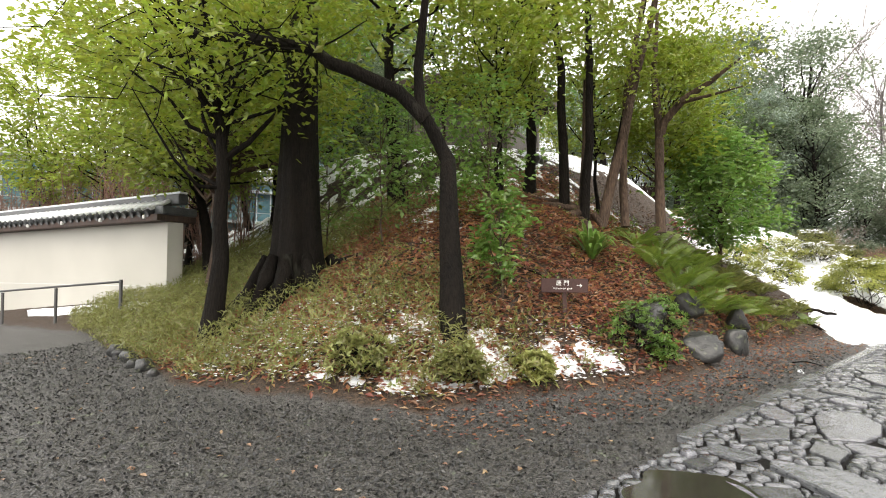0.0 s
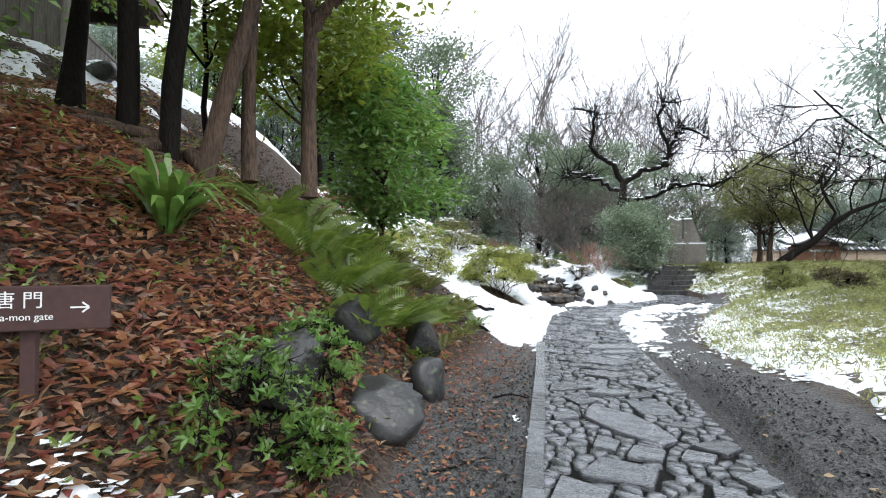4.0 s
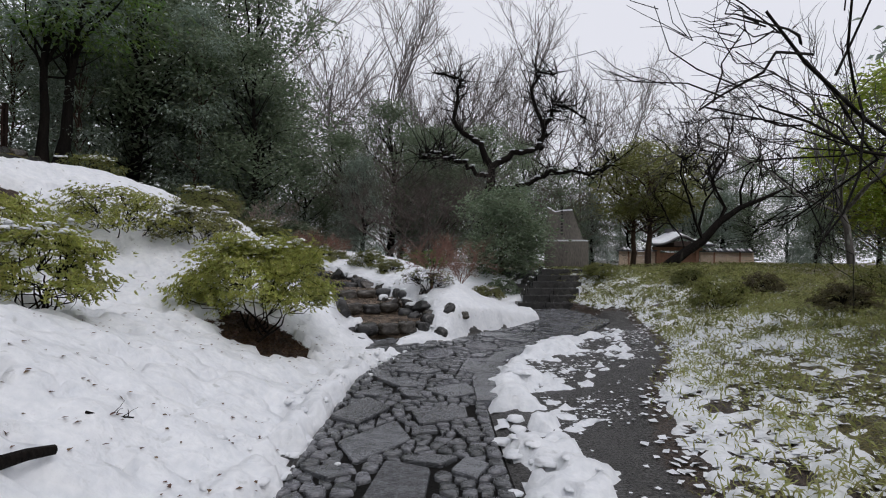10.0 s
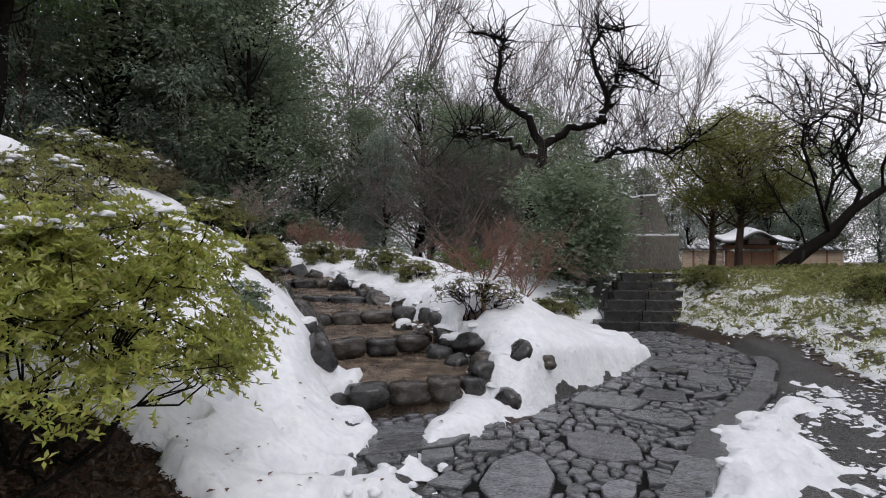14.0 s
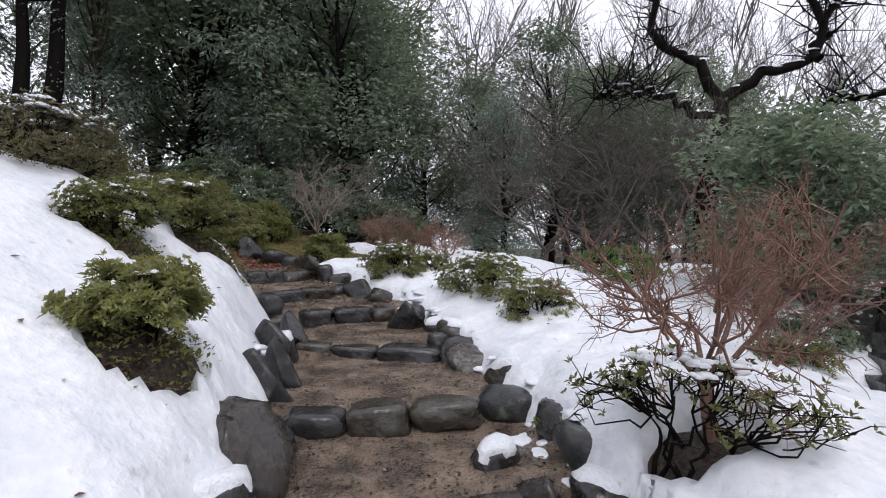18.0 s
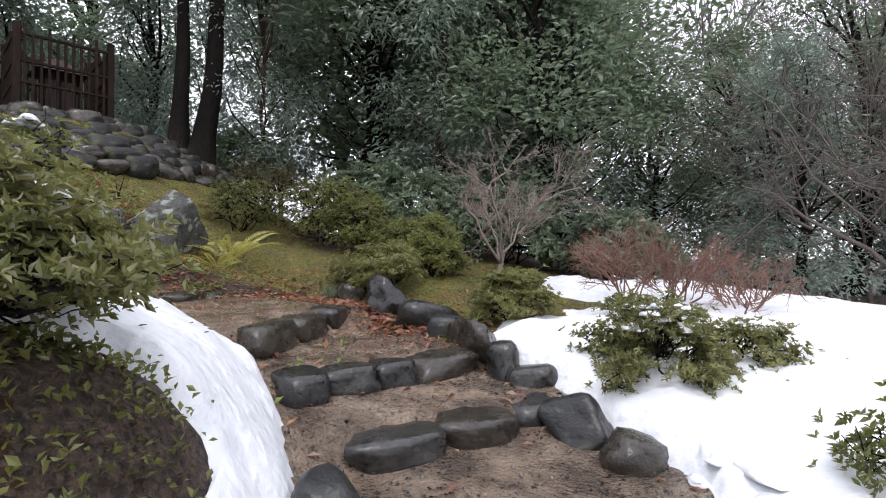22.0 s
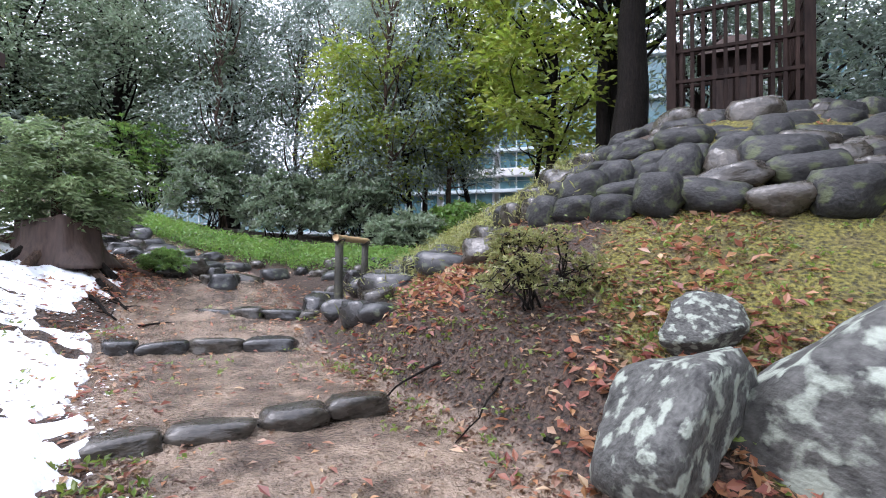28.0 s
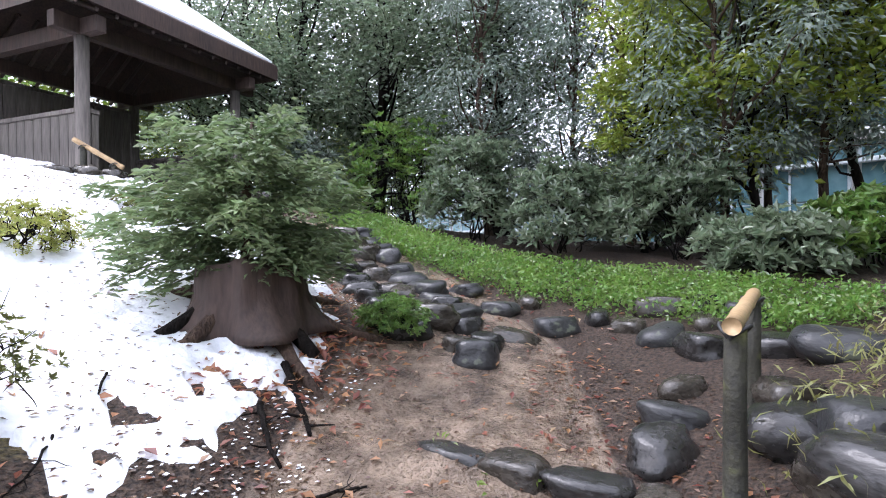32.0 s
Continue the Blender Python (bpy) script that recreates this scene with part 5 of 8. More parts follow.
# the lichened boulders on the slope and the rocks at the hill's foot
for x, y, z, size, turn, mat, label in [(-11.35, 22.42, 2.3, (1.1, 0.8, 0.82), 35, ROCK_LICHEN, "large grey boulder with pale lichen on a mossy slope"), (-11.32, 21.72, 2.34, (0.62, 0.5, 0.56), 20, ROCK_LICHEN, "angular boulder with pale lichen among red leaves"),
                                        (-11.85, 21.95, 2.72, (0.34, 0.3, 0.24), 80, ROCK_LICHEN, "small lichened rock half buried in leaves"), (-4.4, 3.1, 0.3, (0.5, 0.4, 0.4), 30, ROCK_GREY, "angular grey rock at the foot of the bank"),
                                        (-4.28, 4.2, 0.25, (0.38, 0.34, 0.5), 70, ROCK_GREY, "smooth egg-shaped grey stone leaning on the bank"), (-4.35, 3.62, 0.22, (0.24, 0.2, 0.2), 10, ROCK, "small dark wet stone beside larger rocks"),
                                        (-4.95, 3.75, 0.72, (0.62, 0.46, 0.46), 10, ROCK_MOUND, "large dark mossy rock set in the bank"), (-4.5, 4.75, 0.46, (0.42, 0.34, 0.4), 40, ROCK_MOUND, "dark wet rock set in the bank"),
                                        (-4.75, 2.45, 0.7, (0.6, 0.4, 0.4), 60, ROCK, "dark earthy rock under fallen leaves")]:
    tagged(stone((x, y, z - size[2] * 0.1), size, mat, ROUGH_KINDS if "egg" not in label else STONE_KINDS, int(abs(x * 100 + y * 17)), name="boulder", turn=turn, tilt=5), label, "boulder")

# the dry wall of rounded stones round the little shrine's mound
mound = thing("stone_mound", (CAGE[0], CAGE[1], 3.6), "heaped dry wall of rounded grey stones", "stone wall")
g = np.random.default_rng(5)
for ring, (r, z, w) in enumerate([(3.05, 3.62, 0.38), (2.78, 3.82, 0.4), (2.52, 4.0, 0.42), (2.27, 4.16, 0.42), (2.02, 4.36, 0.4), (1.76, 4.54, 0.4), (1.5, 4.7, 0.38), (1.26, 4.82, 0.36), (1.04, 4.88, 0.34)]):
    z = 3.62 + (z - 3.62) * 0.82
    a = -108.0 + ring * 3
    while a < 78:
        size = w * g.uniform(0.6, 1.3)
        rad = radians(a + math.degrees(size / r) / 2)
        stone((CAGE[0] + r * math.cos(rad) * g.uniform(0.97, 1.03), CAGE[1] + r * math.sin(rad) * g.uniform(0.97, 1.03), z - 0.16 + g.uniform(-0.04, 0.04)), (size * 1.12, size * 0.8, g.uniform(0.24, 0.38)), (ROCK_MOUND, ROCK_MOUND, ROCK_BROWN)[int(g.integers(3))], STONE_KINDS, int(g.integers(1e6)), mound, a + 90, tilt=8)
        a += math.degrees(size / r)

# ---- paved path ----
def along_path():
    p = np.array(PAVED, float)
    d = np.r_[0, np.cumsum(np.linalg.norm(np.diff(p, axis=0), axis=1))]
    s = np.linspace(0, d[-1], 400)
    q = np.c_[np.interp(s, d, p[:, 0]), np.interp(s, d, p[:, 1])]
    for _ in range(12):
        q[1:-1] = (q[:-2] + q[1:-1] * 2 + q[2:]) / 4
    t = np.gradient(q, axis=0)
    t /= np.linalg.norm(t, axis=1)[:, None]
    return s, q, np.c_[-t[:, 1], t[:, 0]]


PS, PQ, PN = along_path()


def on_path(s, v):
    """The place s metres along the path and v metres to its left."""
    return np.array([np.interp(s, PS, PQ[:, 0]) + v * np.interp(s, PS, PN[:, 0]), np.interp(s, PS, PQ[:, 1]) + v * np.interp(s, PS, PN[:, 1])]).T


def clip(poly, n, c):
    """The part of a polygon where n . p <= c."""
    out = []
    for a, b in zip(poly, poly[1:] + poly[:1]):
        da, db = n[0] * a[0] + n[1] * a[1] - c, n[0] * b[0] + n[1] * b[1] - c
        if da <= 0:
            out.append(a)
        if da * db < 0:
            k = da / (da - db)
            out.append((a[0] + (b[0] - a[0]) * k, a[1] + (b[1] - a[1]) * k))
    return out


def apart_enough(a, b, gap):
    """Whether two convex outlines are separated by an edge of one of them."""
    for p, q in ((a, b), (b, a)):
        e = np.roll(p, -1, 0) - p
        n = np.c_[e[:, 1], -e[:, 0]]
        n /= np.linalg.norm(n, axis=1)[:, None]
        if ((q[None] - p[:, None]) * n[:, None]).sum(-1).min(1).max() > gap:
            return True
    return False


def crazy_paving(length, half, seed):
    """Outlines of large angular slabs with small stones fitted between them, in path coordinates."""
    g = np.random.default_rng(seed)
    slabs, out = [], []
    for k in range(900):
        s, v = g.uniform(0.3, length - 0.3), g.uniform(-half + 0.1, half - 0.1)
        big = k < 190
        lx, ly = (g.uniform(0.28, 0.52), g.uniform(0.16, 0.3)) if big else (g.uniform(0.13, 0.26), g.uniform(0.09, 0.17))
        turn = g.choice([1.57, 1.57, 0.5, -0.6, 0.0]) + g.normal() * 0.3
        a = np.array([0.35, 1.25, 2.0, 2.8, 3.6, 4.3, 5.0, 5.9])[::1 if g.random() < 0.3 else 2] + g.uniform(-0.3, 0.3)
        p = np.c_[np.cos(a) * lx, np.sin(a) * ly] * g.uniform(0.8, 1.2, (len(a), 1)) * 1.15
        p = np.c_[p[:, 0] * math.cos(turn) - p[:, 1] * math.sin(turn) + s, p[:, 0] * math.sin(turn) + p[:, 1] * math.cos(turn) + v]
        e = np.roll(p, -1, 0) - p
        if (e[:, 0] * np.roll(e, -1, 0)[:, 1] - e[:, 1] * np.roll(e, -1, 0)[:, 0]).min() < 0:
            continue
        if np.abs(p[:, 1]).max() > half + 0.02 or p[:, 0].min() < 0 or p[:, 0].max() > length:
            continue
        if all(abs(q[0, 0] - s) > 1.4 or apart_enough(p, q, 0.022) for q in slabs):
            slabs.append(p)
    sites = []
    for s in np.arange(0.06, length, 0.135):
        for v in np.arange(-half + 0.06, half, 0.135):
            q = np.array([s + g.uniform(-0.055, 0.055), v + g.uniform(-0.055, 0.055)])
            sites.append(q)
    arr = np.array(sites)
    mids = np.array([p.mean(0) for p in slabs])
    edges = []
    for p in slabs:
        e = np.roll(p, -1, 0) - p
        n = np.c_[e[:, 1], -e[:, 0]]
        n /= np.linalg.norm(n, axis=1)[:, None]
        edges.append((n, (n * p).sum(1)))
        out.append((True, [tuple(q) for q in p]))
    for k, (s, v) in enumerate(arr):
        cell = [(max(s - 0.2, 0), max(v - 0.2, -half)), (min(s + 0.2, length), max(v - 0.2, -half)), (min(s + 0.2, length), min(v + 0.2, half)), (max(s - 0.2, 0), min(v + 0.2, half))]
        for j in np.where((np.abs(mids[:, 0] - s) < 0.95))[0]:
            n, c = edges[j]
            d = n @ arr[k] - c
            m = int(d.argmax())
            if d[m] < 0.012:
                cell = []
                break
            cell = clip(cell, -n[m], -(c[m] + 0.014))
            if len(cell) < 3:
                break
        if len(cell) < 3:
            continue
        for j in np.where((np.abs(arr[:, 0] - s) < 0.34) & (np.abs(arr[:, 1] - v) < 0.34))[0]:
            if j != k:
                n = arr[j] - arr[k]
                cell = clip(cell, n, (arr[j] @ arr[j] - arr[k] @ arr[k]) / 2 - 0.009 * math.hypot(*n))
                if len(cell) < 3:
                    break
        if len(cell) >= 3:
            area = abs(sum(a[0] * b[1] - b[0] * a[1] for a, b in zip(cell, cell[1:] + cell[:1]))) / 2
            if area > 0.0022:
                out.append((False, cell))
    return out


paving = tagged(new("paved_path"), "old wet path of large slabs and small fitted stones", "path", kind="structure")
ribbon = np.concatenate([np.c_[on_path(PS, np.full(400, v)), np.full(400, z)] for v, z in ((PAVED_HALF + 0.04, -0.06), (PAVED_HALF, -0.018), (-PAVED_HALF, -0.018), (-PAVED_HALF - 0.04, -0.06))])
joint = raw("joint_bed", ribbon, [(r * 400 + k, r * 400 + k + 1, (r + 1) * 400 + k + 1, (r + 1) * 400 + k) for r in range(3) for k in range(399)])
part("joint_bed", joint, MORTAR, paving, "dark wet soil between the stones")
cells = crazy_paving(PS[-1], PAVED_HALF, 8)
g = np.random.default_rng(9)
small_v, small_f, small_n, made = [], [], 0, 0
LAND_U, LAND_V = np.array([0.9, 0.435]), np.array([-0.435, 0.9])


def on_landing(s, v):
    """A place on the paved landing before the stairs."""
    return np.array([-3.05, 16.2]) + np.outer(s - 0.85, LAND_U) + np.outer(v, LAND_V)


for large, cell, lay, lift in [(*c, on_path, 0.0) for c in cells] + [(*c, on_landing, 0.03) for c in crazy_paving(1.7, 0.6, 18)]:
    o = lay(np.array([c[0] for c in cell]), np.array([c[1] for c in cell]))
    if np.cross(o[1] - o[0], o[2] - o[1]) < 0:
        o = o[::-1]
    c = o.mean(0)
    # worn corners
    a, b = o, np.roll(o, -1, 0)
    cut = 0.06 if large else 0.2
    o = np.stack([a + (b - a) * cut, a + (b - a) * (1 - cut)], 1).reshape(-1, 2)
    z = 0.012 + lift + g.uniform(-0.008, 0.012) + (0.006 if large else 0)
    tip = g.normal(size=2) * 0.012
    n = len(o)
    if large and made < 300:
        made += 1
        me = prism(o - c, -0.09, 0.0, 0.03 if large else 0.1)
        me.materials.append(SLAB)
        slab = new("slab", me)
        slab.matrix_basis = pose(c[0], c[1], z, math.degrees(tip[0]), math.degrees(tip[1]))
        slab.parent = paving
    else:
        mid = c + (o - c) * 0.82
        v = np.concatenate([np.c_[o, np.full(n, -0.05)], np.c_[c + (o - c) * 0.96, np.full(n, z - 0.018)], np.c_[mid, np.full(n, z)]])
        f = [(i, (i + 1) % n, n + (i + 1) % n, n + i) for i in range(n)] + [(n + i, n + (i + 1) % n, 2 * n + (i + 1) % n, 2 * n + i) for i in range(n)]
        f += [(2 * n, 2 * n + i, 2 * n + i + 1, 2 * n + i + 2 if i + 2 < n else 2 * n + i + 1) for i in range(1, n - 1, 2)]
        f = [q for q in f if len(set(q)) == 4]
        small_v.append(v)
        small_f.append(np.array(f) + small_n)
        small_n += len(v)
fill = part("fitted_stones", raw("fitted_stones", np.concatenate(small_v), np.concatenate(small_f)), SLAB, paving, "small worn stones fitted between the slabs")
tagged(fill, kind="stuff")
# long kerb slabs on the outer side of the bend
kerb_s, k = 14.9, 0
while kerb_s < 23.4:
    length = (0.62, 0.9, 0.75, 1.05)[k % 4]
    o = np.concatenate([on_path(np.linspace(kerb_s, kerb_s + length - 0.03, 4), np.full(4, -PAVED_HALF + 0.1)), on_path(np.linspace(kerb_s + length - 0.03, kerb_s, 4), np.full(4, -PAVED_HALF - 0.14 - 0.03 * (k % 3)))])
    c = o.mean(0)
    me = prism((o - c)[::-1], -0.16, 0.0, 0.03)
    me.materials.append(SLAB)
    slab = new("kerb_stone", me)
    slab.matrix_basis = pose(c[0], c[1], 0.06)
    slab.parent = paving
    kerb_s += length
    k += 1
kerb_s = 2.6
while kerb_s < 11:
    length = (0.42, 0.6, 0.33, 0.5)[k % 4]
    o = np.concatenate([on_path(np.linspace(kerb_s, kerb_s + length - 0.02, 3), np.full(3, PAVED_HALF - 0.02)), on_path(np.linspace(kerb_s + length - 0.02, kerb_s, 3), np.full(3, PAVED_HALF + 0.12))])
    c = o.mean(0)
    me = prism(o - c, -0.1, 0.0, 0.04)
    me.materials.append(SLAB)
    slab = new("kerb_stone", me)
    slab.matrix_basis = pose(c[0], c[1], 0.022)
    slab.parent = paving
    kerb_s += length
    k += 1

# ---- stone monument and its steps ----
for k in range(6):
    y = 23.55 + k * 0.5
    step = thing("monument_step", (1.15 + k * 0.24, y, k * 0.2 - 0.1), "worn dark stone step leading to the monument", "step", "steps of the monument")
    wide = 1.75 - 0.02 * k
    for j in range(2):
        part("tread_block", box(wide / 2 - 0.015, 0.56, 0.3, ((j - 0.5) * wide / 2, 0, 0), 0.02), ROCK, step)
monument = thing("stone_monument", (3.12, 28.5, 1.12), "tall weathered stone slab on a two-tier plinth, edged with snow", "monument", turn=-14)
monument.matrix_basis = monument.matrix_basis @ Matrix.Diagonal((1.07, 1.07, 1.12, 1))
part("lower_plinth", box(2.1, 1.3, 0.22, (0, 0, -0.08), 0.02), ROCK_BROWN, monument)
part("plinth", box(1.62, 0.95, 0.92, (0, 0, 0.12), 0.03), STONE_OLD, monument)
part("plinth_snow", box(1.6, 0.9, 0.05, (0, 0, 1.045), 0.02), SNOW, monument, "thin line of snow")
bm = bmesh.new()
face = [(-0.72, 0.0), (0.66, 0.0), (0.22, 1.14), (-0.2, 1.12), (-0.42, 1.08), (-0.72, 1.26)]
vs = [[bm.verts.new((x, y, z)) for x, z in face] for y in (-0.14, 0.14)]
bm.faces.new(vs[0])
bm.faces.new(vs[1][::-1])
for k in range(6):
    bm.faces.new((vs[0][k], vs[1][k], vs[1][(k + 1) % 6], vs[0][(k + 1) % 6]))
bmesh.ops.recalc_face_normals(bm, faces=bm.faces[:])
bmesh.ops.bevel(bm, geom=bm.edges[:], offset=0.02, segments=2, affect="EDGES")
bmesh.ops.translate(bm, vec=(0, 0, 1.04), verts=bm.verts)
part("slab", bm, STONE_OLD, monument)
for a, b in zip(face[2:], face[3:]):
    d = math.hypot(b[0] - a[0], b[1] - a[1])
    part("snow_edge", box(d, 0.26, 0.05, ((a[0] + b[0]) / 2, 0, (a[1] + b[1]) / 2 + 1.035), 0.02, (0, math.degrees(math.atan2(b[1] - a[1], a[0] - b[0])), 0)), SNOW, monument, "thin snow on the broken edge")
for k in range(9):
    part("carved_character", box(0.085, 0.012, 0.075, (-0.17, -0.146, 1.3 + k * 0.115), 0.003), ROCK, monument)

# ---- gate and board wall across the far lawn ----
GATE = (17.4, 49.2, 0.5)
gate = thing("tiled_gate", GATE, "timber gate with a curved gable and snow on its tiled roof", "gate")
for x in (-2.0, 2.0):
    part("post", box(0.35, 0.35, 2.5, (x, 0, 0), 0.02), WOOD_RED, gate)
for x in (-0.95, 0.95):
    part("door_leaf", box(1.8, 0.1, 2.1, (x, 0.05, 0.1), 0.02), WOOD_RED, gate)
part("lintel", box(5.0, 0.4, 0.35, (0, 0, 2.4), 0.03), WOOD_RED, gate)
part("transom", box(4.4, 0.2, 0.5, (0, 0.1, 2.75), 0.03), WOOD_DARK, gate)


def curved_roof(wide, deep, rise, thick, lift=0.0):
    """A roof whose gable swells up in the middle."""
    xs = np.linspace(-wide / 2, wide / 2, 25)
    z = rise * np.exp(-(xs / (wide * 0.22)) ** 2) + 0.12 * (np.abs(xs) / wide * 2) ** 3 + lift
    v = [(x, y, zz + dz + (0.55 if y > 0 else 0)) for dz in (0, thick) for y in (-deep / 2, deep / 2) for x, zz in zip(xs, z)]
    f = []
    for k in range(24):
        f += [(k, k + 1, 26 + k, 25 + k), (50 + k, 75 + k, 76 + k, 51 + k), (k, 50 + k, 51 + k, k + 1), (25 + k, 26 + k, 76 + k, 75 + k)]
    return Shape().add(np.array(v), f)


part("roof", curved_roof(6.4, 2.6, 0.95, 0.2, 2.75), ROOF_TILE, gate)
part("roof_snow", curved_roof(6.0, 2.3, 0.95, 0.1, 2.96), SNOW, gate, "snow on the roof")
part("ridge", box(1.6, 0.5, 0.35, (0, 0.9, 4.35), 0.05), ROOF_TILE, gate)
part("gable_board", box(1.7, 0.12, 0.55, (0, -1.1, 2.8), 0.1), WOOD_DARK, gate)
for side, length in ((-1, 2.9), (1, 4.4)):
    wall = thing("board_wall", (GATE[0] + side * (1.85 + length / 2), GATE[1], GATE[2]), "pale horizontal board wall under a tiled coping", "wall", "walls beside the gate")
    wall.matrix_basis = wall.matrix_basis @ Matrix.Diagonal((1, 0.8, 0.76, 1))
    for k in range(5):
        part("board", box(length, 0.1, 0.4, (0, 0, 0.25 + k * 0.42), 0.015), BOARD_PALE, wall)
    part("base", box(length, 0.3, 0.25, (0, 0.0, 0), 0.02), ROCK_GREY, wall)
    for k in range(5):
        part("post", box(0.12, 0.14, 2.35, (-length / 2 + 0.1 + k * (length - 0.2) / 4, -0.03, 0.0), 0.01), WOOD_RED if k % 2 else BOARD_PALE, wall)
    part("coping", box(length + 0.2, 0.8, 0.14, (0, 0, 2.36), 0.03), ROOF_TILE, wall)
    for k in range(int(length / 0.3)):
        s = Shape().add(*tube([(-length / 2 + 0.15 + k * 0.3, -0.42, 2.5), (-length / 2 + 0.15 + k * 0.3, 0.1, 2.72)], 0.08, 8))
        part("tile", s, SNOW if k % 3 else ROOF_TILE, wall)

gate.matrix_basis = gate.matrix_basis @ Matrix.Diagonal((0.8, 0.8, 0.78, 1))
# ---- white wall, rail and glass building ----
wa, wb = np.array(WALL_LINE[0]), np.array(WALL_LINE[-1])
wlen = float(np.linalg.norm(wb - wa))
wturn = math.degrees(math.atan2(wb[1] - wa[1], wb[0] - wa[0]))
wmid = (wa + wb) / 2
garden_wall = tagged(new("wall_garden"), "cream plastered garden wall with a snowy tiled coping", "wall", kind="structure")
garden_wall.matrix_basis = pose(wmid[0], wmid[1], 0, 0, 0, wturn)
part("plaster", box(wlen, 0.4, 2.75, (0, 0, -0.15), 0.01), PLASTER_SHADED, garden_wall)
part("plinth", box(wlen + 0.02, 0.46, 0.3, (0, 0, -0.1), 0.02), CONCRETE, garden_wall)
part("line", box(wlen, 0.412, 0.02, (0, 0, 1.1)), CONCRETE, garden_wall)
part("eave_board", box(wlen + 0.1, 1.0, 0.16, (0, 0, 2.6), 0.02), WOOD_DARK, garden_wall)
part("coping", box(wlen + 0.2, 0.9, 0.2, (0, 0.05, 2.75), 0.05), ROOF_TILE, garden_wall)
part("ridge", box(wlen + 0.2, 0.26, 0.26, (0, 0.12, 3.02), 0.04), ROOF_TILE, garden_wall)
part("ridge_snow", box(wlen + 0.2, 0.22, 0.05, (0, 0.12, 3.275), 0.02), SNOW, garden_wall)
tile = Shape().add(*tube([(0, -0.56, 2.77), (0, -0.3, 2.9), (0, 0.02, 3.06)], (0.085, 0.085, 0.08), 8)).mesh("tile")
tile.materials.append(ROOF_TILE)
drift = Shape().add(*tube([(0, -0.5, 2.85), (0, -0.3, 2.955), (0, 0.02, 3.105)], (0.075, 0.085, 0.07), 8)).mesh("tile_snow")
drift.materials.append(SNOW)
for k in range(int(wlen / 0.29)):
    for me, nm in ((tile, "tile"), (drift, "tile_snow")):
        ob = new(nm, me)
        ob.parent = garden_wall
        ob.matrix_basis = pose(-wlen / 2 + 0.15 + k * 0.29, 0, 0)
for k in range(10):
    part("eave_bracket", box(0.09, 0.2, 0.09, (-wlen / 2 + 0.8 + k * 1.75, -0.45, 2.66), 0.02), CONCRETE, garden_wall)
rail_dir = (wb - wa) / wlen
for k in range(4):
    q = wb - rail_dir * (0.2 + k * 2.6) + np.array([0.55, -1.05])
    if k == 0:
        railing = thing("iron_railing", (*q, gz(*q)), "low black iron railing before the wall", "railing", turn=wturn)
    z = gz(*q) - railing.matrix_basis.translation.z
    part("post", Shape().add(*tube([(-k * 2.6, 0, z - 0.1), (-k * 2.6, 0, z + 0.82)], 0.035, 10)), IRON, railing)
part("bar", Shape().add(*tube([(0.03, 0, 0.78), (-7.8, 0, z + 0.78)], 0.025, 8)), IRON, railing)
# a tawny hedge behind the wall
g = np.random.default_rng(31)
q = np.c_[g.uniform(0, 1, 260), g.uniform(-0.6, 0.6, 260)]
base = wa + np.outer(q[:, 0] * wlen * 0.98, rail_dir) + np.outer(q[:, 1] + 2.4, (-rail_dir[1], rail_dir[0]))
ends = np.c_[base, np.full(260, 0.2)] + g.normal(size=(260, 3)) * 0.35 + (0, 0, 4.3)
hedge = Shape()
hedge.add(*twigs(np.c_[base, np.full(260, 0.2)], ends, np.full(260, 0.02), np.full(260, 0.008), 0.05, 3))
start = np.repeat(np.c_[base, np.full(260, 0.2)], 22, 0)
stop = np.repeat(ends, 22, 0)
u = g.uniform(0.35, 1, (len(start), 1))
at = start + (stop - start) * u
hedge.add(*twigs(at, at + g.normal(size=at.shape) * 0.22 + (0, 0, 0.25), np.full(len(at), 0.007), np.full(len(at), 0.003), 0.1, 4, 3))
tagged(part("tawny_hedge", hedge, TWIG_RED), "leafless tawny hedge behind the wall", "hedge", kind="stuff")

building = thing("glass_building", (-34.0, 11.0, 0.5), "pale building with blue-green glass walls and white frames", "building")
part("wall", box(8, 44, 6.6, (-4.3, 0, 0), 0.05), CONCRETE, building)
part("roof", box(9, 45, 0.4, (-4.2, 0, 6.6), 0.05), CONCRETE, building)
for k in range(15):
    y = -20.3 + k * 2.9
    window = part("window", box(0.12, 2.7, 11.0 if k > 6 else 5.5, (-0.2, y, 0.9), 0.02), STEEL_PALE, building)
    for j in range(6 if k > 6 else 3):
        part("pane", box(0.06, 2.5, 1.75, (-0.12, y, 1.05 + j * 1.8), 0.01), GLASS_BLUE, window)
    for j in range(2):
        part("mullion", box(0.1, 0.06, 10.8 if k > 6 else 5.3, (-0.08, y - 0.45 + j * 0.9, 1.0)), STEEL_PALE, window)
part("upper_storey", box(7.6, 22, 5.4, (-4.3, 11, 7.0), 0.05), CONCRETE, building)
for j in range(6):
    part("ledge", box(0.5, 43 if j < 3 else 22, 0.16, (0.0, 0 if j < 3 else 11, 1.95 + j * 1.95), 0.02), STEEL_PALE, building)
low = thing("concrete_parapet", (-29.5, 10.0, 0.8), "pale concrete parapet beyond the trees", "parapet")
part("slab", box(0.4, 40, 2.1, (0, 0, 0), 0.03), CONCRETE, low)
part("cap", box(0.6, 40, 0.14, (0, 0, 2.1), 0.03), CONCRETE, low)

# ---- arbour on the hill ----
P1, P2 = np.array([-12.92, 9.74]), np.array([-15.76, 8.37])
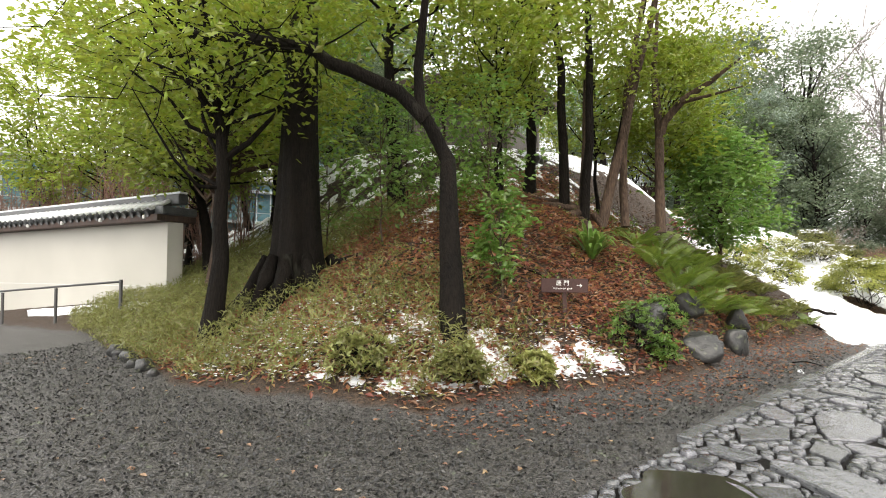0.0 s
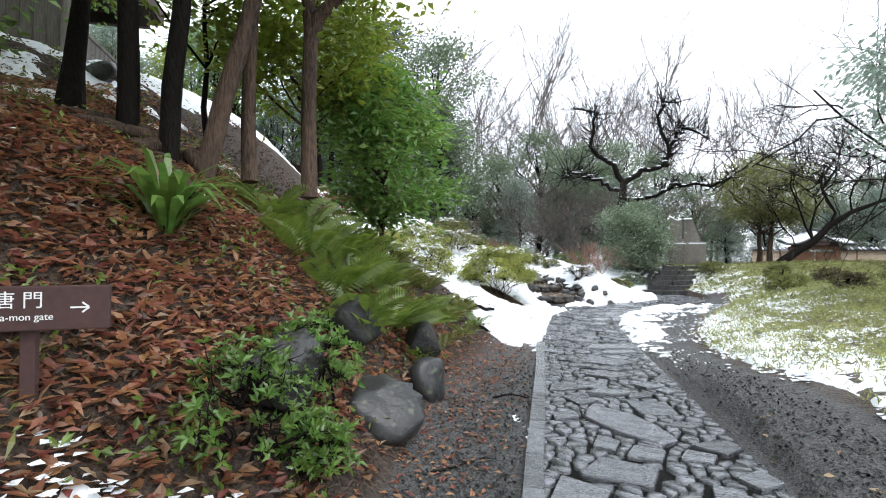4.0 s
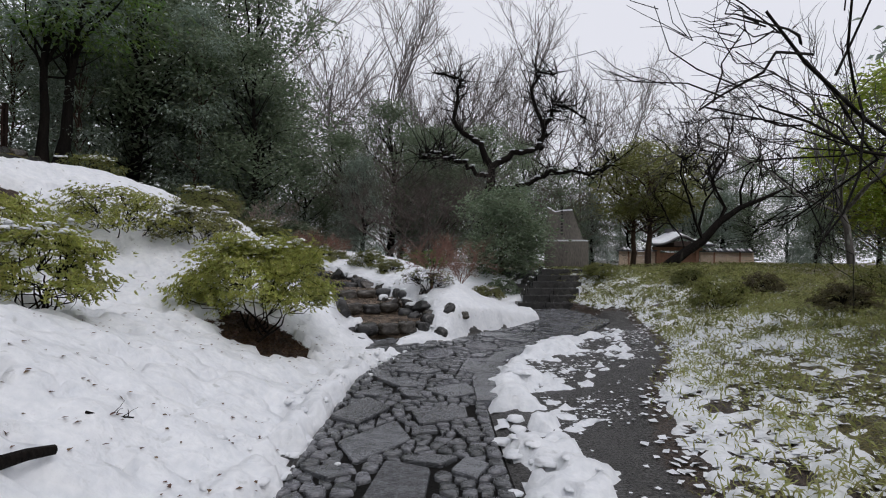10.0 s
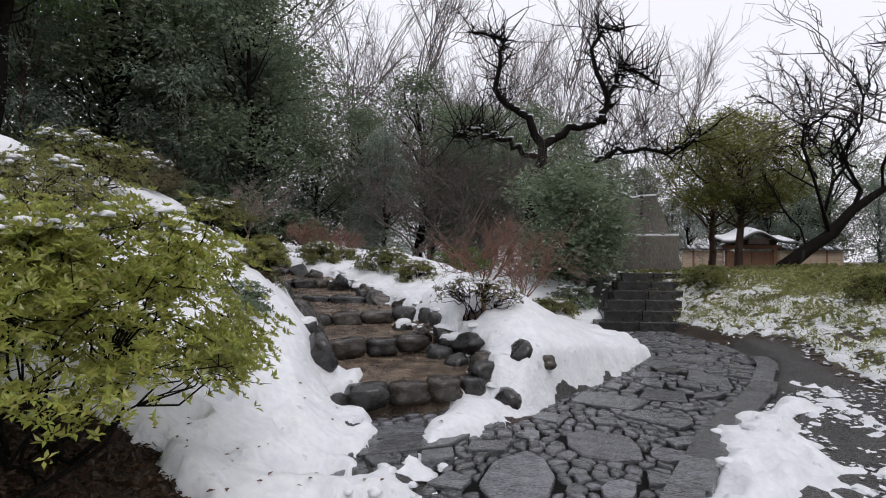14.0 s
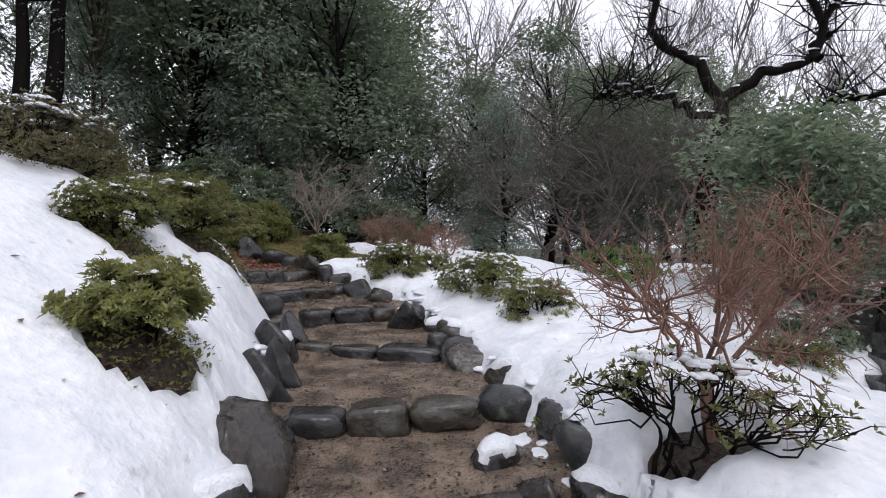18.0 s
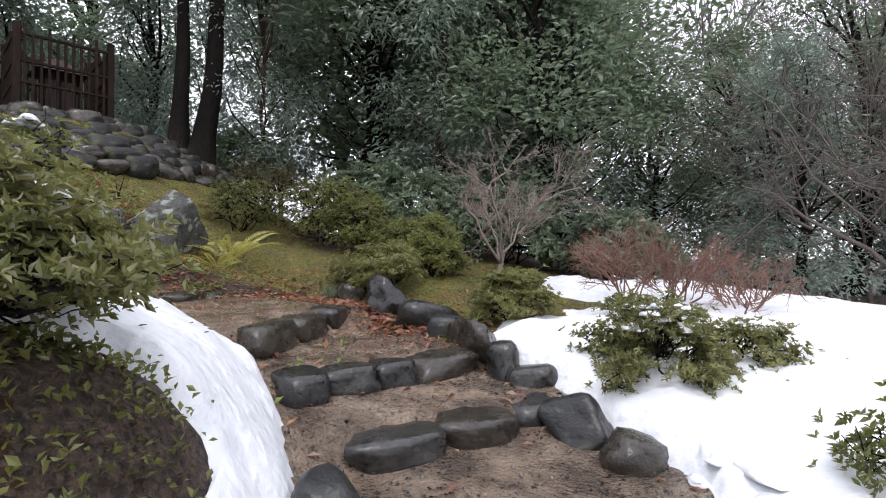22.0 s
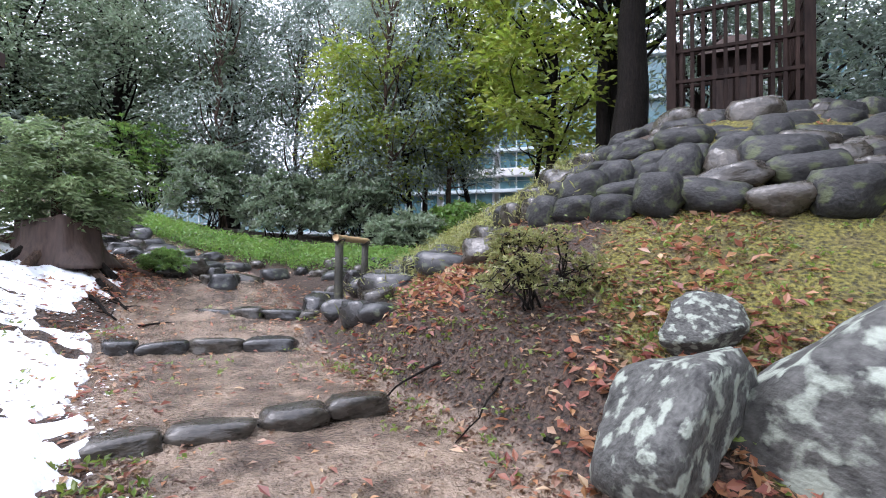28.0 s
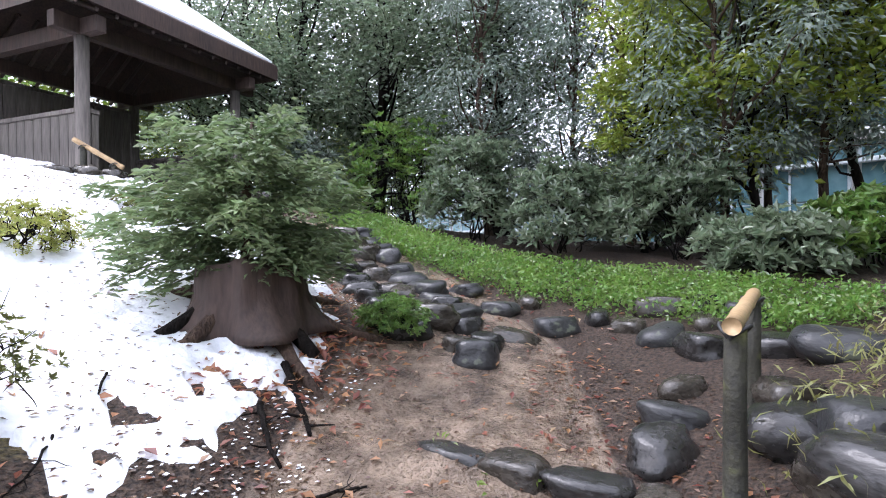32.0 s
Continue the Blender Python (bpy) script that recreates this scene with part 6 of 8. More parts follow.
ax = (P2 - P1) / np.linalg.norm(P2 - P1)
AW, AD, AF = 3.15, 3.0, 4.78
arbour = thing("garden_arbour", (P1[0], P1[1], AF), "open timber arbour with a dark snow-covered roof", "arbour", turn=math.degrees(math.atan2(ax[1], ax[0])))
# local x runs along the front, local y goes in
for x in (0, AW):
    for y in (0, AD):
        part("post", Shape().add(*tube([(x, y, -0.5), (x, y, 2.15)], 0.1, 14)), WOOD_GREY, arbour)
for y in (0, AD):
    part("beam", box(AW + 0.9, 0.16, 0.24, (AW / 2, y, 2.1), 0.015), WOOD_DARK, arbour)
for x in (0, AW):
    part("beam", box(0.16, AD + 0.9, 0.24, (x, AD / 2, 2.1), 0.015), WOOD_DARK, arbour)
part("floor_slab", box(AW + 0.4, AD + 0.4, 0.3, (AW / 2, AD / 2, -0.3), 0.02), ROCK_BROWN, arbour)


def board_run(a, b, h, z, parent, gap=0.2):
    """A low wall of upright boards from a to b under a rail."""
    a, b = np.array(a, float), np.array(b, float)
    d = b - a
    length = float(np.linalg.norm(d))
    turn = math.degrees(math.atan2(d[1], d[0]))
    n = max(2, int(length / gap))
    for k in range(n):
        c = a + d * (k + 0.5) / n
        part("board", box(length / n - 0.012, 0.03, h, (0, 0, 0), 0.004, None), WOOD_GREY, parent).matrix_basis = pose(c[0], c[1], z, 0, 0, turn)
    c = (a + b) / 2
    part("rail", box(length, 0.09, 0.07, (0, 0, h), 0.01), WOOD_GREY, parent).matrix_basis = pose(c[0], c[1], z, 0, 0, turn)


board_run((0, 0.1), (0, AD - 0.1), 0.95, 0.0, arbour)
board_run((AW, 0.1), (AW, AD - 0.1), 0.8, 0.0, arbour)
board_run((0.1, AD), (AW - 0.1, AD), 1.9, 0.0, arbour)
board_run((0.0, -0.0), (0.25, 0.0), 0.95, 0.0, arbour)


def hip_roof(over, z, rise, thick):
    x0, x1, y0, y1 = -over, AW + over, -over, AD + over
    mx, my, r = AW / 2, AD / 2, 0.45
    low = [(x0, y0, z), (x1, y0, z), (x1, y1, z), (x0, y1, z)]
    high = [(mx - r, my, z + rise), (mx + r, my, z + rise), (mx + r, my + 0.02, z + rise), (mx - r, my + 0.02, z + rise)]
    v = low + high + [(x, y, zz - thick) for x, y, zz in low] + [(x, y, zz - thick) for x, y, zz in high]
    f = [(k, (k + 1) % 4, 4 + (k + 1) % 4, 4 + k) for k in range(4)] + [(4, 5, 6, 7)]
    f += [(8 + k, 12 + k, 12 + (k + 1) % 4, 8 + (k + 1) % 4) for k in range(4)] + [(k, 8 + k, 8 + (k + 1) % 4, (k + 1) % 4) for k in range(4)]
    return Shape().add(np.array(v), f)


part("roof", hip_roof(0.6, 2.72, 1.6, 0.3), WOOD_DARK, arbour, flat=True)
part("roof_snow", hip_roof(0.52, 2.82, 1.57, 0.07), SNOW, arbour, "melting snow on the roof", flat=True)
for k in range(14):
    x = -0.45 + k * (AW + 0.9) / 13
    for side in (0, 1):
        y0, y1 = (-0.55, 0.6) if side == 0 else (AD - 0.6, AD + 0.55)
        z0, z1 = (2.42, 3.1) if side == 0 else (3.1, 2.42)
        part("rafter", Shape().add(*tube([(x, y0, z0 - 0.05), (x, y1, z1 - 0.25)], 0.035, 6)), WOOD_DARK, arbour)
part("bench", box(AW - 0.4, 0.4, 0.06, (AW / 2, AD - 0.35, 0.42), 0.01), WOOD_DARK, arbour)
for x in (0.5, AW - 0.5):
    part("bench_leg", box(0.08, 0.34, 0.42, (x, AD - 0.35, 0), 0.01), WOOD_DARK, arbour)
for k in range(16):
    g = np.random.default_rng(60 + k)
    t = k / 15
    q = P1 + ax * (-1.0 + 5.2 * t) + np.array([-ax[1], ax[0]]) * -1 * g.uniform(0.9, 1.3)
    tagged(stone((q[0], q[1], gz(*q) - 0.05), (g.uniform(0.4, 0.65), 0.4, g.uniform(0.3, 0.42)), ROCK_BROWN, STONE_KINDS, 1600 + k, name="foundation_stone"), "rounded stone edging the arbour's terrace", "stone", "stones below the arbour")
    q = P1 + np.array([-ax[1], ax[0]]) * (-1.0 + 5.0 * t) - ax * g.uniform(0.7, 1.0)
    tagged(stone((q[0], q[1], min(gz(*q), AF - 0.3) - 0.05), (g.uniform(0.4, 0.65), 0.4, g.uniform(0.3, 0.42)), ROCK_GREY, STONE_KINDS, 1650 + k, name="foundation_stone"), "rounded stone edging the arbour's terrace", "stone", "stones below the arbour")

# ---- shrine in its lattice cage ----
cage = thing("shrine_cage", (CAGE[0] - 0.2, CAGE[1] - 0.1, 4.68), "brown wooden lattice cage round a small shrine", "shrine", turn=-6)
cage.matrix_basis = cage.matrix_basis @ Matrix.Diagonal((1.38, 1.38, 0.84, 1))
part("base_frame", box(1.15, 1.15, 0.1, (0, 0, -0.02), 0.01), WOOD_SHADED, cage)
part("base_step", box(1.32, 1.32, 0.09, (0, 0, -0.1), 0.01), WOOD_SHADED, cage)
for x in (-0.5, 0.5):
    for y in (-0.5, 0.5):
        part("post", box(0.075, 0.075, 1.75, (x, y, 0.08), 0.006), WOOD_SHADED, cage)
for side in range(4):
    turn = Matrix.Rotation(side * math.pi / 2, 4, "Z")
    for z in (0.16, 0.62, 1.05, 1.6):
        part("rail", box(1.0, 0.045, 0.05, (0, -0.5, z), 0.005), WOOD_SHADED, cage).matrix_basis = turn
    for k in range(11):
        part("bar", box(0.03, 0.03, 1.5 + 0.25 * (k % 3 == 0), (-0.42 + k * 0.084, -0.5, 0.1), 0.003), WOOD_SHADED, cage).matrix_basis = turn
shrine = thing("small_shrine", (CAGE[0] - 0.2, CAGE[1] - 0.1, 4.77), "small weathered wooden shrine with a grey roof", "shrine", turn=-6)
part("body", box(0.5, 0.5, 0.75, (0, 0, 0.1), 0.01), WOOD_SHADED, shrine)
part("plinth", box(0.62, 0.62, 0.1, (0, 0, 0), 0.01), WOOD_DARK, shrine)
bm = bmesh.new()
bmesh.ops.create_cone(bm, cap_ends=True, segments=4, radius1=0.58, radius2=0.12, depth=0.3)
bmesh.ops.rotate(bm, matrix=Matrix.Rotation(math.pi / 4, 3, "Z"), verts=bm.verts)
bmesh.ops.translate(bm, vec=(0, 0, 1.0), verts=bm.verts)
part("roof", bm, WOOD_DARK, shrine)
for y in (-0.12, 0.12):
    part("door", box(0.02, 0.2, 0.55, (0.26, y, 0.15), 0.004), WOOD_DARK, shrine)

# ---- sign, bamboo rails ----
SIGN = (-5.2, 1.2)
sign = thing("wooden_sign", on_ground(*SIGN, 0.02), "brown painted sign board on a post among fallen leaves", "sign", turn=34)
part("post", box(0.055, 0.055, 0.66, (0, 0.03, -0.15), 0.005), SIGN_BROWN, sign)
board = part("board", box(0.6, 0.035, 0.185, (0, -0.02, 0.34), 0.008), SIGN_BROWN, sign)


def lettering(text, size, at, parent, spacing=1.0):
    curve = bpy.data.curves.new("lettering", "FONT")
    curve.body, curve.size, curve.extrude, curve.align_x, curve.space_character = text, size, 0.0015, "CENTER", spacing
    ob = bpy.data.objects.new("lettering_form", curve)
    scene.collection.objects.link(ob)
    me = bpy.data.meshes.new_from_object(ob)
    bpy.data.objects.remove(ob)
    me.materials.clear()
    me.materials.append(LETTER_WHITE)
    made_ = new("lettering", me)
    made_.parent = parent
    made_.matrix_basis = pose(*at, 90, 0, 0)
    return made_


lettering("唐 門", 0.075, (-0.02, -0.0395, 0.44), board)
lettering("Kara-mon gate", 0.04, (-0.02, -0.0395, 0.385), board)
part("arrow_shaft", box(0.065, 0.003, 0.007, (0.19, -0.039, 0.43)), LETTER_WHITE, board)
for s in (-1, 1):
    part("arrow_head", box(0.032, 0.003, 0.007, (0.213, -0.039, 0.43 + s * 0.0105), 0, (0, s * 40, 0)), LETTER_WHITE, board)


def bamboo_rail(a, b, h, label, tops=None):
    """Two mossy posts with a bamboo pole tied across their tops."""
    za, zb = on_ground(*a)[2], on_ground(*b)[2]
    if tops:
        za, zb = tops[0] - h, tops[1] - h
    top = thing("bamboo_rail", (*a, za), label, "handrail", "bamboo handrails")
    ends = [np.array([0, 0, 0.0]), np.array([b[0] - a[0], b[1] - a[1], zb - za])]
    for e in ends:
        part("post", Shape().add(*tube([e + (0, 0, -0.35), e + (0.004, 0, h * 0.5), e + (0, 0.003, h)], (0.05, 0.046, 0.044), 12)), POST_MOSSY, top)
    d = (ends[1] - ends[0]) / np.linalg.norm(ends[1] - ends[0])
    p0, p1 = ends[0] - d * 0.14 + (0, 0, h + 0.03), ends[1] + d * 0.16 + (0, 0, h + 0.03)
    n = 13
    t = np.linspace(0, 1, n)
    pole = part("pole", Shape().add(*tube(p0 + np.outer(t, p1 - p0), 0.036 + 0.004 * (np.arange(n) % 4 == 3), 14)), BAMBOO, top)
    for e in ends:
        part("rope", Shape().add(*tube([e + (0, 0, h - 0.04) + 0.06 * np.array([math.cos(u), math.sin(u), 0.9 * abs(math.sin(u)) + 0.1]) for u in np.linspace(0, 6.2, 14)], 0.008, 6)), IRON, top)
    return top


bamboo_rail((-13.98, 18.61), (-15.15, 18.3), 0.7, "bamboo pole tied on two mossy wooden posts", (3.29, 3.3))
bamboo_rail((-13.23, 10.35), (-12.88, 10.1), 0.6, "short bamboo handrail on a dark post in the snow", (4.88, 5.14))


# ---- planting, space by space ----
# the hill at the start of the walk
g = np.random.default_rng(3)
dark_base = on_ground(-5.65, -0.35, 0.1)
leafy_tree("leaning_tree", dark_base, 6.5, 3.0, 0.17, 41, BARK_DARK, LEAF_LIME, "leaning dark-barked tree with a forked trunk", clumps=46, per=60, size=0.12, low=0.66, lean=(-0.1, 0.05), trunk_points=[(0.03, -0.02, -0.15), (0, 0, 0.1), (-0.05, 0.03, 0.6), (-0.2, 0.12, 1.2), (-0.34, 0.22, 1.8), (-0.48, 0.33, 2.25), (-0.6, 0.2, 2.6), (-0.72, 0.05, 2.97), (-0.74, 0.03, 3.5), (-0.68, 0.1, 4.4), (-0.6, 0.2, 5.6)], limbs=False, puff=0.16)
limb = thing("overhanging_limb", (dark_base[0] - 0.7, dark_base[1] + 0.07, dark_base[2] + 2.9), "long bare dark limb of a leaning tree", "limb")
part("branch", Shape().add(*tube([(0.03, 0.04, -0.1), (-0.2, -0.24, 0.27), (-0.58, -0.7, 0.55), (-0.78, -0.95, 0.66), (-0.94, -1.13, 0.86), (-1.2, -1.45, 0.92), (-1.5, -1.8, 1.0), (-2.1, -2.4, 1.1)], (0.1, 0.095, 0.09, 0.085, 0.08, 0.075, 0.07, 0.05), 10)), BARK_DARK, limb)
gl = np.random.default_rng(143)
tips = np.linspace(0, 1, 40)[:, None] * np.array([-2.9, -2.2, 0.3]) + np.array([-1.2, -1.3, 1.0]) + gl.normal(size=(40, 3)) * (0.6, 0.6, 0.35)
part("leaf_spray", Shape().add(*leaves(np.repeat(tips, 34, 0) + gl.normal(size=(1360, 3)) * 0.22, 0.13, 0.45, 144, 0.3, None, 0.25, tumble=0.8)), LEAF_LIME, limb, flat=True)
part("twig_spray", Shape().add(*twigs(np.repeat(np.array([[-0.9, -1.1, 0.85], [-1.5, -1.8, 1.0], [-2.1, -2.4, 1.1], [-1.2, -1.45, 0.92]]), 10, 0), tips, np.full(40, 0.018), np.full(40, 0.004), 0.2, 145, 6)), BARK_DARK, limb)
big_base = on_ground(-9.1, -0.75, 0.2)
big = leafy_tree("great_tree", big_base, 11.0, 3.6, 0.5, 42, BARK_DARK, LEAF_LIME, "great old tree with a fluted dark trunk and spreading roots", clumps=42, per=60, size=0.15, low=0.68, trunk_points=[(0, 0, -0.2), (0, 0, 0.15), (-0.02, 0, 0.7), (-0.05, 0.02, 1.6), (-0.1, 0.05, 3), (-0.12, 0.1, 5), (-0.1, 0.15, 8), (0, 0.2, 10)])
for k in range(9):
    a = 2 * math.pi * k / 9 + g.uniform(-0.2, 0.2)
    q = np.array([math.cos(a), math.sin(a)])
    tip = q * g.uniform(0.8, 1.25)
    z = gz(big_base[0] + tip[0], big_base[1] + tip[1]) - big_base[2]
    part("root", Shape().add(*tube([(*(q * 0.5), 0.62), (*(q * 0.62), 0.36 + z * 0.15), (*(q * 0.78), 0.16 + z * 0.5), (*(q * 1.0), 0.06 + z * 0.8), (*(tip * 1.15), z - 0.05)], (0.08, 0.13, 0.12, 0.09, 0.035), 9)), BARK_DARK if k != 2 else BARK_GREY, big)
multi = thing("multi_stem_tree", on_ground(-6.8, 3.85, 0.1), "clump of slender brown stems rising from tangled roots", "tree")
for k, (dx, dy, r, h, lx, ly) in enumerate([(-0.28, -0.2, 0.09, 5.2, -0.05, 0.0), (-0.08, 0.05, 0.075, 5.5, 0.0, 0.05), (0.12, -0.12, 0.08, 5.0, 0.02, 0.0), (0.34, 0.1, 0.085, 5.2, 0.22, 0.1), (0.1, 0.42, 0.06, 5.0, 0.1, 0.2), (0.55, 0.55, 0.07, 4.5, 0.05, 0.1)]):
    p = bent((dx, dy, -0.1), (dx + lx * h, dy + ly * h, h), 0.05, g, 8)
    part("stem", Shape().add(*tube(p, np.linspace(r * 1.2, r * 0.5, 8), 9)), BARK_BROWN if k % 2 else BARK_DARK, multi)
for k in range(12):
    a = g.uniform(0, 6.28)
    q, m_ = np.array([math.cos(a), math.sin(a)]), g.uniform(0.6, 1.5)
    pts = [(q[0] * m_ * t + 0.15 * math.sin(t * 5 + k), q[1] * m_ * t, gz(-6.8 + q[0] * m_ * t, 3.85 + q[1] * m_ * t) - multi.matrix_basis.translation.z + 0.08 * (1 - t)) for t in (0.1, 0.35, 0.6, 0.8, 1.0)]
    part("root", Shape().add(*tube(pts, (0.07, 0.06, 0.045, 0.035, 0.015), 7)), BARK_BROWN, multi)
c = crown_points(g, 3.6, 2.4, 0.0, 90, "round") + (0.9, 0.9, 2.5)
q = np.repeat(c, 90, 0) + g.normal(size=(8100, 3)) * 0.34
part("crown", Shape().add(*leaves(q, 0.12, 0.5, 5, 0.4)), LEAF_LIME, multi, flat=True)
arch = Shape().add(*tube([(0.9, 1.2, 1.6), (1.0, 1.2, 1.9), (1.35, 1.25, 2.25), (1.8, 1.3, 2.45), (2.3, 1.35, 2.75)], (0.085, 0.08, 0.07, 0.05, 0.02), 8))
arch.add(*tube([(0.9, 1.2, -0.2), (0.88, 1.2, 0.8), (0.9, 1.2, 1.7), (0.75, 1.3, 3.0), (0.8, 1.4, 4.2)], (0.1, 0.09, 0.085, 0.06, 0.03), 8))
arch.add(*tube([(1.3, 1.25, 2.2), (1.8, 1.1, 2.15), (2.4, 1.2, 2.2)], (0.04, 0.03, 0.01), 6))
part("arching_stem", arch, BARK_BROWN, multi)
leafy_tree("wall_side_tree", on_ground(-12.2, -1.2), 6.2, 3.2, 0.16, 43, BARK_BROWN, LEAF_LIME, "brown-barked tree with yellow-green leaves by the wall", clumps=80, per=70, size=0.12, low=0.45, lean=(-0.05, 0), puff=0.13)
leafy_tree("wall_side_tree", on_ground(-14.3, -0.6), 5.2, 2.6, 0.16, 44, BARK_DARK, LEAF_LIME, "dark crooked tree leaning towards the wall", clumps=64, per=70, size=0.12, low=0.45, lean=(-0.25, -0.1), puff=0.14)
leafy_tree("hill_tree", on_ground(-10.5, 2.2), 8.5, 2.6, 0.17, 45, BARK_DARK, LEAF_LIME, "yellow-green tree on the hill top", clumps=36, per=60, size=0.14, low=0.5)
leafy_tree("hill_tree", on_ground(-8.6, 4.4), 7.5, 2.2, 0.12, 46, BARK_DARK, LEAF_LIME, "dark-barked tree with yellow-green leaves on the hill", clumps=44, per=60, size=0.13, low=0.55)
leafy_tree("hill_tree", on_ground(-13.0, 0.8), 8.0, 2.6, 0.2, 47, BARK_DARK, LEAF_GREEN, "green-leaved tree on the hill behind the trunks", clumps=40, per=60, size=0.14, low=0.32)
leafy_tree("near_maple", on_ground(-9.0, -2.15), 6.0, 2.6, 0.15, 48, BARK_DARK, LEAF_LIME, "crooked dark tree with light yellow-green leaves at the slope's edge", clumps=50, per=50, size=0.11, low=0.55, lean=(-0.04, -0.02))
leafy_tree("round_green_tree", on_ground(-5.95, 7.6), 3.1, 1.15, 0.05, 49, BARK_BROWN, LEAF_GREEN, "rounded bushy tree with glossy bright green leaves", clumps=60, per=85, size=0.1, low=0.22, puff=0.17)
leafy_tree("round_green_tree", on_ground(-6.6, 6.4), 4.6, 1.3, 0.06, 50, BARK_BROWN, LEAF_LIME, "light green leafy tree above the ferns", clumps=50, per=75, size=0.11, low=0.4, puff=0.17)
for k, (x, y, h, w) in enumerate([(-8.4, 3.3, 4.4, 1.5), (-9.6, 5.4, 4.6, 1.7), (-7.5, 2.3, 3.9, 1.1), (-11.2, 4.0, 5.0, 1.8), (-7.6, 5.6, 4.8, 1.4)]):
    leafy_tree("slender_hill_tree", on_ground(x, y), h, w, 0.045, 310 + k, BARK_DARK, LEAF_LIME if k % 2 == 0 else LEAF_GREEN, "slender tree with light green leaves on the hill", clumps=40, per=34, size=0.095, low=0.42, group="slender trees on the hill", puff=0.2)
for k, (x, y, h, w) in enumerate([(-8.0, 0.2, 2.5, 0.95), (-6.7, 1.35, 2.6, 0.75), (-7.4, 1.0, 2.0, 0.6), (-8.3, 2.9, 1.9, 0.6), (-5.7, 0.6, 1.5, 0.35), (-9.0, 1.4, 2.4, 0.8), (-10.0, 0.2, 2.2, 0.9)]):
    leafy_tree("sapling", on_ground(x, y), h, w, 0.018, 51 + k, BARK_BROWN, LEAF_GREEN, "slender evergreen sapling rising from fallen leaves", clumps=30, per=16, size=0.085, low=0.25, group="saplings on the hill", puff=0.2, category="sapling")
for k in range(30):
    far = k / 29
    fern(on_ground(-4.8 - 1.2 * (k % 4) / 3 + g.uniform(-0.12, 0.12), 3.9 + 4.6 * far, 0.0), g.uniform(0.65, 0.95) * (1 - 0.4 * far), 60 + k, LEAF_FERN if k < 16 else LEAF_OLIVE, "feathery bright green fern hanging over the bank" if k < 16 else "dull olive fern drooping on the dark bank", 14, leaf_len=0.1)
for k in range(14):
    fern(on_ground(-4.45 - 0.28 * (k % 4), 4.6 + k * 0.3, 0.0), g.uniform(0.3, 0.55), 100 + k, LEAF_OLIVE if k % 3 else LEAF_FERN, "small yellowing fern low on the bank", count=9)
blade_tuft(on_ground(-5.85, 2.72), 0.85, 91, LEAF_GREEN, "tuft of broad arching green leaves", 60, 0.06)
for k, (x, y, w, h) in enumerate([(-4.64, 1.92, 0.7, 0.62), (-4.7, 2.75, 0.6, 0.55), (-4.4, 2.2, 0.4, 0.4), (-5.05, -0.75, 0.5, 0.45), (-5.9, -1.5, 0.6, 0.5), (-4.75, 0.1, 0.4, 0.35)]):
    shrub(on_ground(x, y), w, h, 92 + k, LEAF_GREEN if k < 3 else LEAF_SASA, "loose low bush with light green leaf sprays", 240 if k < 3 else 110, 0.05 if k < 3 else 0.07, bare=0.1, group="low bushes on the bank")
for k, (x, y, s) in enumerate([(-10.9, -3.05, 0.3), (-10.5, -3.05, 0.26), (-10.1, -3.0, 0.3), (-9.6, -3.02, 0.22), (-9.2, -2.95, 0.28), (-8.7, -2.95, 0.2)]):
    tagged(stone(on_ground(x, y, 0.04), (s, s * 0.8, s * 0.9), ROCK_GREY, STONE_KINDS, 1700 + k, name="edging_stone"), "small grey stone edging the slope", "stone", "stones at the slope's foot")

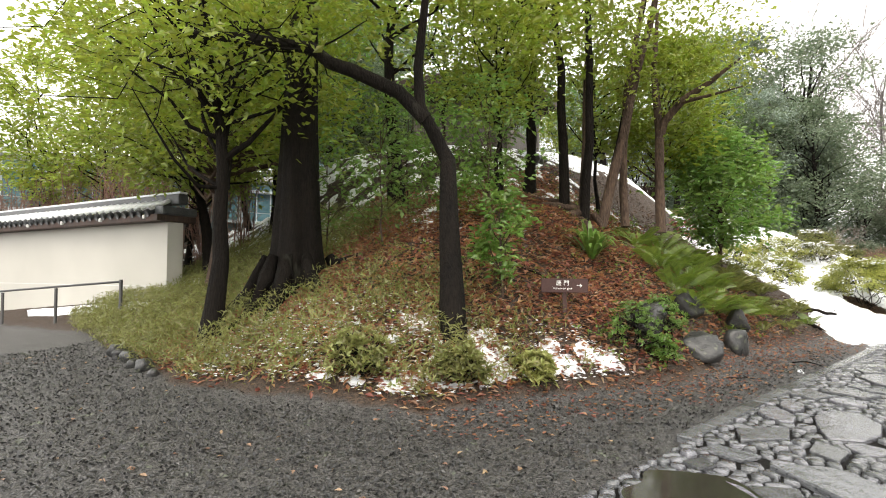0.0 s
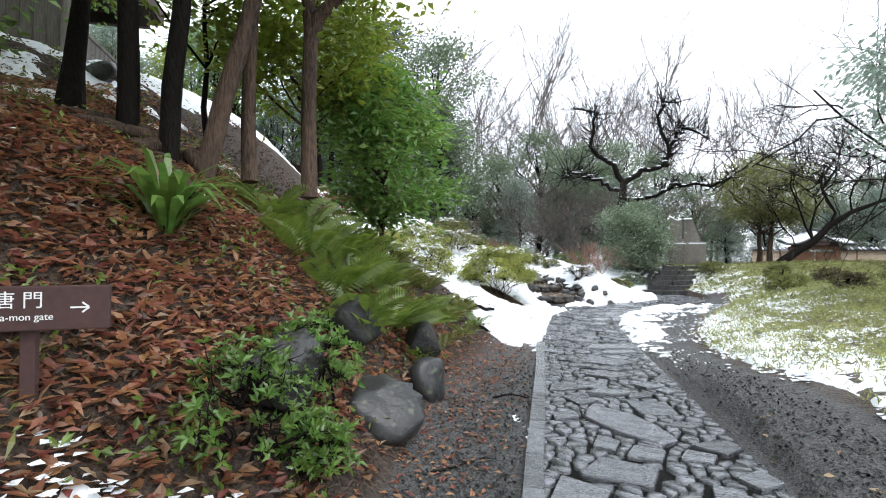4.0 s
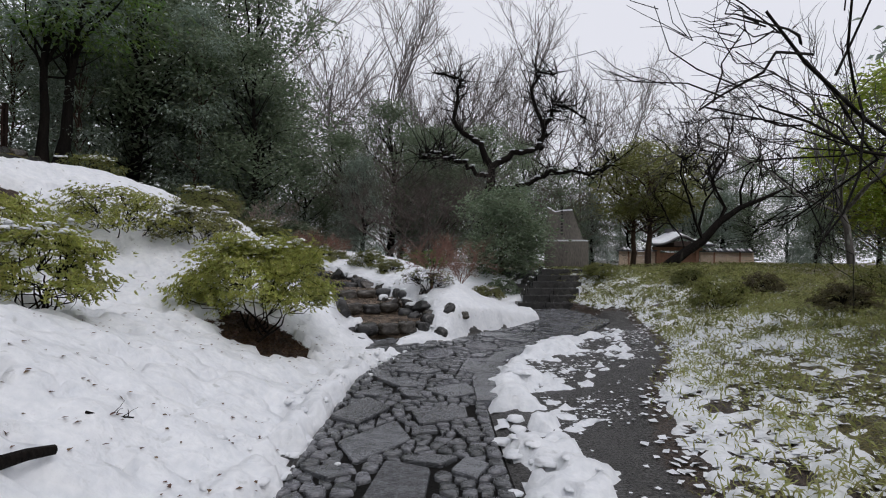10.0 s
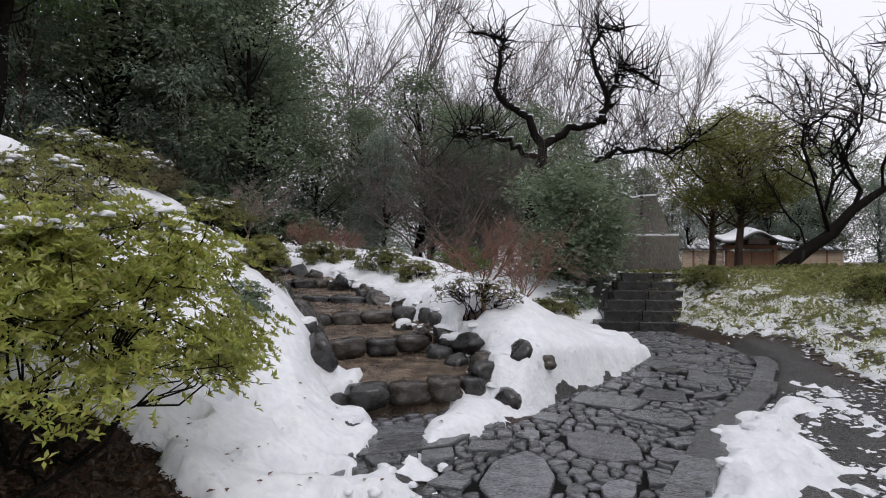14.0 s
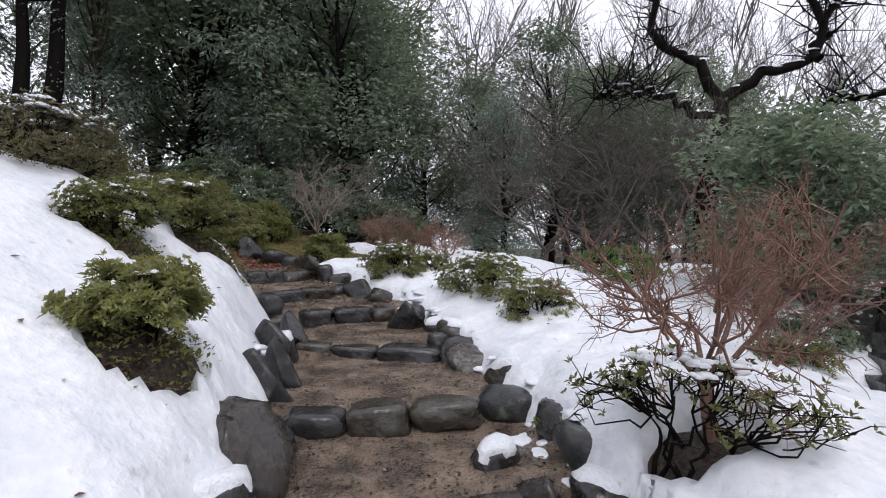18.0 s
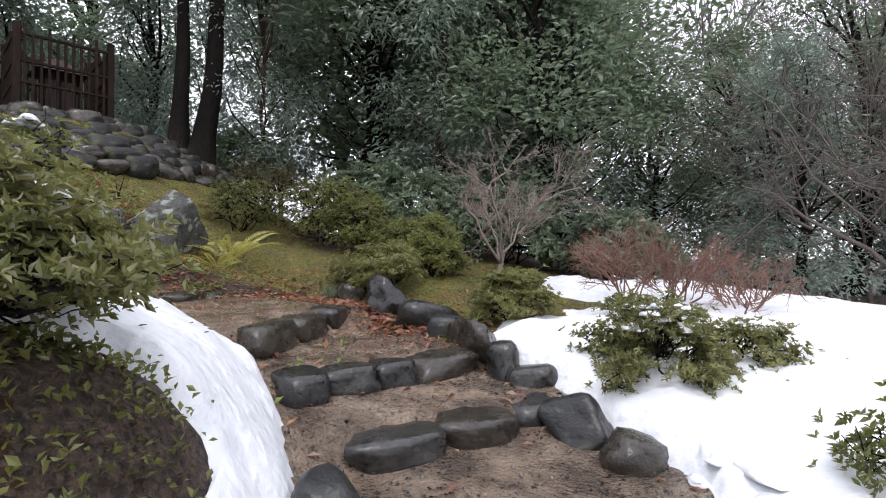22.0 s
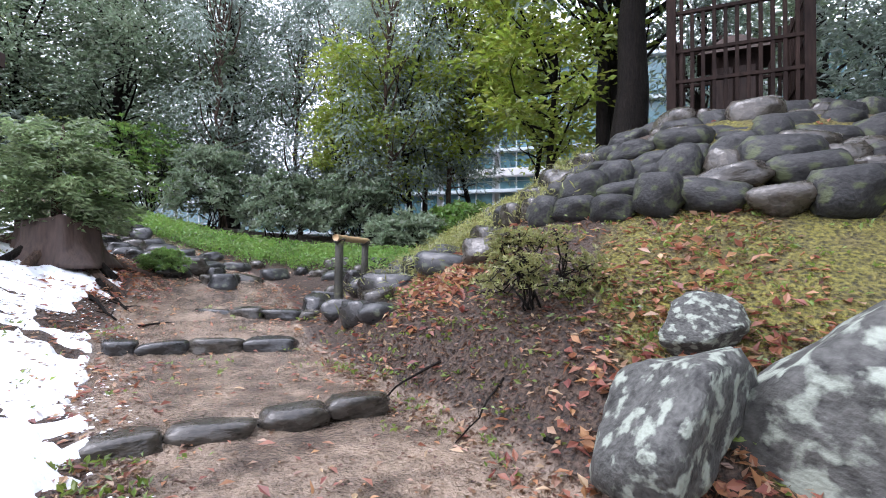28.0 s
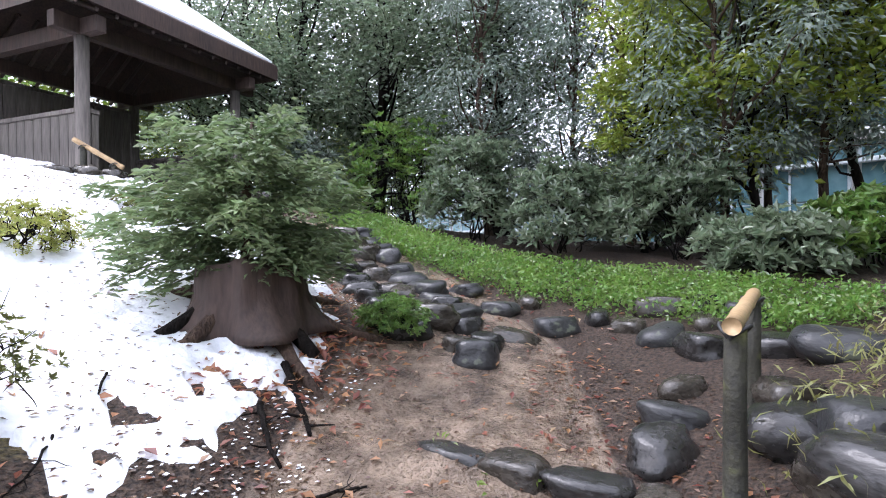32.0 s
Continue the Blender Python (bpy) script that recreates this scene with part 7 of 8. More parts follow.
# snow slope beside the path: x, y, width, height, leaf, snow lumps, label
AZALEA = "azalea bush with yellow-green leaves in the snow"
for k, (x, y, w, h, leaf, cap, label, count) in enumerate([
        (-6.25, 12.1, 1.25, 1.0, LEAF_AZALEA_PALE, 5, AZALEA, 1800), (-7.2, 12.4, 0.8, 0.5, LEAF_DARK, 4, "low dark bush dusted with snow", 700), (-4.8, 14.3, 2.0, 1.4, LEAF_AZALEA_PALE, 6, "broad azalea bush with dark soil under it", 3600),
        (-6.4, 16.0, 1.35, 0.85, LEAF_AZALEA, 8, "azalea bush with snow on its crown", 1600), (-7.3, 15.2, 1.4, 0.9, LEAF_AZALEA_PALE, 0, "rounded yellow-green azalea bush on the slope", 1800), (-7.9, 13.3, 1.5, 0.9, LEAF_AZALEA_PALE, 0, "rounded yellow-green azalea bush on the slope", 1800), (-6.9, 17.4, 1.1, 0.75, LEAF_OLIVE, 4, "olive azalea bush dusted with snow", 1300),
        (-8.3, 11.2, 1.3, 0.8, LEAF_RED, 3, "reddish-brown bush on the snowy slope", 1100), (-5.08, 17.95, 0.56, 0.36, LEAF_AZALEA, 4, "rounded azalea bush on a bare mossy mound", 1500), (-4.85, 16.7, 0.6, 0.38, LEAF_DARK, 6, "low dark bush dusted with snow", 600),
        (-6.15, 18.75, 0.66, 0.4, LEAF_OLIVE, 7, "low bush thickly capped with snow", 700), (-6.6, 19.75, 1.1, 0.5, LEAF_AZALEA, 4, "wide azalea bush on a mossy mound", 2800), (-7.4, 19.2, 1.2, 0.7, LEAF_BROWN, 6, "brownish azalea bush with snow on top", 1500), (-8.2, 20.0, 1.3, 0.8, LEAF_OLIVE, 2, "olive azalea bush above the stairs", 1500),
        (-7.3, 23.85, 0.72, 0.56, LEAF_AZALEA, 0, "clipped round yellow-green azalea", 1900), (-5.75, 23.0, 0.85, 0.6, LEAF_AZALEA, 7, "round azalea bush capped with snow", 1700), (-5.35, 23.5, 0.6, 0.45, LEAF_AZALEA, 2, "small round azalea bush by the snow", 800), (-4.2, 22.1, 1.05, 0.65, LEAF_OLIVE, 7, "loose azalea bush with snow in its twigs", 1500), (-3.5, 21.2, 0.75, 0.5, LEAF_AZALEA, 4, "small azalea bush in the snow", 1000),
        (-2.6, 26.2, 1.6, 0.85, LEAF_GREEN, 0, "spreading low evergreen bush", 1500), (-6.2, 24.2, 0.7, 0.4, LEAF_OLIVE, 1, "low olive bush at the snow's edge", 700), (-8.95, 23.78, 0.9, 0.56, LEAF_AZALEA, 0, "clipped round azalea on the mossy bank", 2300), (-9.0, 24.75, 0.7, 0.6, LEAF_OLIVE, 0, "rounded olive bush on the mossy bank", 1200), (-9.5, 25.1, 1.1, 0.75, LEAF_OLIVE, 0, "green bush behind the mossy bank", 1600),
        (-11.3, 24.9, 1.3, 1.1, LEAF_OLIVE, 0, "upright olive bush with dense twigs", 1900), (-10.5, 24.9, 1.0, 0.95, LEAF_OLIVE, 0, "upright olive bush with dense twigs", 1500), (-11.7, 23.7, 1.0, 0.8, LEAF_OLIVE, 0, "loose bush with a forked trunk on moss", 1000), (-12.4, 24.6, 1.2, 1.0, LEAF_BROWN, 0, "brownish bush at the foot of the stone mound", 1300),
        (-12.5, 21.0, 0.8, 0.55, LEAF_AZALEA, 0, "loose azalea bush growing on bare soil", 620), (-11.35, 16.35, 0.85, 0.75, LEAF_OLIVE, 0, "loose azalea bush with snow round its base", 800), (-13.1, 12.8, 0.7, 0.4, LEAF_OLIVE, 2, "low bush on the snowy slope", 700), (-14.4, 15.65, 0.55, 0.42, LEAF_GREEN, 0, "small evergreen bush beside the stones", 900), (-12.0, 14.0, 0.7, 0.5, LEAF_AZALEA_PALE, 0, "yellow-green bush in the snow", 700),
        (-10.6, 15.0, 1.0, 0.7, LEAF_AZALEA, 2, "azalea bush high on the snowy slope", 1200), (-9.3, 17.6, 1.2, 0.8, LEAF_OLIVE, 3, "olive azalea bush high on the slope", 1200),
        (3.8, 18.3, 1.15, 0.75, LEAF_OLIVE, 0, "rounded olive bush on the lawn", 1500), (4.3, 15.3, 0.8, 0.55, LEAF_BROWN, 0, "loose brownish bush on the lawn", 800), (3.4, 25.0, 1.1, 0.6, LEAF_OLIVE, 0, "rounded olive bush beside the monument", 1200), (5.6, 19.5, 0.9, 0.6, LEAF_BROWN, 0, "loose brownish bush on the lawn", 800), (4.9, 21.6, 1.0, 0.6, LEAF_OLIVE, 0, "rounded olive bush on the lawn", 1000), (6.6, 17.0, 1.3, 0.9, LEAF_OLIVE, 0, "rounded olive bush on the lawn", 1200),
        (-0.6, 23.6, 0.95, 0.5, LEAF_AZALEA, 4, "low azalea bush with snow beside the steps", 1100), (0.0, 24.6, 1.0, 0.7, LEAF_DARK, 2, "dark bush beside the monument's steps", 1200)]):
    shrub(on_ground(x, y), w, h, 140 + k, leaf, label, int(count * (6.5 if w > 1.9 else 2.6 if x < -3 and y > 13.5 else 1.4)), 0.036 if w > 1.9 else 0.03 if x < -3 and y > 13.5 else 0.045, cap, bare=0.27 if w > 1.9 else 0.2, group="azalea bushes", open_=0.38 if w > 1.9 else 0.0)
# leafless reddish bushes and the small dead tree
for k, (x, y, h, w, lv) in enumerate([(-2.4, 18.82, 1.05, 0.45, (6, 6, 6)), (-1.65, 20.6, 1.15, 0.55, (7, 6, 6)), (-6.6, 24.8, 0.75, 0.6, (6, 6, 5)), (-6.15, 25.1, 0.6, 0.6, (6, 6, 4)), (-5.6, 25.0, 0.55, 0.7, (6, 6, 4))]):
    bare_tree("bare_bush", on_ground(x, y), h, 0.032 if k == 0 else 0.024, 200 + k, TWIG_RED, "leafless bush with fine reddish twigs in the snow", stems=5 if k == 0 else 6, levels=lv, spread=0.7 if k == 0 else 0.6, lift=0.2, fork=0.3 if k == 0 else 0.12, wide=w, group="leafless bushes", category="bush")
shrub(on_ground(-2.5, 18.7), 1.05, 0.55, 207, LEAF_AZALEA, "thin low bush holding a few olive leaves", 900, 0.03, 3, bare=0.45, open_=0.4)
bare_tree("small_dead_tree", on_ground(-8.2, 25.1), 1.45, 0.036, 210, TWIG_PALE, "small leafless tree with pale forked stems", stems=5, levels=(6, 6, 6), spread=0.6, lift=0.2, fork=0.22, wide=0.5)
bare_tree("leafless_tree", on_ground(-4.2, 29.5), 2.6, 0.07, 211, TWIG_BROWN, "low leafless tree propped in the snow", stems=4, levels=(6, 6, 5), spread=0.6, lift=0.05, fork=0.25, wide=0.85)
fern(on_ground(-10.75, 23.0, 0.0), 0.75, 212, LEAF_YELLOW, "withered bright yellow fern on the mossy slope", 9, "yellow fern", 0.075)
fern(on_ground(-10.6, 22.75, 0.0), 0.5, 213, LEAF_YELLOW, "withered bright yellow fern on the mossy slope", 6, "yellow fern", 0.075)
blade_tuft(on_ground(-9.15, 23.2), 0.3, 214, LEAF_DARK, "tuft of thin dark grass between stones", 90, 0.008)
# camellia by the monument, gnarled tree, and trees across the lawn
leafy_tree("camellia_tree", on_ground(0.2, 26.4), 3.2, 1.9, 0.08, 220, BARK_BROWN, LEAF_DARK, "dense dark green camellia beside the monument", clumps=80, per=90, size=0.11, low=0.1, puff=0.16)
gnarled = thing("gnarled_tree", on_ground(0.3, 33.2, 0.2), "old gnarled leafless tree with snow along its limbs", "tree")
part("trunk", Shape().add(*tube([(0, 0, -0.3), (-0.2, 0, 1.5), (-0.1, 0, 3.0), (0.2, 0, 4.2), (0.25, 0, 5.3)], (0.45, 0.34, 0.28, 0.24, 0.19), 14)), BARK_DARK, gnarled)
for k, pts in enumerate([[(0.25, 0, 5.1), (1.3, 0, 5.9), (2.6, 0.2, 6.1), (2.9, 0.2, 7.4), (2.2, 0.2, 8.9), (2.5, 0, 9.8), (3.6, 0, 9.9)], [(0.2, 0, 5.2), (-0.4, 0, 6.4), (-1.4, 0.2, 7.0), (-1.7, 0.2, 8.4), (-1.3, 0.2, 9.6), (-2.6, 0.3, 10.0)],
                         [(0.1, 0, 4.0), (1.8, -0.3, 4.2), (3.4, -0.4, 4.9), (5.4, -0.5, 4.8), (6.5, -0.4, 5.4)], [(2.6, 0.2, 6.1), (3.1, 0.4, 7.6), (3.7, 0.5, 8.6), (5.2, 0.6, 7.8)], [(0.0, 0, 4.6), (-1.4, 0.1, 5.4), (-2.4, 0.2, 5.9), (-3.4, 0.4, 5.6)]]):
    p = np.array(pts, float)
    p = np.stack([np.interp(np.linspace(0, len(p) - 1, 18), range(len(p)), p[:, j]) for j in range(3)], 1) + np.random.default_rng(k).normal(size=(18, 3)) * 0.07
    limb_ = part("limb", Shape().add(*tube(p, np.linspace(0.18 if k < 2 else 0.13, 0.04, 18), 9)), BARK_DARK, gnarled)
    flat_ = [i for i in range(17) if abs(p[i + 1, 2] - p[i, 2]) < 0.22]
    if flat_:
        tagged(part("limb_snow", snow_lumps(p[flat_] + (0, 0, 0.09), np.full(len(flat_), 0.16), k), SNOW, gnarled, "snow lying along the limb"), kind="stuff")
    st = p[np.repeat(np.arange(6, 18), 9)]
    gg = np.random.default_rng(40 + k)
    en = st + gg.normal(size=st.shape) * 0.8 + (0, 0, 0.5)
    part("twig_spray", Shape().add(*twigs(st, en, np.full(len(st), 0.03), np.full(len(st), 0.008), 0.2, k)), BARK_DARK, gnarled)
lean_tree = thing("leaning_bare_tree", on_ground(7.5, 28.8), "dark leafless tree leaning low over the lawn", "tree")
bow = [(-0.1, 0, -0.3), (0, 0, 0.1), (0.7, 0, 0.65), (1.5, 0.1, 1.15), (2.2, 0.1, 1.95), (3.2, 0.2, 2.6), (4.2, 0.2, 3.0), (5.2, 0.3, 3.45)]
part("trunk", Shape().add(*tube(bow, (0.26, 0.24, 0.2, 0.18, 0.15, 0.11, 0.08, 0.04), 12)), BARK_DARK, lean_tree)
gt = np.random.default_rng(230)
for k, (start, end, r) in enumerate([(bow[3], (1.7, 0.0, 4.2), 0.085), (bow[4], (2.9, 0.6, 5.6), 0.09), (bow[3], (0.4, -0.4, 4.6), 0.07), (bow[5], (4.4, -0.5, 5.0), 0.065), (bow[6], (6.3, 0.0, 3.4), 0.05), (bow[4], (1.2, 0.9, 5.2), 0.06), (bow[2], (-0.3, 0.5, 3.0), 0.045)]):
    s_, _ = branching(start, end, r, (6, 6, 5), gt, 0.55, 0.12, 0.18, 0.5)
    part("limb", s_, BARK_DARK, lean_tree)
bare_tree("overhanging_bare_tree", on_ground(10.5, 18.5), 7.0, 0.12, 231, BARK_DARK, "wide leafless tree reaching over the lawn", stems=6, levels=(5, 5, 5), spread=0.5, lift=0.08, fork=0.3, lean=(-0.35, 0.0), wide=0.75)
bare_tree("overhanging_bare_tree", on_ground(13.5, 26.5), 7.0, 0.12, 232, BARK_GREY, "wide leafless tree reaching over the lawn", stems=5, levels=(5, 5, 5), spread=0.5, lift=0.1, fork=0.3, lean=(-0.2, 0.0), wide=0.7)
leafy_tree("brown_conifer", on_ground(8.7, 34.0), 7.0, 2.7, 0.18, 233, BARK_BROWN, LEAF_OLIVE, "layered conifer with brownish green needles", clumps=110, per=80, size=0.17, low=0.48, form="round", wide=0.25)
leafy_tree("brown_conifer", on_ground(9.5, 38.0), 7.0, 3.0, 0.18, 234, BARK_BROWN, LEAF_OLIVE, "layered conifer with olive green needles", clumps=80, per=70, size=0.16, low=0.5, form="round", wide=0.15)
leafy_tree("pale_pine", on_ground(19.0, 31.0), 9.5, 3.6, 0.25, 235, BARK_BROWN, LEAF_LIME, "spreading tree with layered yellow-green foliage", clumps=80, per=80, size=0.2, low=0.3)
leafy_tree("pale_pine", on_ground(24.5, 34.0), 9.0, 3.6, 0.25, 236, BARK_BROWN, LEAF_OLIVE, "spreading tree with layered olive foliage", clumps=80, per=80, size=0.2, low=0.2)
leafy_tree("lawn_evergreen", on_ground(5.6, 11.6), 6.5, 2.6, 0.16, 237, BARK_DARK, LEAF_BLUE, "broad evergreen with grey-green hanging leaves", clumps=80, per=70, size=0.13, low=0.4, droop=0.5, wide=0.35)
# by the fence, the mound and the stump
for k, (x, y, r, lx, h, bark) in enumerate([(-17.9, 21.55, 0.3, -0.08, 8.5, BARK_DARK), (-19.3, 20.9, 0.17, 0.06, 8.5, BARK_DARK), (-19.0, 21.4, 0.16, 0.02, 9, BARK_DARK), (-15.3, 24.5, 0.16, 0.04, 9, BARK_DARK), (-15.0, 24.75, 0.22, 0.07, 9, BARK_DARK)]):
    leafy_tree("mound_tree", on_ground(x, y), h, 2.6, r, 240 + k, bark, LEAF_BLUE if k % 2 else LEAF_GREEN, "dark wet trunk of a tall tree by the stone mound", clumps=50, per=42, size=0.16, low=0.5, lean=(lx, 0.03), group="trees by the stone mound", droop=0.5, wide=0.28)
shrub(on_ground(-15.9, 26.2), 2.2, 1.8, 246, LEAF_DARK, "dense dark bush behind the shrine", 3000, 0.09)
for k, (x, y, w, h, leaf) in enumerate([(-18.7, 12.4, 2.0, 2.0, LEAF_DARK), (-18.8, 10.2, 2.4, 2.4, LEAF_GREEN), (-17.2, 8.0, 2.2, 2.0, LEAF_BLUE), (-19.4, 16.0, 1.7, 1.6, LEAF_DARK), (-19.7, 18.3, 1.6, 1.0, LEAF_GREEN), (-20.6, 21.8, 2.0, 1.5, LEAF_GREEN), (-19.5, 24.0, 2.4, 1.8, LEAF_DARK), (-21.5, 27, 3, 2.5, LEAF_DARK), (-18.9, 14.2, 1.8, 1.6, LEAF_DARK), (-18.8, 17.3, 1.3, 0.8, LEAF_DARK), (-20.4, 15.0, 2.0, 1.8, LEAF_DARK)]):
    shrub(on_ground(x, y), w, h, 250 + k, leaf, "dense evergreen bush below the young trees", 1400, 0.12, group="evergreen bushes by the fence", bare=0.15)
for k, (x, y, w, h) in enumerate([(-10.9, 26.6, 2.0, 1.5), (-12.6, 26.9, 2.0, 1.6), (-9.2, 26.9, 1.8, 1.3), (-7.6, 27.4, 1.8, 1.1)]):
    shrub(on_ground(x, y), w, h, 270 + k, LEAF_DARK, "dense dark evergreen bush at the wood's edge", 2200, 0.1, group="bushes at the wood's edge", bare=0.1)
stump = thing("tree_stump", on_ground(-13.3, 15.25, 0.08), "broad mossy stump with spreading roots and dead leaves", "stump")
bm = bmesh.new()
bmesh.ops.create_cone(bm, cap_ends=True, segments=48, radius1=0.46, radius2=0.4, depth=0.56)
bmesh.ops.subdivide_edges(bm, edges=[e for e in bm.edges if abs(e.verts[0].co.z - e.verts[1].co.z) > 0.1], cuts=8)
for v in bm.verts:
    a = math.atan2(v.co.y, v.co.x)
    low_ = max(0, 0.05 - v.co.z)
    k = 1 + 0.05 * math.sin(a * 7) + 0.04 * math.sin(a * 13 + 1) + 0.05 * noise.noise(v.co * 9) + 1.5 * low_ ** 1.5 * (1 + 0.8 * math.sin(a * 5 + 0.6))
    v.co.x, v.co.y = v.co.x * k, v.co.y * k
    v.co.z += 0.26 + 0.09 * noise.noise(v.co * 4) * (1 if v.co.z > 0.1 else 0.2)
for f in bm.faces:
    f.smooth = True
part("bole", bm, WOOD_DARK, stump)
for k in range(9):
    a = 2 * math.pi * k / 9 + g.uniform(-0.25, 0.25)
    q, w_ = np.array([math.cos(a), math.sin(a)]), g.uniform(-0.35, 0.35)
    m_ = g.uniform(0.75, 1.35)
    side_ = np.array([-q[1], q[0]])
    run_ = [q * t + side_ * w_ * (t - 0.4) ** 2 for t in (0.38, 0.5, 0.66, m_ * 0.85, m_)]
    up_ = [0.2, 0.11, 0.04, 0.0, -0.06]
    pts_ = [(*r_, gz(-13.3 + r_[0], 15.25 + r_[1]) - stump.matrix_basis.translation.z + u_) for r_, u_ in zip(run_, up_)]
    part("root", Shape().add(*tube(pts_, (0.05, 0.06, 0.05, 0.035, 0.012), 8)), BARK_BROWN if k % 3 else BARK_DARK, stump)
yew = thing("young_yew", (-13.3, 15.2, on_ground(-13.3, 15.2)[2] + 0.42), "bushy young conifer growing from the old stump", "tree")
part("trunk", Shape().add(*tube([(0, 0, -0.1), (0.03, 0.02, 0.5), (-0.02, 0.05, 1.2)], (0.06, 0.045, 0.015), 8)), BARK_BROWN, yew)
gy = np.random.default_rng(262)
for tier in range(8):
    s_ = Shape()
    up = 0.06 + tier * 0.155
    out = (0.75, 0.95, 1.0, 1.0, 0.94, 0.84, 0.66, 0.42)[tier]
    for k in range(13 if tier < 6 else 8):
        a, reach = gy.uniform(0, 6.28), out * gy.uniform(0.6, 1.12)
        d_ = np.array([math.cos(a), math.sin(a), 0])
        n_ = np.array([-d_[1], d_[0], 0])
        t_ = np.linspace(0.08, 1, 6)
        rib = np.outer(t_ * reach, d_) + np.outer(up + gy.uniform(-0.05, 0.3) * t_ - 0.2 * t_ ** 2 * (1.2 - 0.1 * tier), (0, 0, 1))
        s_.add(*tube(rib, np.linspace(0.014, 0.003, 6), 4, False))
        m_ = int(130 * reach) + 30
        v_ = gy.uniform(0.25, 1.03, m_)
        at_ = np.stack([np.interp(v_, t_, rib[:, j_]) for j_ in range(3)], 1)
        off_ = gy.normal(size=m_) * 0.11 * (1.15 - 0.5 * v_)
        at_ = at_ + off_[:, None] * n_ + gy.normal(size=(m_, 3)) * (0.025, 0.025, 0.04) - np.c_[np.zeros((m_, 2)), 0.5 * np.abs(off_) ** 1.3]
        aim = d_ + np.sign(off_)[:, None] * n_ * 0.7 + (0, 0, -0.1)
        s_.add(*leaves(at_, 0.1, 0.3, 700 + tier * 20 + k, 0.35, aim, 0.1, tumble=0.8))
    tagged(part("spray_tier", s_, LEAF_YEW, yew, flat=True), kind="stuff")

# ---- carpets of small plants and fallen leaves ----
def scatter(n, x0, x1, y0, y1, weight, seed, over_snow=False):
    g = np.random.default_rng(seed)
    x, y = g.uniform(x0, x1, n), g.uniform(y0, y1, n)
    keep = g.random(n) < weight(x, y)
    x, y = x[keep], y[keep]
    return np.c_[x, y, top_surface(x, y) if over_snow else ground_surface(x, y)]


def slope_of(x, y):
    return lateral(x, y, HILL_FOOT)[1]


def litter(name, pts, size, mat, label, seed, lift=0.02, wide=0.5, flat=0.8):
    g = np.random.default_rng(seed)
    pts = pts + np.c_[np.zeros((len(pts), 2)), g.uniform(0.004, lift, len(pts))]
    tagged(part(name, Shape().add(*leaves(pts, size, wide, seed, flat, None, 0.0, 0.13)), mat, flat=True), label, "leaves", kind="stuff")


def hill_leaves(x, y):
    s = slope_of(x, y)
    return smooth(0.0, 0.5, s) * smooth(8.0, 4.6, y) * (1 - 0.55 * smooth(1.3, 0.5, s) * smooth(-0.3, 0.6, y)) * (0.35 + 0.9 * (fractal(x, y, 0.8, 50) - 0.25)) * (s < 6)


litter("fallen_leaves", scatter(80000, -12, -3.6, -3.2, 8.5, hill_leaves, 1), 0.12, LEAF_RED, "carpet of wet red-brown fallen leaves on the hill", 1, 0.05, 0.42, 0.65)
litter("fallen_leaves", scatter(60000, -12, -3.6, 1.2, 12, lambda x, y: np.maximum(hill_leaves(x, y), 0.22 * (slope_of(x, y) > 0.1) * (y < 10)), 21), 0.075, LEAF_MOULD, "dark wet leaf mould on the bank", 21, 0.06, 0.45, 0.6)
litter("fallen_leaves", scatter(16000, -12, -3.6, -3.2, 9, hill_leaves, 22, True), 0.085, LEAF_RED, "scattered red-brown leaves lying on thin snow", 22, 0.04, 0.42, 0.65)
litter("fallen_leaves", scatter(34000, -12, -3.6, -3.2, 8, hill_leaves, 2, True), 0.1, LEAF_TAN, "pale tan fallen leaves scattered on the hill", 2, 0.05, 0.42, 0.65)


def foot_leaves(x, y):
    s = slope_of(x, y)
    return smooth(-0.9, 0.0, s) * smooth(0.4, 0.0, s) * smooth(10, 8, y) * smooth(-1.8, -1.0, y)


litter("fallen_leaves", scatter(9000, -6, -3, -2, 10, foot_leaves, 3), 0.06, LEAF_RED, "small wet leaves along the hill's foot", 3)


def trail_leaves(x, y):
    d, s, a = lateral(x, y, STAIR_LINE)
    side = np.exp(-((s + 1.0) / 0.45) ** 2) * (x < -7.5) * (0.9 - 0.65 * (x < -11)) + np.exp(-((s - 1.0) / 0.4) ** 2) * (x < -9.0) * 0.45 + 0.05 * (d < 1) * (x < -6)
    return side * (0.3 + 1.4 * (fractal(x, y, 1.4, 60) - 0.3))


litter("fallen_leaves", scatter(30000, -17, -6, 14, 24.5, trail_leaves, 4), 0.075, LEAF_RED, "red fallen leaves along the upper path", 4, 0.03, 0.45)
litter("fallen_leaves", scatter(7000, -17, -6, 14, 24.5, trail_leaves, 5), 0.07, LEAF_TAN, "pale fallen leaves along the upper path", 5, 0.03, 0.45)


def pile(x, y):
    a = 1.2 * np.exp(-(((x + 13.45) / 0.6) ** 2 + ((y - 20.15) / 0.45) ** 2)) + np.exp(-(((x + 11.35) / 0.6) ** 2 + ((y - 21.95) / 0.6) ** 2)) + np.exp(-(((x + 12.6) / 0.9) ** 2 + ((y - 21.9) / 0.45) ** 2)) * 0.2
    return a + np.exp(-(((x + 8.4) / 0.9) ** 2 + ((y - 23.1) / 0.25) ** 2)) * 0.8 + np.exp(-(((x + 13.3) / 0.8) ** 2 + ((y - 15.7) / 0.5) ** 2)) * 0.5


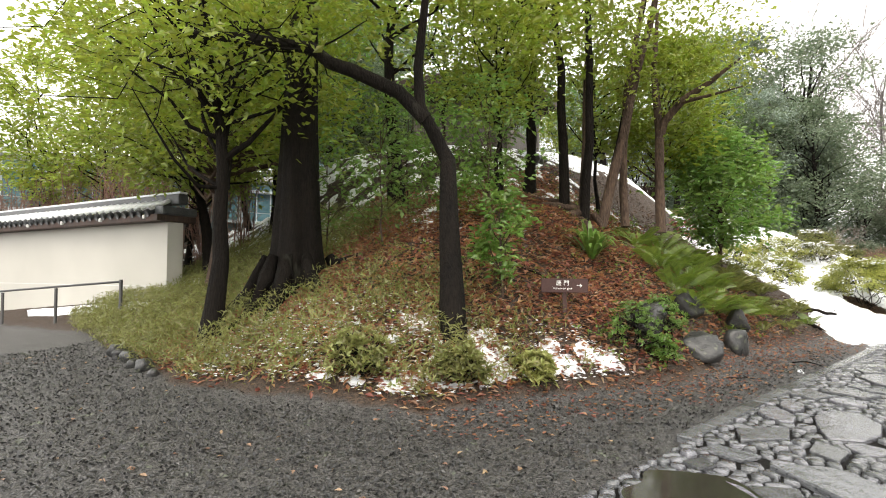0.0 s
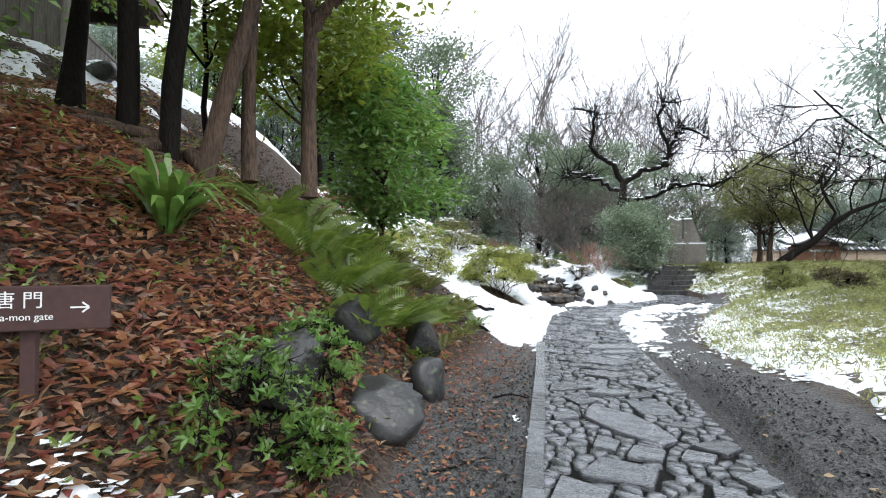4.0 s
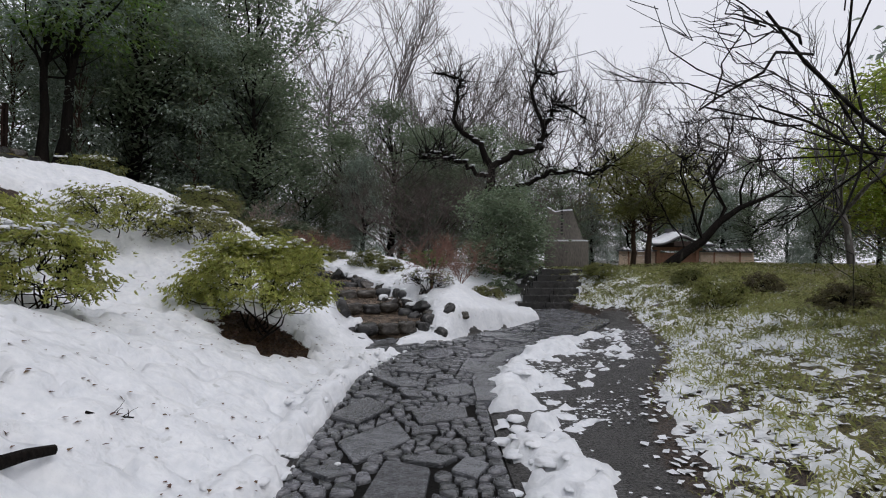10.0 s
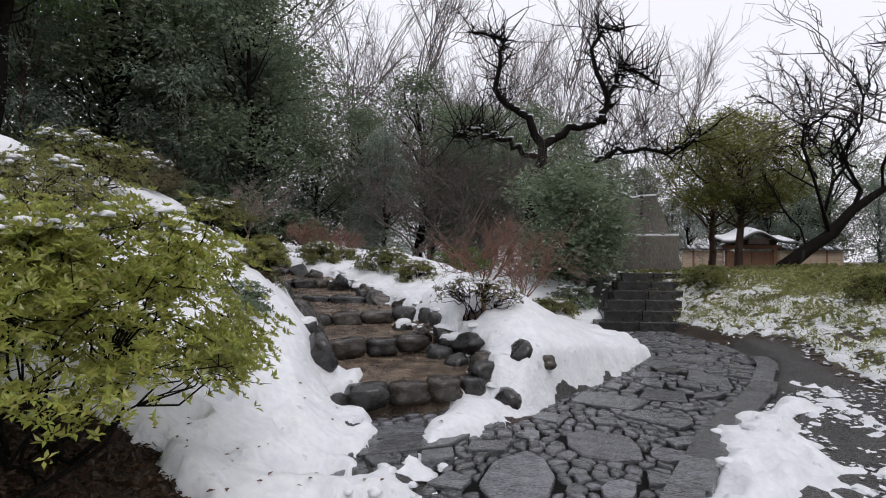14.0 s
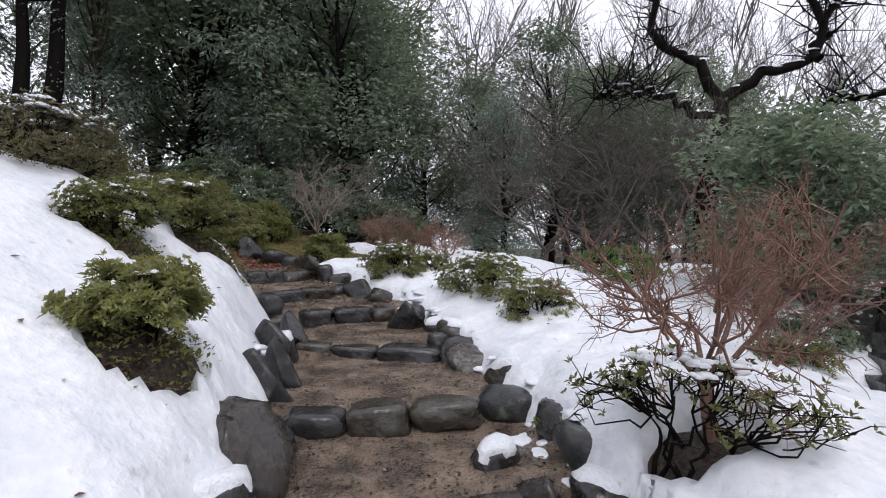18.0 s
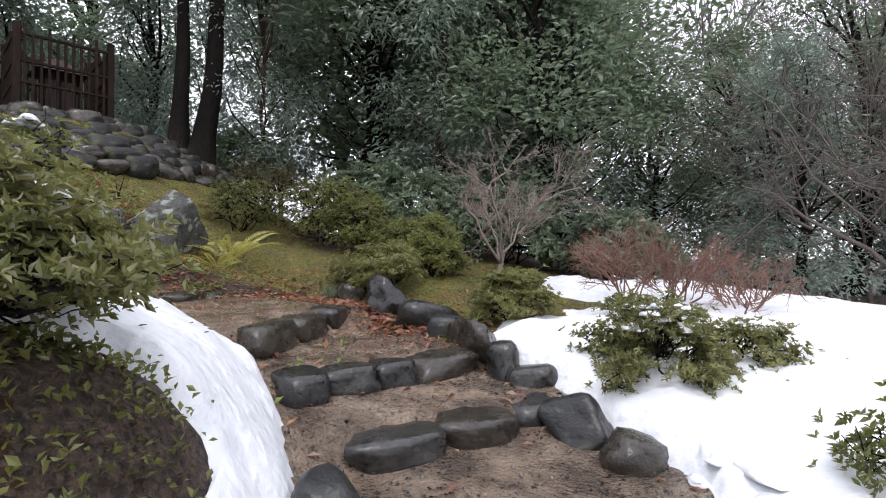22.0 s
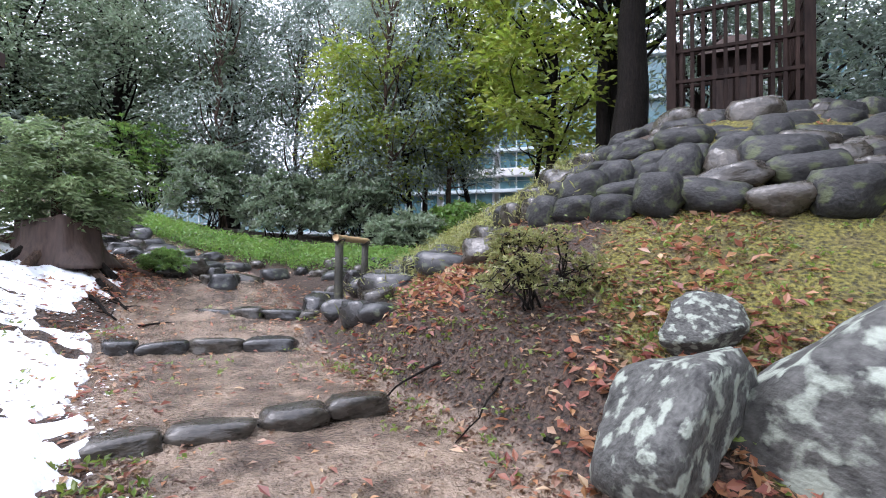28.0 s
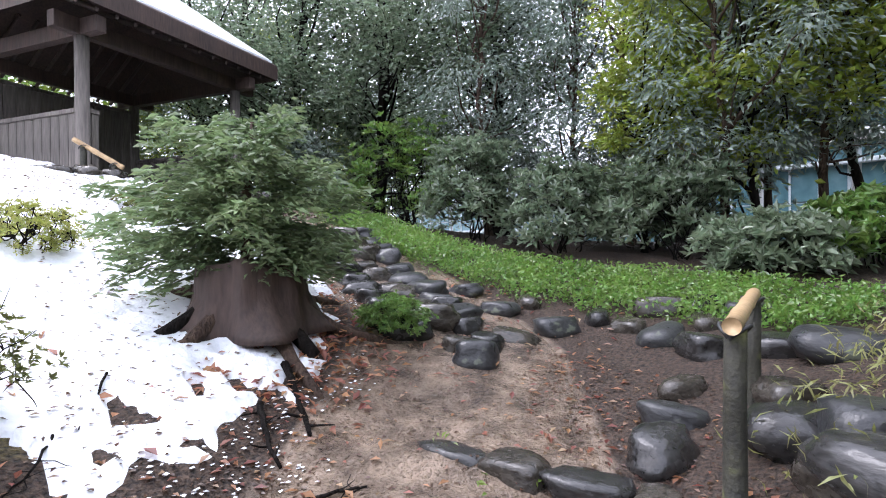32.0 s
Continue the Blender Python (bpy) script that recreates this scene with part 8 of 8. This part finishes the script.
litter("leaf_drift", scatter(75000, -15, -6, 14.5, 24, pile, 6), 0.085, LEAF_RED, "deep drift of curled red-brown leaves between rocks", 6, 0.05, 0.5, 0.6)
litter("leaf_drift", scatter(9000, -15, -6, 14.5, 24, pile, 7), 0.085, LEAF_TAN, "pale curled leaves among the red drift", 7, 0.055, 0.5, 0.6)


def carpet(name, pts, h, mat, label, seed, per=5, size=0.09, wide=0.2, category="groundcover"):
    """Low leafy ground cover: several upright leaves at each point."""
    g = np.random.default_rng(seed)
    q = np.repeat(pts, per, 0) + g.normal(size=(len(pts) * per, 3)) * (0.05, 0.05, 0) + np.c_[np.zeros((len(pts) * per, 2)), g.uniform(0.02, h, len(pts) * per)]
    aim = g.normal(size=q.shape) * (0.8, 0.8, 0.25) + (0, 0, 0.55)
    tagged(part(name, Shape().add(*leaves(q, size, wide, seed, 0.0, aim)), mat, flat=True), label, category, kind="stuff")


def lawn_cover(x, y):
    s = -lateral(x, y, LAWN_EDGE)[1]
    return smooth(0.0, 0.35, s) * (0.4 + 0.6 * smooth(0.5, 3.0, s)) * (0.32 + 0.9 * smooth(0.38, 0.6, fractal(x, y, 1.6, 70))) * smooth(60, 30, y) * (1 - 0.75 * smooth(9, 16, x))


carpet("dwarf_bamboo", scatter(90000, -1, 9, 1, 26, lawn_cover, 8, True), 0.12, LEAF_SASA, "low dwarf bamboo growing through thin snow", 8, 4, 0.09, 0.18)
carpet("dwarf_bamboo", scatter(16000, 2, 24, 14, 44, lawn_cover, 9), 0.14, LEAF_OLIVE, "low olive ground cover across the lawn", 9, 3, 0.16, 0.3)


def hill_sasa(x, y):
    s = slope_of(x, y)
    return smooth(0.0, 0.3, s) * smooth(3.0, 0.8, s) * smooth(1.1, -0.6, y) * (0.3 + 1.2 * (fractal(x, y, 0.9, 80) - 0.2)) + 0.6 * (s > 0) * smooth(-8.5, -10, x) * (y < 2)


carpet("dwarf_bamboo", scatter(19000, -16, -4, -3.3, 2.5, hill_sasa, 10, True), 0.3, LEAF_SASA, "tawny green dwarf bamboo on the lower slope", 10, 6, 0.12, 0.15)


def ivy_bank(x, y):
    d, s, a = lateral(x, y, [(-17.0, 11.0), (-17.0, 13.0), (-17.15, 15.0), (-17.35, 16.8), (-17.1, 18.0)])
    return smooth(0.8, 0.5, d)


carpet("ivy_bank", scatter(13000, -19, -14.5, 10, 20, ivy_bank, 11), 0.2, LEAF_GREEN, "glossy green ground cover along the terrace edge", 11, 8, 0.055, 0.6)


def mound_grass(x, y):
    r = np.hypot(x - CAGE[0], y - CAGE[1])
    return smooth(3.2, 2.9, np.abs(r - 2.2) + 2.2) * smooth(21.3, 20.2, y) * (x > -18) * (y > 18.6) * 0.9 + np.exp(-(((x + 15.2) / 1.0) ** 2 + ((y - 19.7) / 0.6) ** 2)) * 0.9


carpet("mound_grass", scatter(17000, -18.5, -12.8, 18.4, 22.5, mound_grass, 12), 0.26, LEAF_SASA, "tawny green grass spilling over the stone mound", 12, 5, 0.1, 0.12)


def weeds(x, y):
    d = lateral(x, y, STAIR_LINE)[0]
    return 0.03 + 0.05 * (d > 1) * (x < -8)


carpet("small_weeds", scatter(6000, -14, -7, 17, 25, weeds, 13), 0.05, LEAF_FERN, "scattered small green weeds on bare soil", 13, 5, 0.045, 0.5)
carpet("small_weeds", scatter(9000, -11, -4, -2, 8, lambda x, y: 0.1 * (slope_of(x, y) > 0.2), 14), 0.16, LEAF_FERN, "small green seedlings among the fallen leaves", 14, 6, 0.06, 0.5)


def gravel_spread(x, y):
    s = slope_of(x, y)
    return smooth(0.2, -0.3, s) * smooth(0.0, 0.3, lateral(x, y, LAWN_EDGE)[1]) * smooth(0.75, 0.95, lateral(x, y, PAVED)[0]) * smooth(9, 5, y)


litter("gravel", scatter(110000, -13, 1.0, -5.2, 9, gravel_spread, 15), 0.034, ROCK_GREY, "loose grey gravel of the forecourt", 15, 0.012, 0.8, 0.45)
litter("fallen_leaves", scatter(900, -13, 1.0, -5.2, 9, gravel_spread, 16), 0.07, LEAF_TAN, "a few fallen leaves on the gravel", 16, 0.012)

# sticks, clods of snow and standing water
def stick(a, b, r, seed, label, mat=None):
    gs = np.random.default_rng(seed)
    za, zb = float(top_surface(np.array([a[0]]), np.array([a[1]]))[0]), float(top_surface(np.array([b[0]]), np.array([b[1]]))[0])
    p = bent((0, 0, r * 0.6), (b[0] - a[0], b[1] - a[1], zb - za + r * 0.8), 0.12, gs, 8)
    sh = Shape().add(*tube(p, np.linspace(r, r * 0.45, 8), 7))
    st = p[[3, 4, 5, 6]]
    if r < 0.04:
        sh.add(*twigs(st, st + gs.normal(size=st.shape) * (r * 5 + 0.05, r * 5 + 0.05, 0.02) + (0, 0, 0.02), np.full(4, r * 0.4), np.full(4, r * 0.15), 0.2, seed))
    ob = new("fallen_branch", sh.mesh("fallen_branch"))
    ob.data.materials.append(mat or BARK_DARK)
    ob.matrix_basis = pose(a[0], a[1], za)
    tagged(ob, label, "branch", "fallen branches")


for k, (a, b, r) in enumerate([((-13.25, 15.95), (-13.1, 16.6), 0.03), ((-12.95, 16.25), (-12.85, 16.75), 0.022), ((-12.2, 15.9), (-12.0, 16.4), 0.008), ((-11.9, 16.4), (-11.7, 16.75), 0.008), ((-12.8, 17.1), (-13.1, 17.2), 0.012),
                               ((-12.3, 20.4), (-12.1, 20.0), 0.01), ((-11.6, 21.2), (-11.2, 21.6), 0.014), ((-12.0, 20.9), (-11.7, 20.7), 0.008), ((-10.3, 22.4), (-9.9, 22.7), 0.012), ((-3.75, 4.9), (-3.4, 5.1), 0.012), ((-6.1, 1.2), (-5.6, 1.5), 0.014), ((-7.0, 0.5), (-6.5, 0.3), 0.012), ((-3.9, 2.9), (-3.6, 3.3), 0.009)]):
    stick(a, b, r, 600 + k, "dark fallen branch on wet ground" if r > 0.015 else "thin dark twig lying on the ground")


def stair_clods(x, y):
    d, s, a = lateral(x, y, STAIR_LINE)
    return np.exp(-((d - 0.88) / 0.14) ** 2) * (a > 0.3) * (x > -6.0) * (0.35 + 0.65 * (s < 0))


pts = scatter(520, -6.5, -1.8, 16.4, 22.2, stair_clods, 31, True)
tagged(part("snow_clods", snow_lumps(pts - (0, 0, 0.015), np.random.default_rng(31).uniform(0.03, 0.11, len(pts)), 31), SNOW), "clods of trodden snow beside the stairs", "snow", kind="stuff")
pts = scatter(500, -2.2, 1.6, 8.0, 17.5, lambda x, y: np.exp(-((lateral(x, y, PAVED)[0] - 1.15) / 0.25) ** 2) * (lateral(x, y, PAVED)[1] < 0), 32, True)
tagged(part("snow_clods", snow_lumps(pts - (0, 0, 0.015), np.random.default_rng(32).uniform(0.03, 0.1, len(pts)), 32), SNOW), "clods of slushy snow beside the paved path", "snow", kind="stuff")


pts = scatter(2400, -5.0, -2.6, 6.5, 16.0, lambda x, y: np.exp(-((lateral(x, y, PAVED)[0] - 1.05) / 0.22) ** 2) * (lateral(x, y, PAVED)[1] > 0) * smooth(8.2, 9.2, y), 35, True)
tagged(part("snow_clods", snow_lumps(pts - (0, 0, 0.02), np.random.default_rng(35).uniform(0.014, 0.05, len(pts)), 35, 1.7), SNOW), "clods of slushy snow along the foot of the slope", "snow", kind="stuff")


pts = scatter(420, -5.5, -3.9, 13.5, 14.9, lambda x, y: 0.9 * (np.hypot((x + 4.72) / 0.75, (y - 14.15) / 0.6) < 1) * (value_noise(x, y, 3.0, 36) > 0.5), 36)
tagged(part("snow_clods", snow_lumps(pts - (0, 0, 0.01), np.random.default_rng(36).uniform(0.02, 0.07, len(pts)), 36, 1.3), SNOW), "patches of snow on dark soil under a bush", "snow", kind="stuff")
litter("fallen_leaves", scatter(5000, -5.6, -3.9, 13.4, 14.9, lambda x, y: 0.9 * (np.hypot((x + 4.72) / 0.8, (y - 14.15) / 0.65) < 1), 39), 0.05, LEAF_MOULD, "dark dead leaves on soil under a bush", 39, 0.03, 0.5, 0.5)
bare_mounds = [m for k, m in enumerate(MOUNDS) if k in (0, 1, 3)]


def mound_moss(x, y):
    return np.max([0.9 * (np.hypot(x - m[0], y - m[1]) < 0.36) for m in bare_mounds], 0) * (snow_depth(x, y) < 0)


carpet("moss_tufts", scatter(5000, -7, -4.5, 17.4, 20.7, mound_moss, 37), 0.03, LEAF_OLIVE, "olive moss and weeds on a bare mound", 37, 5, 0.035, 0.5)
litter("fallen_leaves", scatter(2600, -7, -4.5, 17.4, 20.7, mound_moss, 38), 0.05, LEAF_MOULD, "dark dead leaves on a bare mound", 38, 0.03, 0.5, 0.5)


def snow_debris(x, y):
    return (snow_depth(x, y) > 0.01) * (0.05 + 0.6 * smooth(-10.5, -11.5, x) + 0.35 * smooth(17, 14, y) * (x < -3)) * smooth(0.35, 0.6, fractal(x, y, 1.1, 90))


litter("fallen_leaves", scatter(16000, -16, -2.8, 8.5, 24, snow_debris, 33, True), 0.045, LEAF_MOULD, "dark leaf fragments scattered on the snow", 33, 0.01, 0.5, 0.9)
litter("fallen_leaves", scatter(5200, -14.6, -10.0, 11.5, 18.6, lambda x, y: 0.15 + 0.85 * smooth(0.42, 0.62, fractal(x, y, 1.1, 112)) * (snow_depth(x, y) > 0), 34, True), 0.038, LEAF_MOULD, "dark twigs and leaf fragments on the arbour's snow", 34, 0.01, 0.4, 0.85)

th = np.linspace(0, 2 * math.pi, 48, endpoint=False)
rim = np.c_[np.cos(th) * 0.4 * (1 + 0.15 * np.sin(th * 3 + 1) + 0.06 * np.sin(th * 7)), np.sin(th) * 0.42 * (1 + 0.12 * np.sin(th * 2) + 0.06 * np.sin(th * 5)), np.zeros(48)]
bm = bmesh.new()
bm.faces.new([bm.verts.new(p) for p in rim])
puddle = part("puddle", bm, WATER)
puddle.matrix_basis = pose(-2.5, -1.0, 0.03)
tagged(puddle, "shallow muddy puddle at the edge of the paving", "puddle", kind="structure")

# small patches of thin snow caught among leaves, grass and bare soil
def hill_specks(x, y):
    d = lateral(x, y, [(-8.3, -2.15), (-6.8, -1.45), (-5.5, -0.95), (-4.75, -0.1), (-4.45, 0.8)])[0]
    s = slope_of(x, y)
    up = smooth(1.6, 3.0, s) * smooth(0, 1.5, y) * smooth(9, 7, y) * 0.3
    return (s > 0.15) * np.maximum(smooth(1.0, 0.2, d) * 0.9, up) * smooth(0.34, 0.52, fractal(x, y, 1.3, 95))


def upper_specks(x, y):
    d, s, a = lateral(x, y, STAIR_LINE)
    return smooth(0.5, 0.9, s) * smooth(2.6, 1.2, s) * smooth(-10.2, -11.2, x) * smooth(-15.5, -14.5, x) * smooth(0.38, 0.55, fractal(x, y, 1.5, 96)) * (snow_depth(x, y) < 0.02)


def lawn_specks(x, y):
    s = -lateral(x, y, LAWN_EDGE)[1]
    return smooth(-0.1, 0.2, s) * (0.25 + 0.75 * smooth(4.0, 1.0, s)) * smooth(3, 5, y) * smooth(0.3, 0.6, fractal(x, y, 1.2, 97))


def slush(x, y):
    d, s, a = lateral(x, y, PAVED)
    return (s < 0) * smooth(0.85, 1.0, d) * smooth(-0.1, 0.2, lateral(x, y, LAWN_EDGE)[1]) * smooth(6, 10, y) * smooth(0.35, 0.6, fractal(x, y, 1.4, 98))


def snow_flecks(pts, size, label, seed):
    tagged(part("snow_flecks", Shape().add(*leaves(pts + (0, 0, 0.012), size, 0.8, seed, 0.93, None, 0.0, 0.08)), SNOW), label, "snow", kind="stuff")


snow_flecks(scatter(30000, -9, -3.9, -3, 9, hill_specks, 41) + (0, 0, 0.04), 0.06, "flecks of thin snow among fallen leaves", 41)
snow_flecks(scatter(9000, -16, -10, 13.5, 20, upper_specks, 42), 0.03, "flecks of thin snow on bare soil", 42)
snow_flecks(scatter(4500, -4.7, -2.9, 7.2, 10.5, lambda x, y: smooth(0.6, -0.2, np.abs(slope_of(x, y) - 0.3)) * smooth(7.4, 9.4, y) * 0.7, 43), 0.04, "flecks of thin snow at the slope's foot", 43)
snow_flecks(scatter(34000, -1, 8, 3, 24, lawn_specks, 44), 0.09, "flecks of snow among the dwarf bamboo", 44)
snow_flecks(scatter(12000, -2.2, 2.5, 6, 18, slush, 45), 0.05, "flecks of slush on wet gravel", 45)
for k, (a, b, r) in enumerate([((-4.83, 9.03), (-4.36, 9.69), 0.06), ((-4.52, 8.26), (-4.3, 8.47), 0.05), ((-4.52, 10.19), (-4.4, 10.5), 0.01)]):
    stick(a, b, r, 640 + k, "thick dark root lying bare on the bank" if r > 0.02 else "thin dark twig lying on the snow")


def lower_treads(x, y):
    d, _, a = lateral(x, y, STAIR_LINE)
    return (d < 0.95) * (x > -8.2) * (a > 0.2) * 0.8


litter("pebbles", scatter(16000, -8.5, -2.0, 16.4, 23.2, lower_treads, 57), 0.024, ROCK_BROWN, "small pebbles set in the earthen treads", 57, 0.006, 0.85, 0.6)
litter("fallen_leaves", scatter(900, -8.5, -2.0, 16.4, 23.2, lambda x, y: lower_treads(x, y) * smooth(0.5, 0.9, lateral(x, y, STAIR_LINE)[0]), 58), 0.06, LEAF_RED, "wet red leaves along the edges of the steps", 58, 0.015, 0.5, 0.8)


def trail_debris(x, y):
    d = lateral(x, y, STAIR_LINE)[0]
    return (x < -7) * smooth(2.6, 0.4, d) * (0.25 + 0.75 * smooth(0.4, 0.9, d)) * (snow_depth(x, y) < 0.0)


litter("fallen_leaves", scatter(30000, -15.5, -7, 14.5, 24, trail_debris, 51), 0.032, LEAF_MOULD, "small dark leaf fragments trodden into the path", 51, 0.01, 0.6, 0.9)
litter("fallen_leaves", scatter(5000, -15.5, -7, 14.5, 24, trail_debris, 52), 0.045, LEAF_RED, "small red leaves scattered along the path", 52, 0.012, 0.5, 0.8)
litter("fallen_leaves", scatter(1800, -15.5, -7, 14.5, 24, trail_debris, 53), 0.05, LEAF_TAN, "small pale leaves scattered along the path", 53, 0.012, 0.5, 0.8)


def slope_litter(x, y):
    return (snow_depth(x, y) < 0) * (lateral(x, y, STAIR_LINE)[0] > 0.7) * (0.25 + 0.75 * smooth(0.4, 0.6, fractal(x, y, 1.3, 93)))


litter("fallen_leaves", scatter(11000, -13.6, -10.2, 19.2, 22.6, slope_litter, 61), 0.038, LEAF_MOULD, "dark leaf fragments on the bare slope", 61, 0.015, 0.5, 0.6)
litter("fallen_leaves", scatter(1500, -13.6, -10.2, 19.2, 22.6, slope_litter, 62), 0.055, LEAF_TAN, "pale curled leaves on the bare slope", 62, 0.02, 0.45, 0.6)
carpet("small_weeds", scatter(700, -13.6, -10.2, 19.2, 22.6, slope_litter, 63), 0.04, LEAF_FERN, "small bright seedlings on the bare slope", 63, 5, 0.045, 0.5)


def moss_leaves(x, y):
    return (snow_depth(x, y) < 0) * smooth(3.4, 2.0, np.hypot((x + 11.0) * 0.7, y - 23.2)) * (lateral(x, y, STAIR_LINE)[0] > 0.8) * 0.5 * smooth(0.48, 0.64, fractal(x, y, 1.7, 91))


litter("fallen_leaves", scatter(9000, -14.5, -7, 20.5, 26, moss_leaves, 54), 0.06, LEAF_RED, "curled red leaves caught on the mossy slope", 54, 0.02, 0.5, 0.7)
litter("fallen_leaves", scatter(3500, -14.5, -7, 20.5, 26, moss_leaves, 55), 0.04, LEAF_MOULD, "dark leaf fragments on the mossy slope", 55, 0.012, 0.5, 0.8)
